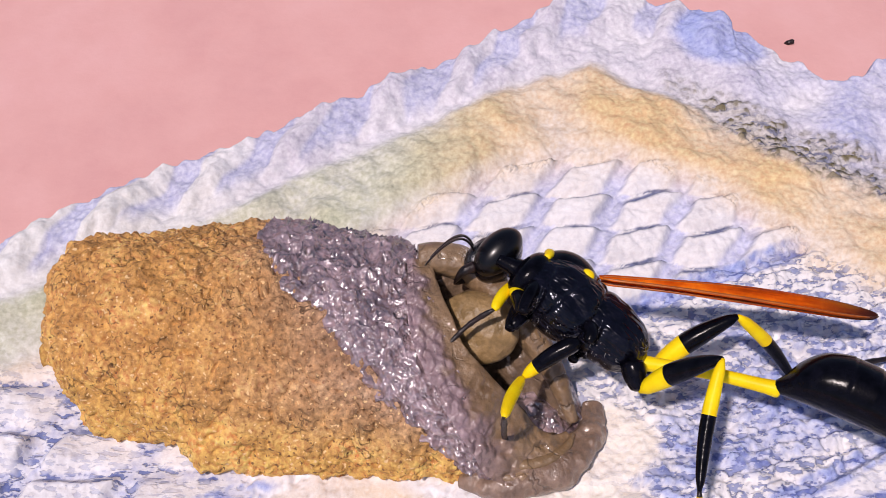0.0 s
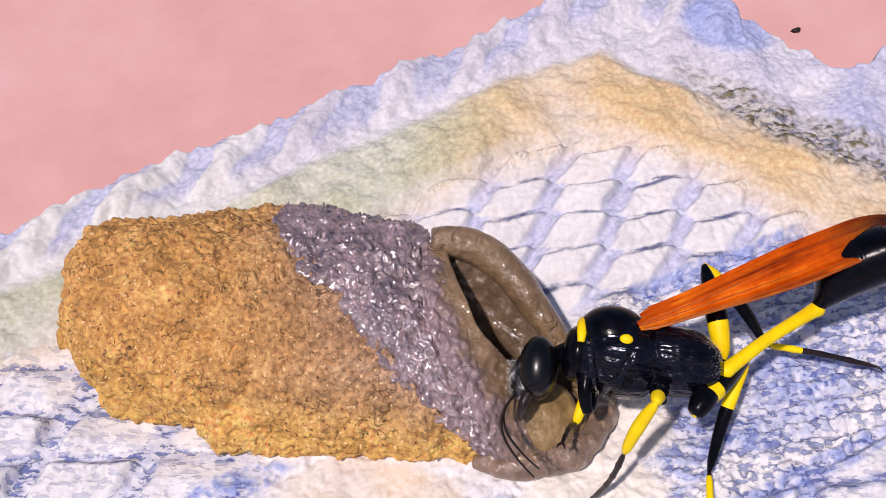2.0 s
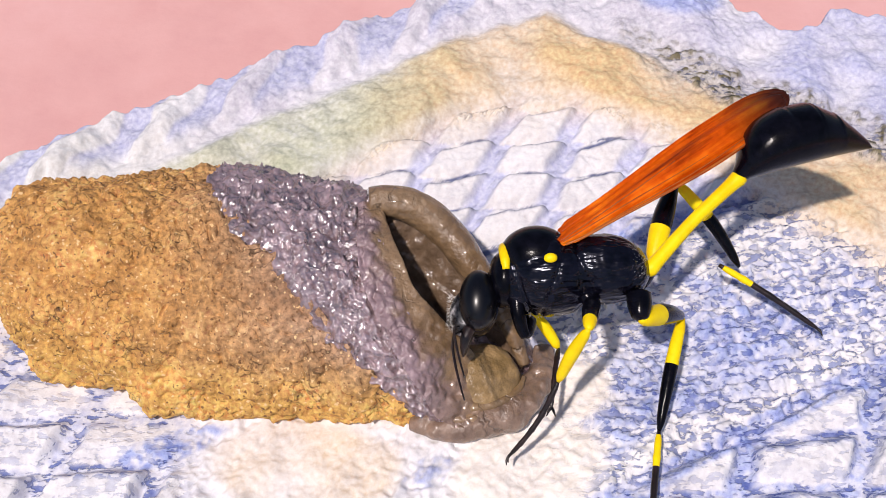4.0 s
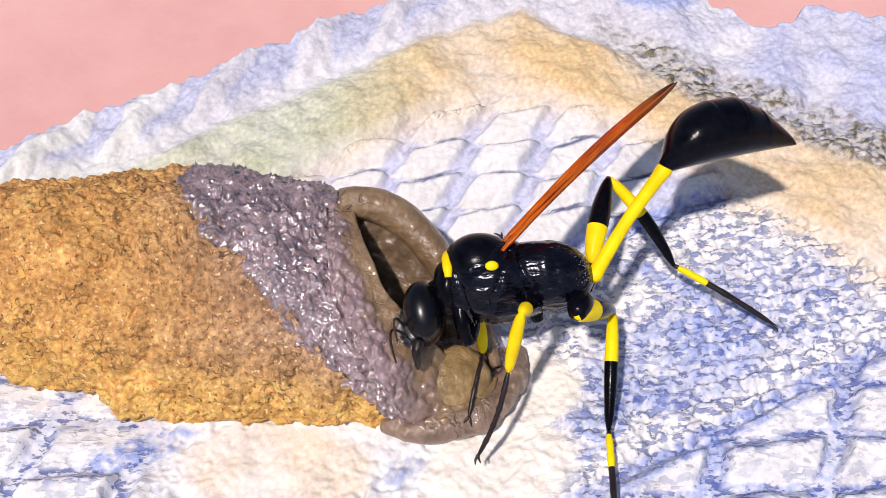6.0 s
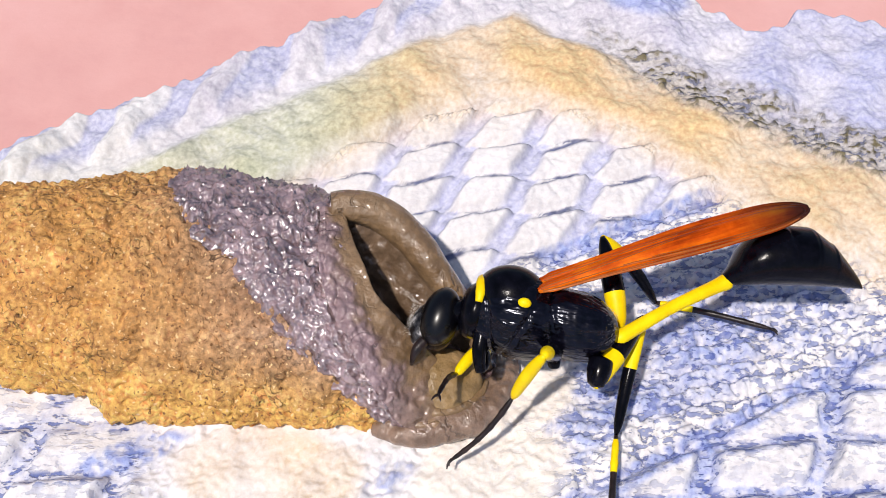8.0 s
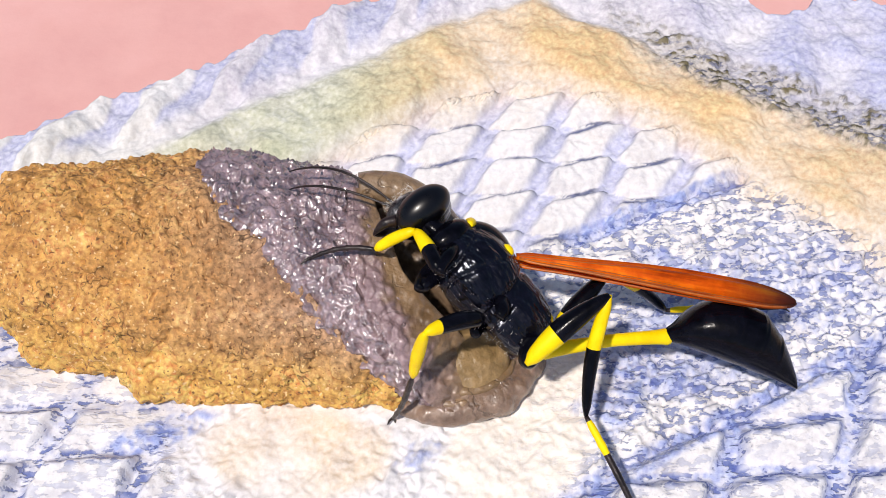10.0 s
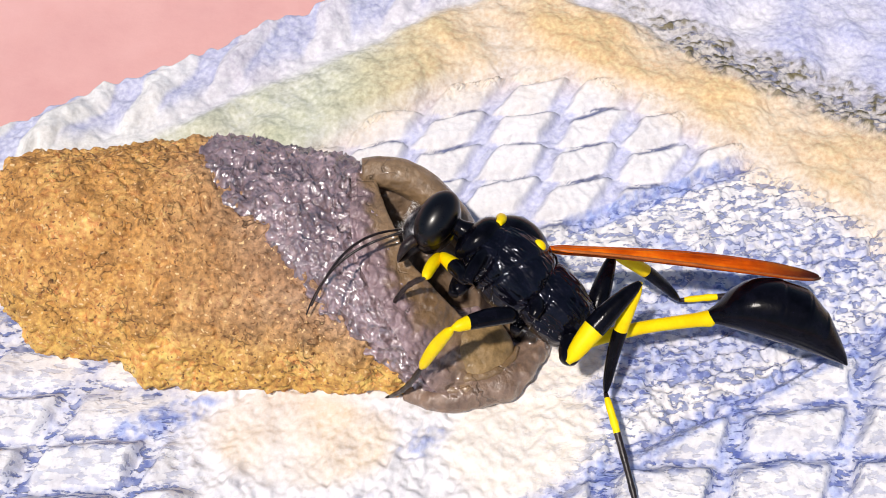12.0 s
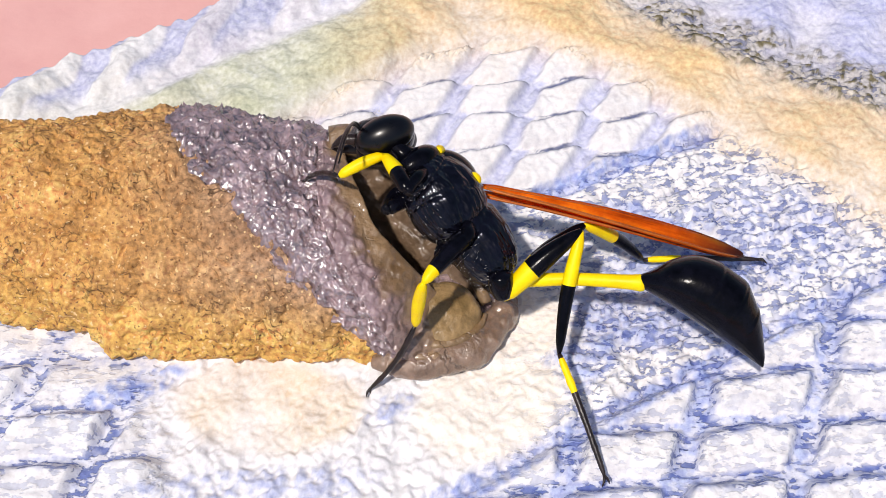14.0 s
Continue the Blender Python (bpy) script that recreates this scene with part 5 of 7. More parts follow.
    walk(MOVING['femur_mid_left'], [
        (0.0, at(3.87, -0.96, -2.21, -100.4, 42.0, 116.0)), (0.5, at(3.55, -0.79, -2.15, -71.7, 27.5, 132.7)), (1.0, at(4.20, -1.10, -1.40, -0.5, 19.2, -134.6)),
        (1.5, at(4.20, -1.10, -1.40, 25.2, 9.6, -74.8)), (2.0, at(4.20, -1.10, -1.40, 4.0, 1.4, -95.1)), (2.5, at(4.20, -1.10, -1.40, -8.3, 14.6, -112.3)),
        (3.0, at(4.20, -1.10, -1.40, -9.5, 17.3, -105.9)), (3.6, at(4.20, -1.10, -1.40, -7.9, 15.3, -103.1)), (4.2, at(4.20, -1.10, -1.40, -4.6, 10.6, -97.0)),
        (4.8, at(4.20, -1.10, -1.40, -1.8, 5.3, -91.0)), (5.5, at(4.20, -1.10, -1.40, -0.5, 2.2, -87.8)), (6.0, at(4.20, -1.10, -1.40, -8.3, -8.5, -101.4)),
        (6.5, at(4.20, -1.10, -1.40, 1.6, -6.4, -87.9)), (7.0, at(4.20, -1.10, -1.40, 2.2, -5.5, -99.1)), (7.5, at(4.20, -1.10, -1.40, 10.7, -26.6, -88.4)),
        (8.0, at(4.20, -1.10, -1.40, 8.3, -10.3, -101.7)), (8.5, at(4.15, -1.03, -1.50, 8.9, 0.3, -107.0)), (9.0, at(4.05, -0.85, -1.75, 6.0, 25.4, -120.3)),
        (9.5, at(3.91, -0.64, -2.04, -10.9, 52.6, -146.6)), (10.0, at(3.81, -0.46, -2.29, -55.3, 64.1, 162.2)), (10.5, at(3.76, -0.39, -2.39, -78.0, 61.6, 136.7)),
        (11.0, at(4.04, -0.28, -2.40, -100.3, 56.5, 112.3)), (11.5, at(3.67, -0.29, -2.26, -80.5, 43.1, 132.5)), (12.0, at(3.58, -0.86, -2.36, -45.8, 54.8, 169.9)),
        (12.5, at(4.20, -1.10, -1.40, 5.4, 27.8, -126.6)), (13.0, at(4.20, -1.10, -1.40, -24.6, 58.6, -158.4)), (13.5, at(4.19, -1.01, -1.71, -119.2, 67.9, 104.2)),
        (14.0, at(4.22, -1.06, -1.51, -142.4, 63.0, 76.6)),
    ])
    walk(MOVING['tibia_mid_left'], [
        (0.0, at(2.73, 1.38, -4.55, 125.3, 64.1, -79.3)), (0.5, at(1.44, 1.49, -3.77, 171.6, 58.7, -70.3)), (1.0, at(1.88, -3.45, -2.55, -53.0, 79.4, 111.9)),
        (1.5, at(5.10, -4.43, -1.99, -43.7, 41.4, 113.6)), (2.0, at(3.89, -4.59, -1.49, -36.0, 50.2, 117.7)), (2.5, at(2.91, -4.23, -2.28, -5.0, 44.6, 129.5)),
        (3.0, at(3.28, -4.31, -2.44, 1.2, 42.4, 126.6)), (3.6, at(3.44, -4.39, -2.32, 1.1, 44.6, 125.6)), (4.2, at(3.78, -4.51, -2.04, 0.6, 49.6, 123.3)),
        (4.8, at(4.14, -4.58, -1.72, -0.4, 54.7, 120.4)), (5.5, at(4.33, -4.59, -1.54, -1.2, 57.7, 118.6)), (6.0, at(3.52, -4.49, -0.88, 11.9, 56.2, 115.2)),
        (6.5, at(4.33, -4.58, -1.01, -5.1, 48.3, 122.9)), (7.0, at(3.65, -4.54, -1.06, -10.4, 48.1, 115.7)), (7.5, at(4.29, -4.23, 0.17, -19.1, 56.0, 108.8)),
        (8.0, at(3.50, -4.47, -0.78, -17.5, 47.8, 112.1)), (8.5, at(3.13, -4.37, -1.52, -25.7, 42.7, 103.1)), (9.0, at(2.45, -3.58, -3.25, -38.9, 27.9, 87.6)),
        (9.5, at(2.14, -1.81, -4.82, -47.6, 7.8, 75.7)), (10.0, at(2.35, 0.00, -5.44, -51.6, -10.1, 68.0)), (10.5, at(2.55, 0.75, -5.47, -52.6, -17.6, 65.1)),
        (11.0, at(3.31, 1.51, -5.32, -51.0, -28.5, 62.3)), (11.5, at(1.94, 1.59, -4.65, -48.4, -19.6, 64.0)), (12.0, at(1.59, -0.51, -5.22, -70.7, 10.7, 83.4)),
        (12.5, at(2.35, -3.59, -3.03, -37.1, 45.7, 115.3)), (13.0, at(2.51, -1.77, -4.39, -47.3, 9.3, 81.5)), (13.5, at(3.87, 0.27, -4.95, -41.8, -11.3, 70.9)),
        (14.0, at(4.59, 0.49, -4.63, -49.4, -18.3, 64.9)),
    ])
    walk(MOVING['tarsus_mid_left'], [
        (0.0, at(3.06, -0.34, -8.15, -28.5, -20.1, 78.7)), (0.5, at(2.14, -0.46, -7.18, -27.3, -23.1, 73.6)), (1.0, at(1.60, -2.77, -6.48, -35.4, 1.2, 87.4)),
        (1.5, at(3.90, -1.68, -4.63, -47.0, 43.2, 117.7)), (2.0, at(2.70, -2.32, -4.56, -18.0, 41.7, 111.4)), (2.5, at(1.10, -2.04, -5.09, -8.7, 51.2, 159.1)),
        (3.0, at(1.52, -1.94, -5.14, -1.1, 47.7, 167.1)), (3.6, at(1.78, -2.07, -5.13, -1.2, 50.3, 166.5)), (4.2, at(2.36, -2.35, -5.09, -1.5, 56.0, 165.1)),
        (4.8, at(2.97, -2.59, -4.99, -2.2, 61.9, 163.3)), (5.5, at(3.31, -2.72, -4.92, -2.9, 65.3, 162.0)), (6.0, at(2.57, -2.48, -4.21, 16.5, 65.2, 161.3)),
        (6.5, at(2.88, -2.34, -4.00, -1.9, 57.8, 159.7)), (7.0, at(2.49, -2.13, -4.04, -4.7, 54.6, 164.2)), (7.5, at(3.57, -2.11, -3.15, -6.0, 60.2, 158.1)),
        (8.0, at(2.49, -1.98, -3.74, -8.7, 57.3, 162.3)), (8.5, at(2.47, -1.51, -4.24, -23.3, 53.3, 143.4)), (9.0, at(2.60, -0.05, -5.12, -42.9, 36.4, 112.7)),
        (9.5, at(3.12, 2.03, -5.36, -49.4, 11.0, 90.2)), (10.0, at(3.82, 3.66, -4.74, -47.0, -10.6, 73.6)), (10.5, at(4.16, 4.21, -4.26, -44.0, -19.3, 65.9)),
        (11.0, at(4.94, 4.62, -3.41, -64.0, -23.5, 67.9)), (11.5, at(3.59, 4.98, -3.31, -74.5, -12.3, 77.4)), (12.0, at(2.04, 3.40, -5.96, -52.3, 1.8, 88.5)),
        (12.5, at(1.16, -1.06, -5.89, -16.7, 43.3, 167.0)), (13.0, at(3.09, 2.13, -5.03, -61.4, 32.5, 110.0)), (13.5, at(5.15, 3.97, -4.17, -81.8, 23.8, 88.8)),
        (14.0, at(6.20, 3.93, -3.37, -84.8, 12.7, 73.9)),
    ])
    walk(MOVING['femur_fore_right'], [
        (0.0, at(0.67, 0.92, -2.90, 30.5, -82.8, 21.2)), (0.5, at(0.67, 0.92, -2.90, 8.6, -84.3, 41.3)), (1.0, at(0.67, 0.92, -2.90, 11.3, -77.7, 46.7)),
        (1.5, at(0.67, 0.92, -2.90, 12.0, -70.4, 48.1)), (2.0, at(0.67, 0.92, -2.90, 9.3, -65.0, 64.8)), (2.5, at(0.67, 0.92, -2.90, 9.0, -57.6, 77.0)),
        (3.0, at(0.67, 0.92, -2.90, 11.7, -56.7, 76.0)), (3.6, at(0.67, 0.92, -2.90, 11.4, -56.4, 74.9)), (4.2, at(0.67, 0.92, -2.90, 10.9, -55.9, 72.5)),
        (4.8, at(0.67, 0.92, -2.90, 10.2, -55.4, 69.9)), (5.5, at(0.67, 0.92, -2.90, 9.9, -55.1, 68.5)), (6.0, at(0.67, 0.92, -2.90, 14.2, -56.1, 69.3)),
        (6.5, at(0.67, 0.92, -2.90, 7.0, -56.3, 69.3)), (7.0, at(0.67, 0.92, -2.90, 4.4, -57.0, 70.4)), (7.5, at(0.67, 0.92, -2.90, 2.1, -57.5, 65.8)),
        (8.0, at(0.67, 0.92, -2.90, -1.8, -57.6, 71.6)), (8.5, at(0.67, 0.92, -2.90, -2.4, -60.7, 68.6)), (9.0, at(0.67, 0.92, -2.90, -2.3, -68.2, 60.5)),
        (9.5, at(0.67, 0.92, -2.90, 4.0, -77.0, 44.7)), (10.0, at(0.67, 0.92, -2.90, 30.3, -83.1, 10.7)), (10.5, at(0.67, 0.92, -2.90, 57.1, -84.2, -19.4)),
        (11.0, at(0.67, 0.92, -2.90, 80.8, -79.0, -47.4)), (11.5, at(0.67, 0.92, -2.90, 51.9, -85.0, -16.0)), (12.0, at(0.67, 0.92, -2.90, 5.4, -83.4, 40.5)),
        (12.5, at(0.67, 0.92, -2.90, -4.8, -63.8, 65.9)), (13.0, at(0.67, 0.92, -2.90, 16.1, -81.3, 38.3)), (13.5, at(0.67, 0.92, -2.90, 52.3, -82.2, -4.7)),
        (14.0, at(0.67, 0.92, -2.90, 60.8, -82.1, -21.8)),
    ])
    walk(MOVING['tibia_fore_right'], [
        (0.0, at(1.03, 1.06, 0.18, -56.5, -26.2, 116.8)), (0.5, at(0.90, 1.12, 0.18, -59.0, -24.9, 117.5)), (1.0, at(1.12, 1.40, 0.13, -42.2, -3.2, 119.4)),
        (1.5, at(1.37, 1.70, 0.02, -34.2, 9.0, 121.8)), (2.0, at(1.23, 2.11, -0.09, -23.7, 27.6, 131.6)), (2.5, at(1.04, 2.54, -0.28, -17.4, 35.5, 140.7)),
        (3.0, at(1.08, 2.57, -0.31, -15.6, 35.5, 139.5)), (3.6, at(1.12, 2.57, -0.32, -15.9, 35.5, 139.4)), (4.2, at(1.19, 2.58, -0.33, -16.6, 35.4, 139.0)),
        (4.8, at(1.27, 2.57, -0.35, -17.4, 35.4, 138.5)), (5.5, at(1.32, 2.57, -0.36, -17.8, 35.4, 138.3)), (6.0, at(1.28, 2.54, -0.33, -15.6, 35.6, 138.8)),
        (6.5, at(1.28, 2.53, -0.32, -19.2, 35.4, 139.2)), (7.0, at(1.23, 2.51, -0.30, -20.1, 35.4, 139.5)), (7.5, at(1.35, 2.44, -0.29, -22.3, 33.6, 137.4)),
        (8.0, at(1.20, 2.49, -0.28, -22.4, 34.3, 138.9)), (8.5, at(1.22, 2.33, -0.20, -30.4, 27.8, 132.7)), (9.0, at(1.24, 1.92, -0.02, -45.3, 10.1, 122.9)),
        (9.5, at(1.17, 1.41, 0.12, -59.1, -13.1, 117.4)), (10.0, at(1.04, 0.99, 0.18, -70.6, -33.0, 117.1)), (10.5, at(0.96, 0.82, 0.18, -76.3, -41.3, 118.6)),
        (11.0, at(1.07, 0.49, 0.14, -86.2, -52.9, 121.5)), (11.5, at(0.93, 0.85, 0.19, -79.8, -43.6, 119.3)), (12.0, at(0.94, 1.15, 0.18, -60.2, -20.2, 117.3)),
        (12.5, at(1.23, 2.17, -0.12, -31.1, 25.2, 129.9)), (13.0, at(1.04, 1.21, 0.16, -50.4, -15.4, 117.4)), (13.5, at(1.09, 0.89, 0.17, -63.8, -36.3, 117.0)),
        (14.0, at(1.06, 0.76, 0.17, -75.2, -43.4, 118.3)),
    ])
    walk(MOVING['tarsus_fore_right'], [
        (0.0, at(0.02, 3.06, 1.28, -63.6, -18.1, 141.7)), (0.5, at(-0.15, 3.13, 1.24, -64.6, -17.9, 141.9)), (1.0, at(-0.10, 3.58, 0.27, -41.6, -12.8, 148.2)),
        (1.5, at(0.06, 3.79, -0.37, -28.9, -19.0, 152.5)), (2.0, at(-0.24, 3.76, -1.25, -12.0, -23.7, 143.5)), (2.5, at(-0.53, 3.83, -1.73, -2.6, -22.1, 142.4)),
        (3.0, at(-0.47, 3.89, -1.76, -1.7, -20.9, 141.6)), (3.6, at(-0.43, 3.90, -1.77, -2.3, -21.0, 141.7)), (4.2, at(-0.34, 3.91, -1.78, -3.6, -21.2, 142.1)),
        (4.8, at(-0.25, 3.92, -1.80, -4.9, -21.4, 142.5)), (5.5, at(-0.20, 3.92, -1.80, -5.6, -21.5, 142.7)), (6.0, at(-0.25, 3.88, -1.78, -2.5, -24.0, 142.8)),
        (6.5, at(-0.26, 3.86, -1.77, -6.9, -22.5, 143.7)), (7.0, at(-0.31, 3.83, -1.75, -7.7, -23.2, 144.9)), (7.5, at(-0.18, 3.85, -1.67, -11.3, -22.9, 144.4)),
        (8.0, at(-0.36, 3.85, -1.69, -11.2, -21.4, 144.6)), (8.5, at(-0.28, 3.95, -1.36, -18.9, -21.9, 143.9)), (9.0, at(-0.10, 3.99, -0.46, -37.1, -23.4, 142.7)),
        (9.5, at(0.05, 3.57, 0.68, -59.1, -25.6, 142.1)), (10.0, at(0.08, 2.85, 1.54, -77.9, -27.5, 142.2)), (10.5, at(0.07, 2.47, 1.84, -85.9, -28.2, 142.5)),
        (11.0, at(0.28, 1.77, 2.14, -99.1, -36.2, 145.0)), (11.5, at(0.04, 2.43, 1.91, -89.8, -30.1, 143.1)), (12.0, at(-0.14, 3.24, 1.04, -63.6, -15.5, 142.7)),
        (12.5, at(-0.22, 3.90, -1.18, -22.3, -16.6, 147.1)), (13.0, at(-0.07, 3.35, 0.83, -54.3, -13.3, 143.0)), (13.5, at(0.17, 2.68, 1.65, -73.9, -24.2, 141.8)),
        (14.0, at(0.20, 2.36, 1.89, -86.1, -29.3, 142.7)),
    ])
    walk(MOVING['femur_mid_right'], [
        (0.0, at(4.60, 1.10, -1.40, 10.5, -84.0, 39.1)), (0.5, at(4.60, 1.10, -1.40, 33.0, -87.1, 13.8)), (1.0, at(4.60, 1.10, -1.40, 89.6, -55.4, -85.7)),
        (1.5, at(4.60, 1.10, -1.40, 50.6, -75.4, -19.0)), (2.0, at(4.60, 1.10, -1.40, 21.7, -64.1, -88.5)), (2.5, at(4.60, 1.10, -1.40, 6.9, -43.7, 84.8)),
        (3.0, at(4.60, 1.10, -1.40, 9.0, -39.4, 84.0)), (3.6, at(4.59, 1.10, -1.40, 8.1, -39.1, 83.4)), (4.2, at(4.58, 1.10, -1.40, 6.1, -38.6, 82.0)),
        (4.8, at(4.59, 1.10, -1.40, 4.2, -37.9, 79.8)), (5.5, at(4.60, 1.10, -1.40, 3.0, -37.6, 79.4)), (6.0, at(4.60, 1.10, -1.40, 8.4, -39.2, 80.0)),
        (6.5, at(4.60, 1.10, -1.40, 0.2, -42.4, 79.1)), (7.0, at(4.60, 1.10, -1.40, -2.3, -46.9, 78.7)), (7.5, at(4.60, 1.10, -1.40, 33.7, -78.0, -17.4)),
        (8.0, at(4.60, 1.10, -1.40, 27.5, -62.8, -93.3)), (8.5, at(4.46, 1.05, -1.30, 51.7, -64.5, -95.3)), (9.0, at(4.25, 0.91, -1.18, -21.2, -64.4, 79.1)),
        (9.5, at(4.25, 0.85, -1.22, -29.8, -71.5, 79.2)), (10.0, at(4.46, 1.07, -1.28, -31.4, -80.4, 73.6)), (10.5, at(4.60, 1.10, -1.40, -36.9, -80.7, 75.7)),
        (11.0, at(4.60, 1.10, -1.40, -9.4, -86.6, 43.8)), (11.5, at(4.60, 1.10, -1.40, -37.8, -82.4, 74.5)), (12.0, at(4.60, 1.10, -1.40, -28.4, -78.4, 73.4)),
        (12.5, at(4.60, 1.10, -1.40, 36.5, -83.1, -5.7)), (13.0, at(4.60, 1.10, -1.40, -22.4, -71.2, 77.2)), (13.5, at(4.60, 1.10, -1.40, -27.1, -76.6, 76.0)),
        (14.0, at(4.60, 1.10, -1.40, -32.5, -80.7, 72.8)),
    ])
    walk(MOVING['tibia_mid_right'], [
        (0.0, at(4.89, 1.33, 2.08, -48.2, -14.3, 96.9)), (0.5, at(4.77, 1.14, 2.10, -52.3, -11.0, 97.2)), (1.0, at(4.75, -0.88, 1.48, -37.3, 5.2, 101.6)),
        (1.5, at(5.44, 0.81, 1.99, -32.3, 24.9, 105.4)), (2.0, at(4.64, -0.43, 1.75, -8.4, 28.6, 98.4)), (2.5, at(4.83, 3.62, 1.02, 5.4, 54.0, 104.4)),
        (3.0, at(4.88, 3.79, 0.82, 8.5, 49.5, 104.6)), (3.6, at(4.90, 3.80, 0.81, 6.6, 49.4, 105.2)), (4.2, at(4.96, 3.81, 0.79, 2.5, 48.8, 106.2)),
        (4.8, at(5.08, 3.82, 0.75, -1.5, 47.5, 107.5)), (5.5, at(5.11, 3.83, 0.74, -3.5, 47.0, 107.7)), (6.0, at(5.07, 3.77, 0.81, 5.5, 49.6, 106.7)),
        (6.5, at(5.09, 3.64, 0.96, -9.0, 52.1, 108.4)), (7.0, at(5.07, 3.45, 1.16, -15.0, 56.5, 110.3)), (7.5, at(5.29, 0.88, 2.02, -17.2, 43.6, 109.4)),
        (8.0, at(4.51, -0.50, 1.71, -13.9, 31.8, 100.0)), (8.5, at(4.32, -0.46, 1.86, -20.0, 28.3, 98.7)), (9.0, at(4.54, 2.40, 1.98, -41.0, 28.6, 98.3)),
        (9.5, at(4.46, 1.94, 2.10, -49.1, -2.4, 96.4)), (10.0, at(4.63, 1.62, 2.17, -58.6, -34.6, 98.6)), (10.5, at(4.74, 1.65, 2.05, -63.9, -42.1, 101.1)),
        (11.0, at(4.75, 1.24, 2.09, -71.5, -54.6, 103.7)), (11.5, at(4.72, 1.54, 2.07, -66.6, -45.0, 101.3)), (12.0, at(4.80, 1.77, 2.03, -54.2, -11.0, 98.6)),
        (12.5, at(5.02, 1.06, 2.07, -32.3, 39.9, 107.7)), (13.0, at(4.85, 2.20, 1.91, -42.9, -8.1, 98.0)), (13.5, at(4.80, 1.88, 2.01, -52.1, -36.3, 100.1)),
        (14.0, at(4.77, 1.64, 2.05, -62.8, -44.6, 101.6)),
    ])
    walk(MOVING['tarsus_mid_right'], [
        (0.0, at(4.42, 5.18, 3.07, -85.5, -40.5, 168.5)), (0.5, at(4.28, 5.04, 2.86, -85.9, -39.5, 166.1)), (1.0, at(3.95, 3.02, 1.12, -39.3, -32.8, 117.6)),
        (1.5, at(4.47, 4.31, 0.30, -30.6, -33.6, 121.0)), (2.0, at(4.13, 3.05, -0.17, -7.7, -19.8, 104.4)), (2.5, at(4.24, 5.90, -2.22, -0.7, -45.6, 120.3)),
        (3.0, at(4.23, 6.31, -2.22, 1.2, -45.9, 121.2)), (3.6, at(4.22, 6.31, -2.23, 0.3, -46.0, 121.2)), (4.2, at(4.22, 6.35, -2.22, -1.7, -46.0, 121.4)),
        (4.8, at(4.27, 6.40, -2.20, -4.0, -45.6, 122.2)), (5.5, at(4.28, 6.42, -2.19, -5.2, -45.5, 122.3)), (6.0, at(4.33, 6.26, -2.23, -0.0, -46.7, 121.4)),
        (6.5, at(4.31, 5.97, -2.20, -7.9, -45.1, 121.6)), (7.0, at(4.30, 5.51, -2.18, -10.1, -44.8, 120.6)), (7.5, at(4.33, 3.61, -0.74, -11.7, -19.9, 109.3)),
        (8.0, at(3.92, 2.85, -0.40, -11.4, -14.4, 103.9)), (8.5, at(3.79, 3.02, -0.04, -17.1, -17.9, 106.5)), (9.0, at(4.03, 5.88, 0.06, -48.9, -45.7, 144.1)),
        (9.5, at(4.02, 5.91, 2.26, -76.1, -40.9, 158.9)), (10.0, at(4.13, 4.88, 4.44, -101.0, -37.7, 166.9)), (10.5, at(4.17, 4.56, 4.74, -105.1, -37.1, 164.5)),
        (11.0, at(4.20, 3.49, 5.36, -117.7, -43.6, 163.7)), (11.5, at(4.17, 4.32, 4.90, -109.2, -37.0, 165.1)), (12.0, at(4.21, 5.66, 2.79, -82.8, -37.3, 161.0)),
        (12.5, at(4.08, 3.98, -0.49, -24.5, -27.0, 113.6)), (13.0, at(4.30, 6.12, 2.48, -71.5, -39.9, 161.3)), (13.5, at(4.23, 5.06, 4.37, -92.8, -39.5, 164.8)),
        (14.0, at(4.19, 4.43, 4.86, -104.8, -39.3, 163.5)),
    ])
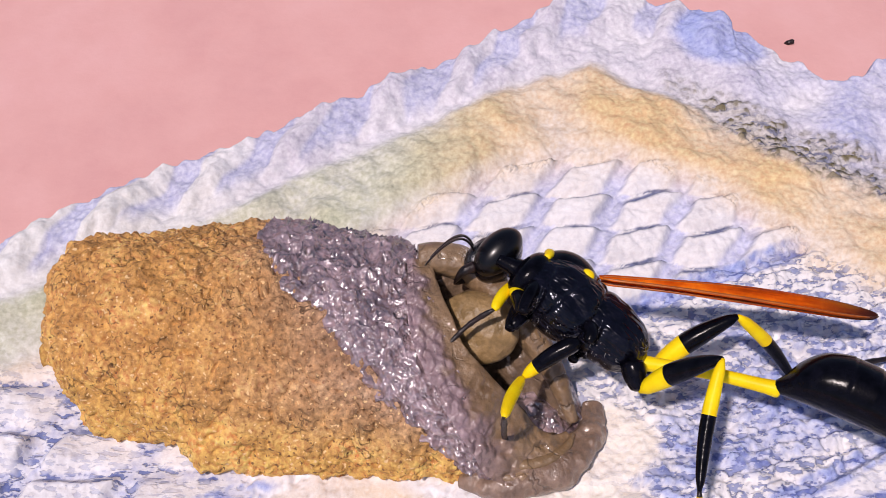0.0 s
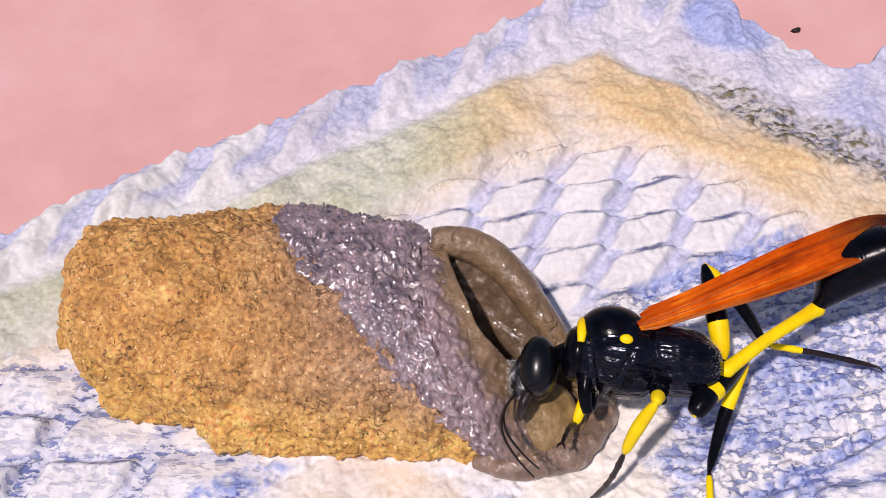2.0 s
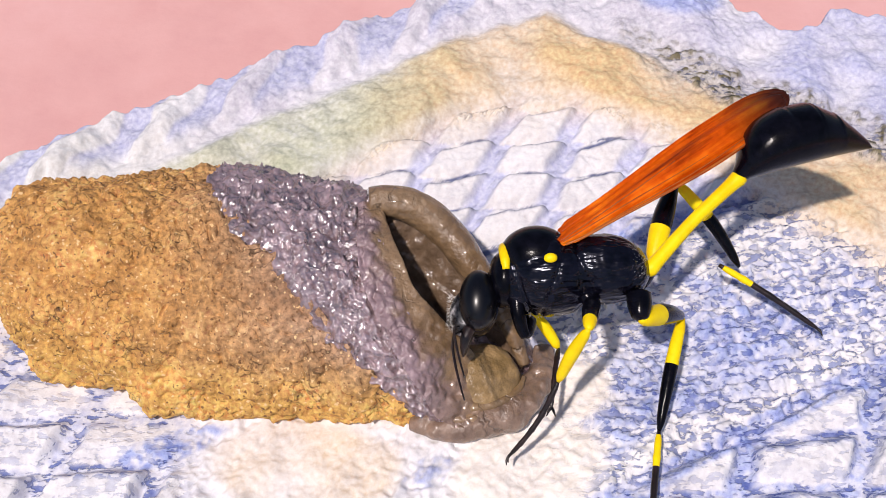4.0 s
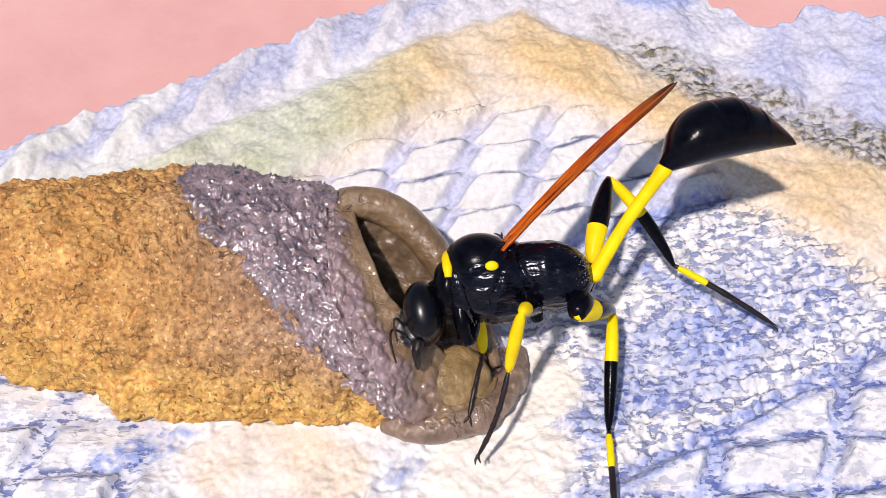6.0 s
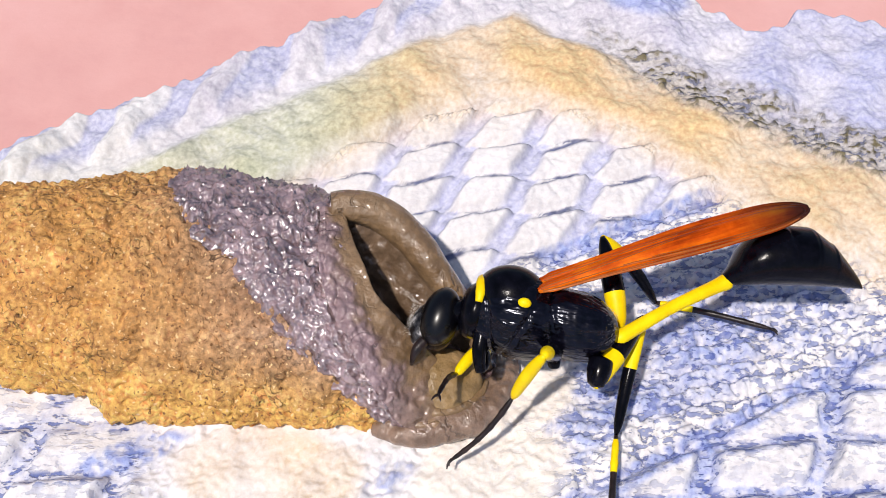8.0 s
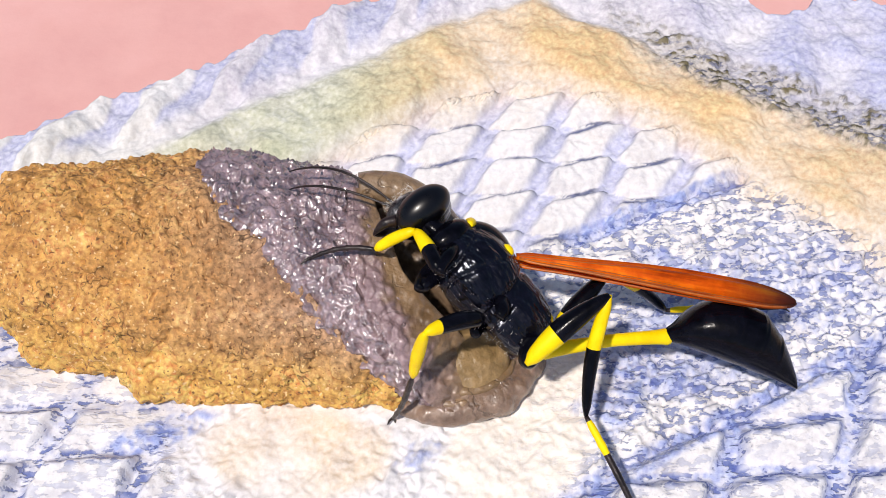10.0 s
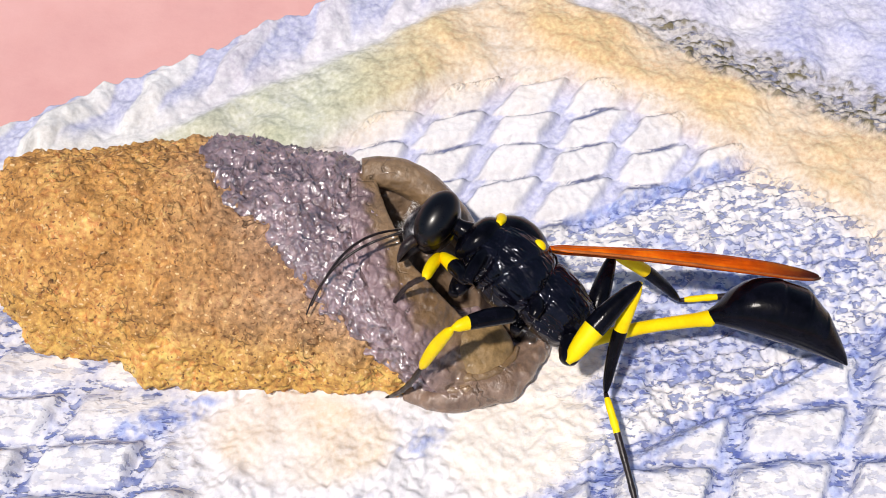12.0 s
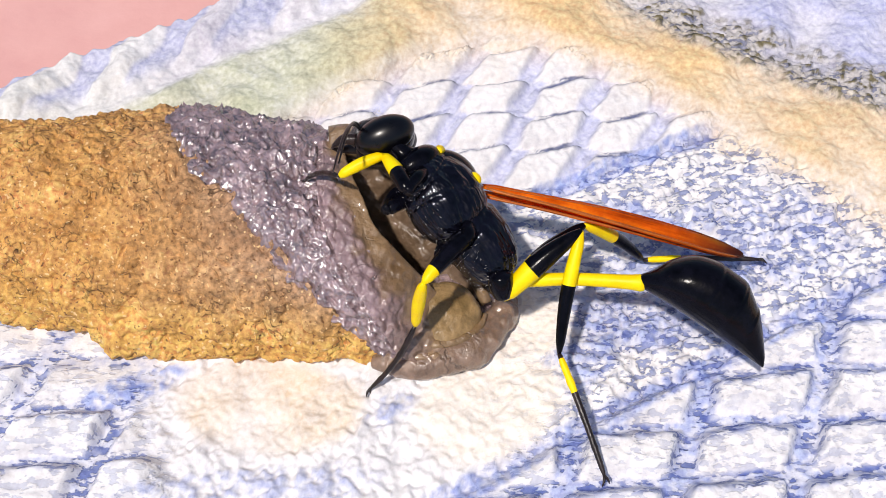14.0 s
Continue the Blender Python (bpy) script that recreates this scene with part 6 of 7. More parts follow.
    walk(MOVING['coxa_hind_left'], [
        (0.0, at(6.60, -0.80, -1.10, 93.3, 30.7, 21.4)), (0.5, at(6.60, -0.80, -1.10, 103.8, 72.9, -17.0)), (1.0, at(6.60, -0.80, -1.10, 17.6, 21.3, 43.1)),
        (1.5, at(6.60, -0.80, -1.10, -14.3, 12.0, 68.5)), (2.0, at(6.60, -0.80, -1.10, -4.8, 50.0, -131.4)), (2.5, at(6.60, -0.80, -1.10, -7.2, 52.0, -137.8)),
        (3.0, at(6.60, -0.80, -1.10, -17.3, 56.9, -119.2)), (3.6, at(6.60, -0.80, -1.10, -12.4, 56.4, -110.2)), (4.2, at(6.60, -0.80, -1.10, -2.7, 53.8, -91.0)),
        (4.8, at(6.60, -0.80, -1.10, 4.9, 49.4, -73.6)), (5.5, at(6.60, -0.80, -1.10, 7.8, 46.4, -64.8)), (6.0, at(6.60, -0.80, -1.10, -8.4, 23.0, -107.1)),
        (6.5, at(6.60, -0.80, -1.10, -1.1, 25.1, -100.3)), (7.0, at(6.60, -0.80, -1.10, 1.9, 42.9, -101.6)), (7.5, at(6.60, -0.80, -1.10, 10.5, 46.9, -76.5)),
        (8.0, at(6.60, -0.80, -1.10, 3.5, 64.1, -101.1)), (8.5, at(6.60, -0.80, -1.10, 8.6, 66.9, -100.0)), (9.0, at(6.60, -0.80, -1.10, 24.5, 73.2, -93.1)),
        (9.5, at(6.60, -0.80, -1.10, 59.1, 78.9, -69.2)), (10.0, at(6.60, -0.80, -1.10, 104.2, 79.5, -33.0)), (10.5, at(6.60, -0.80, -1.10, 121.0, 78.2, -19.9)),
        (11.0, at(6.60, -0.80, -1.10, -19.8, -17.1, 39.2)), (11.5, at(6.60, -0.80, -1.10, -27.8, -21.6, 51.4)), (12.0, at(6.60, -0.80, -1.10, 84.1, 71.8, -43.0)),
        (12.5, at(6.60, -0.80, -1.10, 11.5, 46.2, -106.5)), (13.0, at(6.60, -0.80, -1.10, -13.6, -4.7, 60.6)), (13.5, at(6.60, -0.80, -1.10, 36.5, 36.1, 12.7)),
        (14.0, at(6.60, -0.80, -1.10, 10.2, -0.4, 36.6)),
    ])
    walk(MOVING['femur_hind_left'], [
        (0.0, at(7.88, -0.30, -1.92, 63.4, -10.7, -70.4)), (0.5, at(7.05, -0.94, -2.63, 71.3, -31.4, -62.4)), (1.0, at(7.69, 0.22, -1.68, 8.6, -66.2, -6.5)),
        (1.5, at(7.17, 0.66, -1.43, -8.4, -63.3, 61.3)), (2.0, at(5.92, -1.57, -2.33, 4.7, -32.8, 52.5)), (2.5, at(5.87, -1.46, -2.36, 9.9, -1.3, 49.3)),
        (3.0, at(6.17, -1.56, -2.44, 11.2, 10.9, 53.2)), (3.6, at(6.30, -1.63, -2.43, 10.4, 9.8, 54.8)), (4.2, at(6.58, -1.74, -2.39, 8.4, 7.7, 58.6)),
        (4.8, at(6.89, -1.80, -2.32, 6.2, 5.5, 62.6)), (5.5, at(7.07, -1.80, -2.26, 4.9, 4.4, 64.9)), (6.0, at(6.17, -2.21, -1.73, 9.4, 8.2, 65.1)),
        (6.5, at(6.34, -2.23, -1.78, 4.2, -10.9, 53.7)), (7.0, at(6.36, -1.95, -2.19, 3.1, -23.8, 51.5)), (7.5, at(6.85, -1.86, -2.27, -1.6, -44.1, 59.5)),
        (8.0, at(6.47, -1.49, -2.54, -1.7, -40.6, 57.4)), (8.5, at(6.49, -1.42, -2.57, 3.3, -49.5, 48.0)), (9.0, at(6.57, -1.26, -2.63, 34.3, -65.4, 7.5)),
        (9.5, at(6.71, -1.09, -2.67, 92.9, -59.0, -62.2)), (10.0, at(6.85, -0.96, -2.67, 109.9, -39.1, -89.2)), (10.5, at(6.91, -0.91, -2.67, 112.4, -29.8, -96.4)),
        (11.0, at(7.79, 0.17, -0.63, 116.4, -29.8, -102.5)), (11.5, at(7.53, 0.36, -0.51, 111.5, -35.5, -107.4)), (12.0, at(6.96, -1.14, -2.62, 110.7, -55.9, -91.6)),
        (12.5, at(6.28, -1.86, -2.26, 0.0, -64.1, 42.8)), (13.0, at(7.38, 0.59, -0.97, 91.3, -66.7, -64.0)), (13.5, at(7.86, -0.52, -2.04, 89.1, -23.4, -83.9)),
        (14.0, at(7.88, 0.15, -1.09, 110.1, -35.5, -94.1)),
    ])
    walk(MOVING['tibia_hind_left'], [
        (0.0, at(9.63, -5.20, -0.93, -70.5, 55.3, 42.0)), (0.5, at(9.15, -4.95, 0.13, -81.1, 27.3, 66.5)), (1.0, at(9.81, -0.02, 3.17, -92.0, 69.0, 65.4)),
        (1.5, at(8.32, 2.74, 3.30, 129.7, 82.1, 6.6)), (2.0, at(8.63, 1.96, 0.55, -35.5, 78.0, -174.5)), (2.5, at(9.32, 2.56, -2.24, -20.2, 58.6, -141.7)),
        (3.0, at(9.29, 2.60, -3.44, -18.7, 56.0, -138.7)), (3.6, at(9.30, 2.64, -3.34, -17.9, 57.7, -134.6)), (4.2, at(9.32, 2.74, -3.10, -14.9, 61.4, -124.4)),
        (4.8, at(9.32, 2.89, -2.83, -9.8, 64.9, -112.0)), (5.5, at(9.31, 2.99, -2.67, -5.9, 66.6, -103.9)), (6.0, at(8.37, 2.55, -2.48, -19.3, 68.5, -111.9)),
        (6.5, at(9.42, 1.97, -0.78, -10.8, 74.1, -132.1)), (7.0, at(9.38, 1.85, -0.05, -8.9, 77.2, -132.2)), (7.5, at(8.79, 1.42, 1.42, 136.5, 86.6, 17.6)),
        (8.0, at(8.63, 1.90, 0.91, 14.1, 77.8, -105.6)), (8.5, at(8.79, 1.14, 1.46, -26.8, 86.4, -155.3)), (9.0, at(8.76, -0.97, 2.19, -128.1, 67.8, 82.0)),
        (9.5, at(7.98, -3.50, 1.87, -118.9, 40.8, 63.2)), (10.0, at(6.90, -5.07, 0.67, -106.1, 20.3, 47.8)), (10.5, at(6.39, -5.48, -0.03, -99.6, 12.8, 40.5)),
        (11.0, at(6.79, -4.32, 2.01, -162.0, 6.6, 36.5)), (11.5, at(6.24, -3.75, 2.57, -75.3, 12.4, 40.7)), (12.0, at(6.88, -4.11, 1.77, -80.4, 28.0, 58.4)),
        (12.5, at(7.99, -0.29, 2.51, -95.2, 71.6, 77.3)), (13.0, at(8.30, -1.30, 3.90, -167.0, 56.5, 56.7)), (13.5, at(8.38, -5.35, 0.06, -90.1, 23.1, 58.8)),
        (14.0, at(7.58, -4.15, 1.98, -164.7, 24.1, 43.0)),
    ])
    walk(MOVING['tarsus_hind_left'], [
        (0.0, at(12.34, -2.77, -6.19, 146.4, 20.4, 49.1)), (0.5, at(11.41, 0.27, -2.80, 111.3, 46.5, 10.7)), (1.0, at(10.77, 2.06, -2.81, 63.9, 56.4, -27.3)),
        (1.5, at(9.19, 2.85, -3.04, 43.0, 52.8, -36.8)), (2.0, at(7.31, 1.83, -5.71, 6.9, 51.9, -83.5)), (2.5, at(6.71, 0.49, -7.70, -8.7, 47.8, -108.2)),
        (3.0, at(6.60, 0.24, -8.74, -14.1, 44.5, -115.7)), (3.6, at(6.90, 0.20, -8.75, -12.7, 45.4, -112.8)), (4.2, at(7.59, 0.21, -8.72, -9.2, 47.2, -105.9)),
        (4.8, at(8.31, 0.37, -8.62, -5.1, 48.7, -98.4)), (5.5, at(8.70, 0.52, -8.54, -2.6, 49.4, -94.0)), (6.0, at(7.50, 0.38, -8.44, -7.5, 49.7, -93.9)),
        (6.5, at(8.25, 0.67, -6.93, 0.2, 51.5, -98.5)), (7.0, at(8.43, 0.80, -6.29, 3.7, 50.6, -95.1)), (7.5, at(9.14, 1.53, -4.97, 14.7, 49.6, -77.5)),
        (8.0, at(8.27, 0.60, -5.34, 14.4, 50.8, -86.5)), (8.5, at(8.43, 0.97, -4.93, 27.8, 52.9, -71.6)), (9.0, at(9.09, 1.42, -3.74, 59.7, 48.9, -36.1)),
        (9.5, at(10.17, 0.83, -2.31, 83.0, 32.1, -8.0)), (10.0, at(10.94, -0.63, -1.55, 92.7, 13.9, 6.3)), (10.5, at(11.14, -1.43, -1.45, 95.1, 5.7, 11.1)),
        (11.0, at(11.90, -0.54, 1.27, 99.5, 14.0, -6.7)), (11.5, at(10.98, 0.32, 1.19, 107.8, 29.0, -8.1)), (12.0, at(9.84, 0.70, -1.24, 97.9, 36.4, 4.5)),
        (12.5, at(8.43, 1.68, -3.56, 35.3, 54.2, -55.6)), (13.0, at(10.24, 1.65, -1.44, 107.8, 54.5, 9.0)), (13.5, at(11.43, -0.31, -2.45, 120.7, 20.3, 28.6)),
        (14.0, at(11.85, -0.17, -0.63, 106.3, 21.3, 6.4)),
    ])
    walk(MOVING['coxa_hind_right'], [
        (0.0, at(6.60, 1.20, -0.05, 52.6, -28.3, -10.7)), (0.5, at(6.60, 1.20, -0.06, 56.6, -32.0, -19.7)), (1.0, at(6.60, 1.11, -0.46, 21.0, -29.9, 20.1)),
        (1.5, at(6.60, 1.01, -0.66, 4.0, -31.5, 42.6)), (2.0, at(6.60, 0.88, -0.83, 7.0, -40.7, 48.3)), (2.5, at(6.60, 0.80, -0.90, 10.9, -31.3, 49.7)),
        (3.0, at(6.60, 0.80, -0.90, 13.2, -32.4, 46.1)), (3.6, at(6.59, 0.80, -0.90, 12.5, -34.9, 48.4)), (4.2, at(6.57, 0.80, -0.90, 11.2, -29.6, 35.4)),
        (4.8, at(6.58, 0.80, -0.90, 10.0, -41.6, 44.8)), (5.5, at(6.60, 0.80, -0.90, 8.6, -45.5, 49.7)), (6.0, at(6.60, 0.80, -0.90, 13.8, -45.9, 50.9)),
        (6.5, at(6.60, 0.80, -0.90, 5.6, -17.2, 43.6)), (7.0, at(6.60, 0.80, -0.90, 2.4, -45.8, 56.9)), (7.5, at(6.60, 0.80, -0.90, -2.4, -32.7, 56.6)),
        (8.0, at(6.60, 0.80, -0.90, -0.5, -29.3, 47.0)), (8.5, at(6.44, 0.88, -0.80, 2.5, -25.9, 39.5)), (9.0, at(6.19, 1.03, -0.56, 11.3, -21.5, 28.4)),
        (9.5, at(6.19, 1.15, -0.22, 24.6, -26.5, 17.9)), (10.0, at(6.44, 1.18, 0.17, 49.3, -38.2, -5.1)), (10.5, at(6.60, 1.18, 0.23, 58.7, -41.9, -17.8)),
        (11.0, at(6.60, 1.12, 0.44, 54.6, -34.4, -6.2)), (11.5, at(6.60, 1.17, 0.28, 63.7, -38.4, -22.5)), (12.0, at(6.60, 1.20, -0.15, 24.2, -25.0, 20.6)),
        (12.5, at(6.60, 0.89, -0.81, -7.4, -40.6, 57.3)), (13.0, at(6.60, 1.18, -0.24, 57.2, -71.5, -16.1)), (13.5, at(6.60, 1.20, 0.13, 44.9, -44.7, 1.8)),
        (14.0, at(6.60, 1.18, 0.26, 51.0, -27.6, 0.8)),
    ])
    walk(MOVING['femur_hind_right'], [
        (0.0, at(7.98, 0.94, 0.70, 82.6, -39.1, -65.0)), (0.5, at(7.88, 0.75, 0.79, 78.0, -39.4, -57.3)), (1.0, at(7.90, 1.59, 0.34, 112.7, -83.5, -67.8)),
        (1.5, at(7.60, 1.93, 0.18, -58.3, -63.4, 150.2)), (2.0, at(7.41, 1.78, 0.22, -31.5, -70.0, 146.2)), (2.5, at(7.48, 1.84, -0.07, 10.6, -40.2, 60.3)),
        (3.0, at(7.54, 1.77, -0.04, 13.5, -37.6, 51.7)), (3.6, at(7.46, 1.78, 0.02, 12.7, -40.1, 54.3)), (4.2, at(7.71, 1.61, -0.11, 14.2, -56.8, 52.6)),
        (4.8, at(7.43, 1.64, 0.16, 10.2, -56.8, 58.5)), (5.5, at(7.33, 1.65, 0.24, 7.6, -57.3, 63.3)), (6.0, at(7.30, 1.66, 0.25, 14.4, -54.6, 60.6)),
        (6.5, at(7.71, 1.85, -0.43, -5.5, -56.7, 103.0)), (7.0, at(7.21, 1.73, 0.25, -10.2, -65.3, 102.6)), (7.5, at(7.34, 1.92, -0.03, -20.3, -55.8, 124.7)),
        (8.0, at(7.55, 1.82, -0.12, -25.7, -61.2, 132.7)), (8.5, at(7.55, 1.79, -0.11, -43.2, -65.5, 142.9)), (9.0, at(7.50, 1.74, 0.03, -110.7, -71.9, -176.6)),
        (9.5, at(7.55, 1.59, 0.49, 163.8, -63.4, -125.5)), (10.0, at(7.69, 1.07, 1.15, 127.0, -44.2, -106.1)), (10.5, at(7.73, 0.82, 1.30, 119.9, -40.3, -102.4)),
        (11.0, at(7.91, 0.98, 1.34, 116.4, -37.4, -97.3)), (11.5, at(7.76, 0.69, 1.28, 114.5, -33.6, -101.8)), (12.0, at(7.96, 1.71, 0.53, -178.1, -53.8, -138.2)),
        (12.5, at(7.26, 1.92, 0.24, -52.5, -63.6, 146.4)), (13.0, at(7.09, 1.04, 1.28, 155.2, -70.0, -111.4)), (13.5, at(7.74, 1.23, 1.25, 131.9, -52.4, -100.5)),
        (14.0, at(8.02, 1.19, 1.00, 113.6, -39.1, -94.9)),
    ])
    walk(MOVING['tibia_hind_right'], [
        (0.0, at(9.73, -2.79, 4.04, 20.5, -16.3, 33.9)), (0.5, at(10.09, -2.70, 4.15, 25.7, -31.5, 22.5)), (1.0, at(8.13, 1.04, 5.61, 9.1, -4.8, 40.7)),
        (1.5, at(5.54, 3.11, 4.91, -4.6, 2.9, 58.0)), (2.0, at(5.90, 2.79, 5.20, 14.7, 40.0, 34.8)), (2.5, at(9.49, 5.36, 3.35, -1.0, 45.9, -67.2)),
        (3.0, at(10.14, 5.07, 3.19, -4.0, 44.5, -70.6)), (3.6, at(9.82, 5.08, 3.43, -1.7, 46.5, -64.5)), (4.2, at(9.47, 3.92, 4.33, 16.5, 52.4, 49.1)),
        (4.8, at(8.95, 4.12, 4.60, 14.6, 51.7, 43.2)), (5.5, at(8.61, 4.21, 4.70, 13.4, 49.9, 39.1)), (6.0, at(8.81, 4.34, 4.57, 17.8, 56.2, 19.6)),
        (6.5, at(7.05, 4.69, 4.00, 6.2, 33.0, 49.9)), (7.0, at(6.73, 3.90, 5.06, 8.2, 43.4, 38.1)), (7.5, at(5.64, 4.37, 4.35, 1.0, 30.4, 43.0)),
        (8.0, at(5.82, 3.69, 4.53, 1.3, 33.4, 41.1)), (8.5, at(5.79, 3.12, 4.72, 2.1, 25.9, 42.5)), (9.0, at(5.86, 1.64, 5.07, 3.2, 6.3, 43.3)),
        (9.5, at(6.18, -0.34, 5.23, 6.3, -19.0, 38.7)), (10.0, at(6.64, -2.59, 4.85, 19.4, -40.8, 24.6)), (10.5, at(6.87, -3.13, 4.73, 22.8, -46.4, 18.5)),
        (11.0, at(7.38, -3.20, 4.56, 36.3, -55.9, 2.2)), (11.5, at(6.85, -3.63, 4.21, 17.3, -55.1, 20.7)), (12.0, at(5.62, -0.38, 4.80, 16.8, -26.2, 27.6)),
        (12.5, at(5.29, 3.22, 4.98, -7.0, 20.4, 52.2)), (13.0, at(6.43, -0.64, 6.26, 11.2, -9.2, 41.2)), (13.5, at(7.15, -1.95, 5.45, 23.4, -29.6, 28.7)),
        (14.0, at(7.67, -2.90, 4.35, 22.5, -46.7, 20.4)),
    ])
    walk(MOVING['tarsus_hind_right'], [
        (0.0, at(14.82, 0.64, 5.84, 57.0, -47.7, -18.4)), (0.5, at(15.13, -0.61, 7.49, 63.5, -47.6, -29.6)), (1.0, at(12.96, 5.20, 6.14, 32.4, -35.7, -0.0)),
        (1.5, at(8.93, 8.53, 4.59, 20.1, -17.8, 8.1)), (2.0, at(9.93, 5.58, 1.08, 13.1, 5.2, 13.8)), (2.5, at(11.21, 1.25, -1.24, 11.3, 22.0, 35.4)),
        (3.0, at(11.65, 0.76, -1.29, 13.9, 33.4, 43.2)), (3.6, at(11.72, 1.10, -1.21, 13.2, 32.6, 41.1)), (4.2, at(12.03, 6.87, -0.74, 8.5, 38.0, -20.3)),
        (4.8, at(11.84, 6.83, -0.42, 10.1, 34.3, -11.7)), (5.5, at(11.81, 6.81, -0.19, 10.5, 32.8, -7.4)), (6.0, at(12.16, 5.53, -0.75, 10.9, 35.8, 1.4)),
        (6.5, at(10.51, 8.80, 0.52, 9.8, 21.6, -20.9)), (7.0, at(10.38, 6.76, 0.66, 9.9, 14.0, -2.8)), (7.5, at(9.68, 8.13, 1.11, 9.5, -0.8, -1.1)),
        (8.0, at(9.85, 7.21, 1.01, 10.9, 1.0, -9.5)), (8.5, at(10.03, 7.02, 1.92, 16.2, -4.3, -8.1)), (9.0, at(10.49, 6.01, 4.37, 29.7, -17.6, -9.4)),
        (9.5, at(10.90, 3.45, 7.32, 50.2, -30.4, -21.9)), (10.0, at(11.04, -0.56, 9.03, 74.5, -30.9, -41.9)), (10.5, at(11.05, -1.73, 9.36, 79.7, -31.7, -48.3)),
        (11.0, at(10.96, -3.06, 9.86, 91.0, -36.8, -60.4)), (11.5, at(10.28, -2.33, 9.46, 83.2, -30.4, -52.8)), (12.0, at(10.72, 2.27, 7.63, 59.3, -36.2, -30.7)),
        (12.5, at(8.97, 7.96, 2.75, 15.4, -14.4, -0.6)), (13.0, at(11.18, 3.52, 7.29, 48.5, -22.4, -14.6)), (13.5, at(12.03, 0.72, 8.61, 69.0, -21.0, -30.3)),
        (14.0, at(11.78, -1.37, 9.01, 79.4, -28.0, -45.8)),
    ])
    walk(MOVING['antenna_left'], [
        (0.0, at(-3.06, 1.97, 0.02, 6.5, 49.3, -107.8)), (0.5, at(-3.37, 1.79, 0.82, -8.9, 51.1, -124.0)), (1.0, at(-2.33, 2.01, -0.99, -76.8, 80.3, 150.5)),
        (1.5, at(-2.50, 0.71, -2.39, 51.1, 18.9, -94.8)), (2.0, at(-2.96, -0.25, -2.45, 85.3, 24.8, -76.2)), (2.5, at(-2.91, 0.42, -1.83, 98.7, 28.3, -69.3)),
        (3.0, at(-2.68, -0.33, -2.56, 58.2, 23.2, -93.3)), (3.6, at(-2.58, -0.30, -2.62, 20.4, 19.4, -92.2)), (4.2, at(-2.38, -0.21, -2.75, 24.5, 12.1, -89.4)),
        (4.8, at(-2.17, -0.11, -2.88, 29.5, 4.2, -87.1)), (5.5, at(-1.82, -0.07, -3.30, 32.7, -0.2, -86.1)), (6.0, at(-2.20, -0.22, -2.91, 28.0, -5.5, -91.5)),
        (6.5, at(-2.27, -1.21, -3.34, 76.7, 21.0, -86.5)), (7.0, at(-2.38, -0.12, -2.64, 67.6, 11.5, -104.2)), (7.5, at(-3.35, 0.58, -1.58, 18.9, 8.9, -100.6)),
        (8.0, at(-2.66, 1.04, -2.35, -118.3, 36.9, 96.4)), (8.5, at(-2.17, 1.23, -2.00, -0.5, 53.8, -121.2)), (9.0, at(-2.14, 1.48, -1.23, -47.6, 60.6, -169.4)),
        (9.5, at(-2.41, 1.51, -0.42, -100.0, 33.1, 144.4)), (10.0, at(-2.85, 1.39, 0.20, -123.0, 3.2, 135.2)), (10.5, at(-3.08, 1.34, 0.28, -147.3, -1.4, 134.5)),
        (11.0, at(-2.95, 1.64, 0.04, -154.1, -10.8, 125.7)), (11.5, at(-2.98, 2.40, 0.03, -85.2, 69.0, 130.8)), (12.0, at(-3.00, 1.45, -1.44, -115.6, 49.3, 103.8)),
        (12.5, at(-2.61, 0.88, -1.84, 72.6, 87.7, -52.0)), (13.0, at(-3.05, 0.67, -1.65, 54.0, 34.0, -100.4)), (13.5, at(-3.17, 1.61, -0.04, 40.0, 66.5, -83.5)),
        (14.0, at(-3.21, 1.71, 0.03, 65.2, 64.7, -69.8)),
    ])
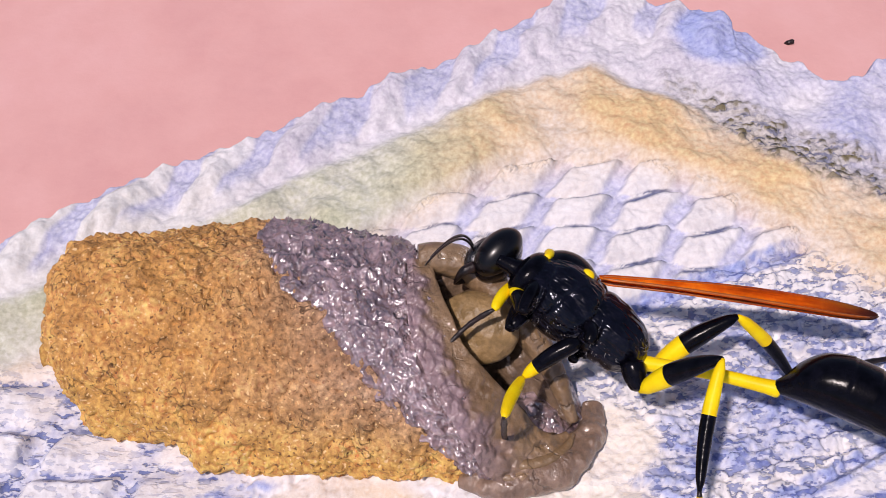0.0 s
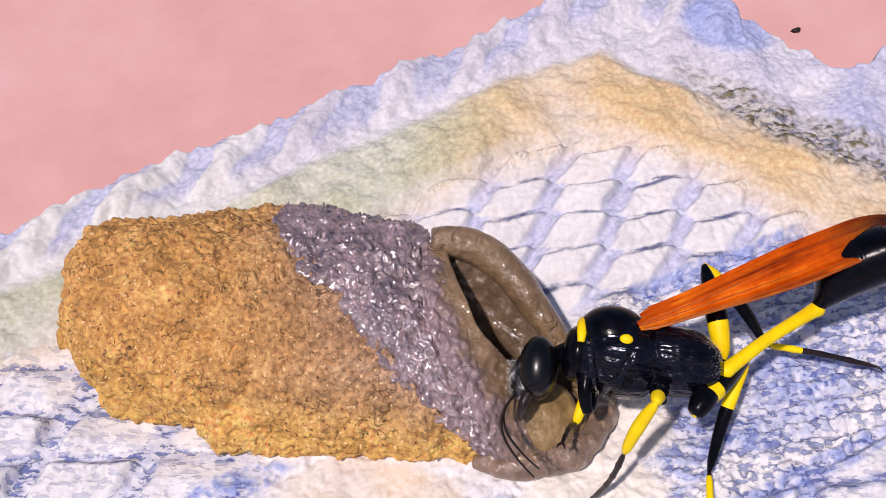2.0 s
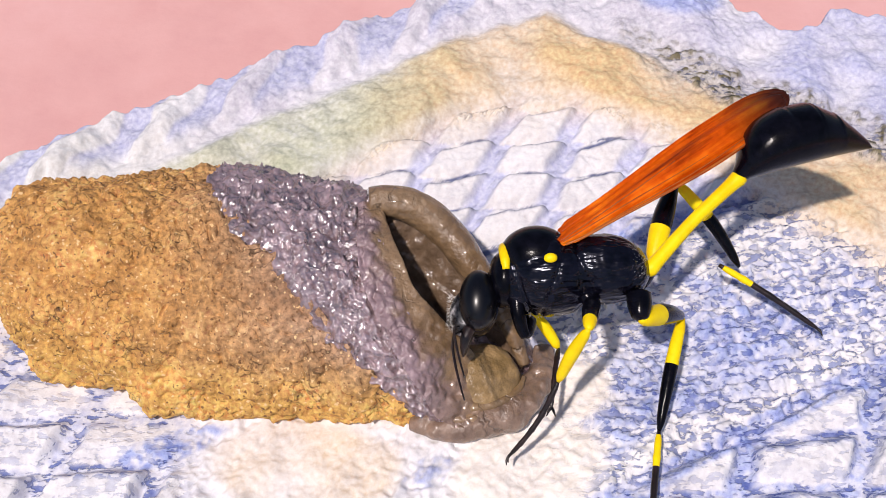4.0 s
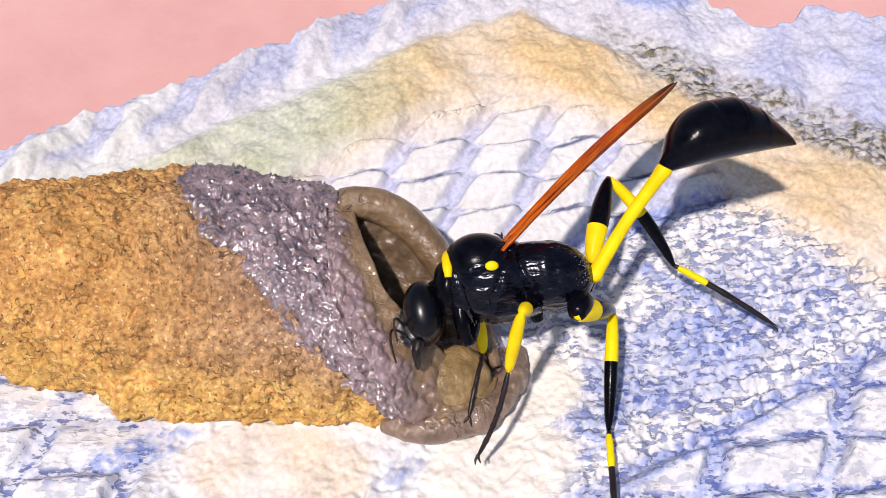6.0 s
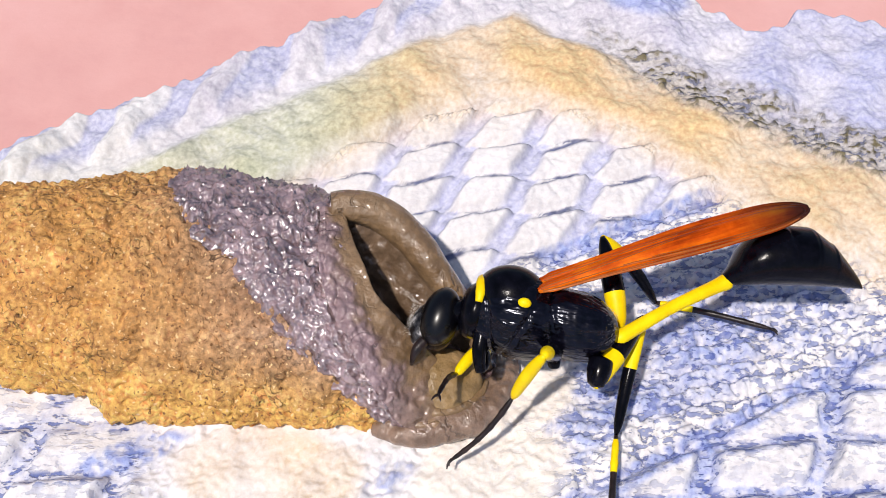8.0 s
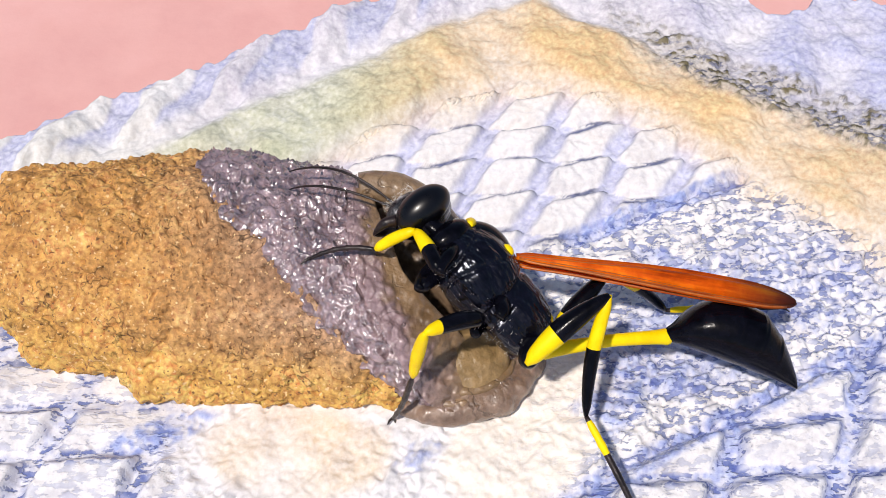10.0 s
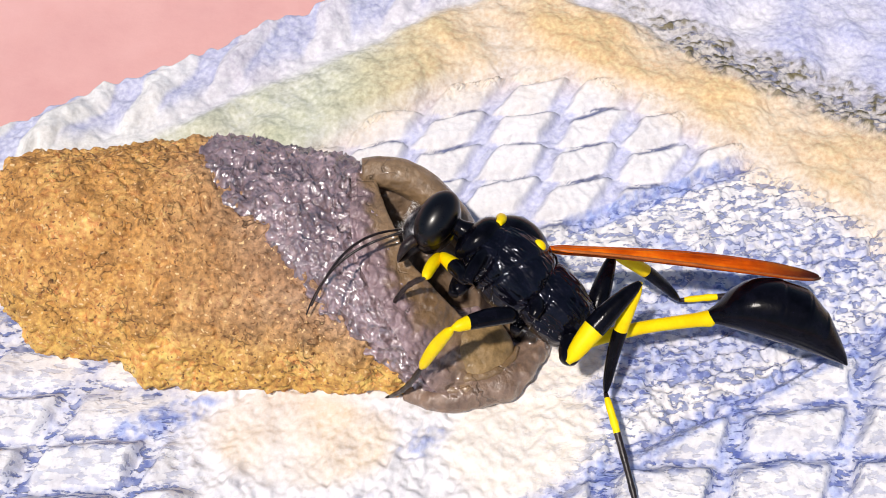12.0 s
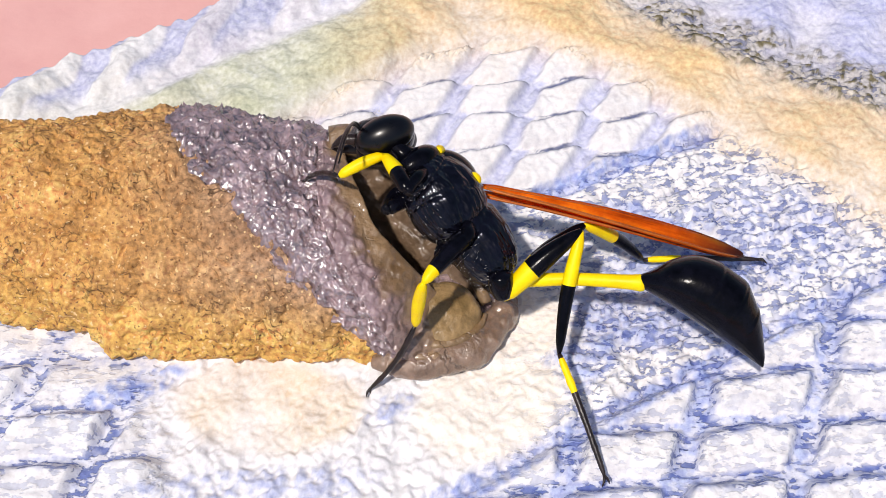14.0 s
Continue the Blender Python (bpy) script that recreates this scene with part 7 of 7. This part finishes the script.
    walk(MOVING['antenna_right'], [
        (0.0, at(-3.09, 2.67, 0.51, 7.6, 45.5, -107.3)), (0.5, at(-3.34, 2.46, 1.34, -7.4, 47.4, -122.4)), (1.0, at(-2.41, 2.83, -0.77, -79.0, 80.0, 148.4)),
        (1.5, at(-2.71, 1.54, -2.38, 55.0, 15.6, -93.7)), (2.0, at(-3.06, 0.60, -2.50, 88.3, 22.3, -74.0)), (2.5, at(-2.90, 1.26, -1.94, 100.9, 26.3, -66.1)),
        (3.0, at(-2.67, 0.51, -2.67, 61.4, 21.1, -90.6)), (3.6, at(-2.60, 0.55, -2.73, 18.2, 11.0, -91.2)), (4.2, at(-2.42, 0.63, -2.86, 20.9, 3.9, -88.8)),
        (4.8, at(-2.25, 0.73, -2.98, 24.1, -3.4, -86.8)), (5.5, at(-1.90, 0.76, -3.41, 26.1, -7.4, -86.0)), (6.0, at(-2.27, 0.62, -3.01, 21.0, -12.3, -90.6)),
        (6.5, at(-2.35, -0.37, -3.46, 79.9, 18.7, -84.5)), (7.0, at(-2.44, 0.72, -2.75, 72.7, 8.9, -102.4)), (7.5, at(-3.47, 1.41, -1.71, 28.3, 1.1, -100.6)),
        (8.0, at(-2.71, 1.88, -2.47, -118.4, 33.3, 94.0)), (8.5, at(-2.20, 2.08, -2.05, 18.2, 44.4, -119.7)), (9.0, at(-2.16, 2.32, -1.09, -11.5, 50.7, -157.2)),
        (9.5, at(-2.41, 2.27, -0.04, -62.5, 29.0, 157.9)), (10.0, at(-2.83, 1.98, 0.80, -96.1, 3.3, 144.9)), (10.5, at(-3.05, 1.89, 0.93, -145.2, -3.9, 138.0)),
        (11.0, at(-2.97, 2.15, 0.73, -151.3, -13.1, 129.6)), (11.5, at(-2.94, 2.91, 0.70, -71.5, 70.8, 143.7)), (12.0, at(-2.99, 2.16, -0.98, -38.0, 80.9, 172.6)),
        (12.5, at(-2.72, 1.72, -1.90, 63.4, 55.7, -79.9)), (13.0, at(-3.06, 1.42, -1.26, 49.7, 27.6, -103.0)), (13.5, at(-3.18, 2.23, 0.55, 38.0, 63.0, -86.3)),
        (14.0, at(-3.20, 2.26, 0.68, 61.0, 61.9, -75.2)),
    ])
    walk(MOVING["mud_pellet"], [
        (0.0, at(-2.32, -4.09, 4.60, 35.0, 0.0, -20.0)),
        (0.5, at(-3.20, -3.88, 4.40, 35.0, 0.0, -20.0)),
        (1.0, at(-1.87, -6.89, 3.60, 35.0, 0.0, -20.0)),
        (1.5, at(-0.18, -8.64, 2.90, 16.1, 0.0, -13.3)),
        (2.0, at(0.20, -9.20, 1.80, 20.0, 3.0, 3.3)),
        (2.5, at(0.35, -9.15, 1.55, 20.0, 4.0, 8.0)),
        (3.0, at(0.35, -9.15, 1.55, 20.0, 4.0, 8.0)),
        (3.6, at(0.35, -9.15, 1.55, 20.0, 4.0, 8.0)),
        (4.2, at(0.35, -9.15, 1.55, 20.0, 4.0, 8.0)),
        (4.8, at(0.35, -9.15, 1.55, 20.0, 4.0, 8.0)),
        (5.5, at(0.35, -9.15, 1.55, 20.0, 4.0, 8.0)),
        (6.0, at(0.35, -9.15, 1.55, 20.0, 4.0, 8.0)),
        (6.5, at(0.35, -9.15, 1.55, 20.0, 4.0, 8.0)),
        (7.0, at(0.35, -9.15, 1.55, 20.0, 4.0, 8.0)),
        (7.5, at(0.35, -9.15, 1.55, 20.0, 4.0, 8.0)),
        (8.0, at(0.35, -9.15, 1.55, 20.0, 4.0, 8.0)),
        (8.5, at(0.35, -9.15, 1.55, 20.0, 4.0, 8.0)),
        (9.0, at(0.35, -9.15, 1.55, 20.0, 4.0, 8.0)),
        (9.5, at(0.35, -9.15, 1.55, 20.0, 4.0, 8.0)),
        (10.0, at(0.35, -9.15, 1.55, 20.0, 4.0, 8.0)),
        (10.5, at(0.35, -9.15, 1.55, 20.0, 4.0, 8.0)),
        (11.0, at(0.35, -9.15, 1.55, 20.0, 4.0, 8.0)),
        (11.5, at(0.35, -9.15, 1.55, 20.0, 4.0, 8.0)),
        (12.0, at(0.35, -9.15, 1.55, 20.0, 4.0, 8.0)),
        (12.5, at(0.35, -9.15, 1.55, 20.0, 4.0, 8.0)),
        (13.0, at(0.35, -9.15, 1.55, 20.0, 4.0, 8.0)),
        (13.5, at(0.35, -9.15, 1.55, 20.0, 4.0, 8.0)),
        (14.0, at(0.35, -9.15, 1.55, 20.0, 4.0, 8.0)),
    ])


motions()
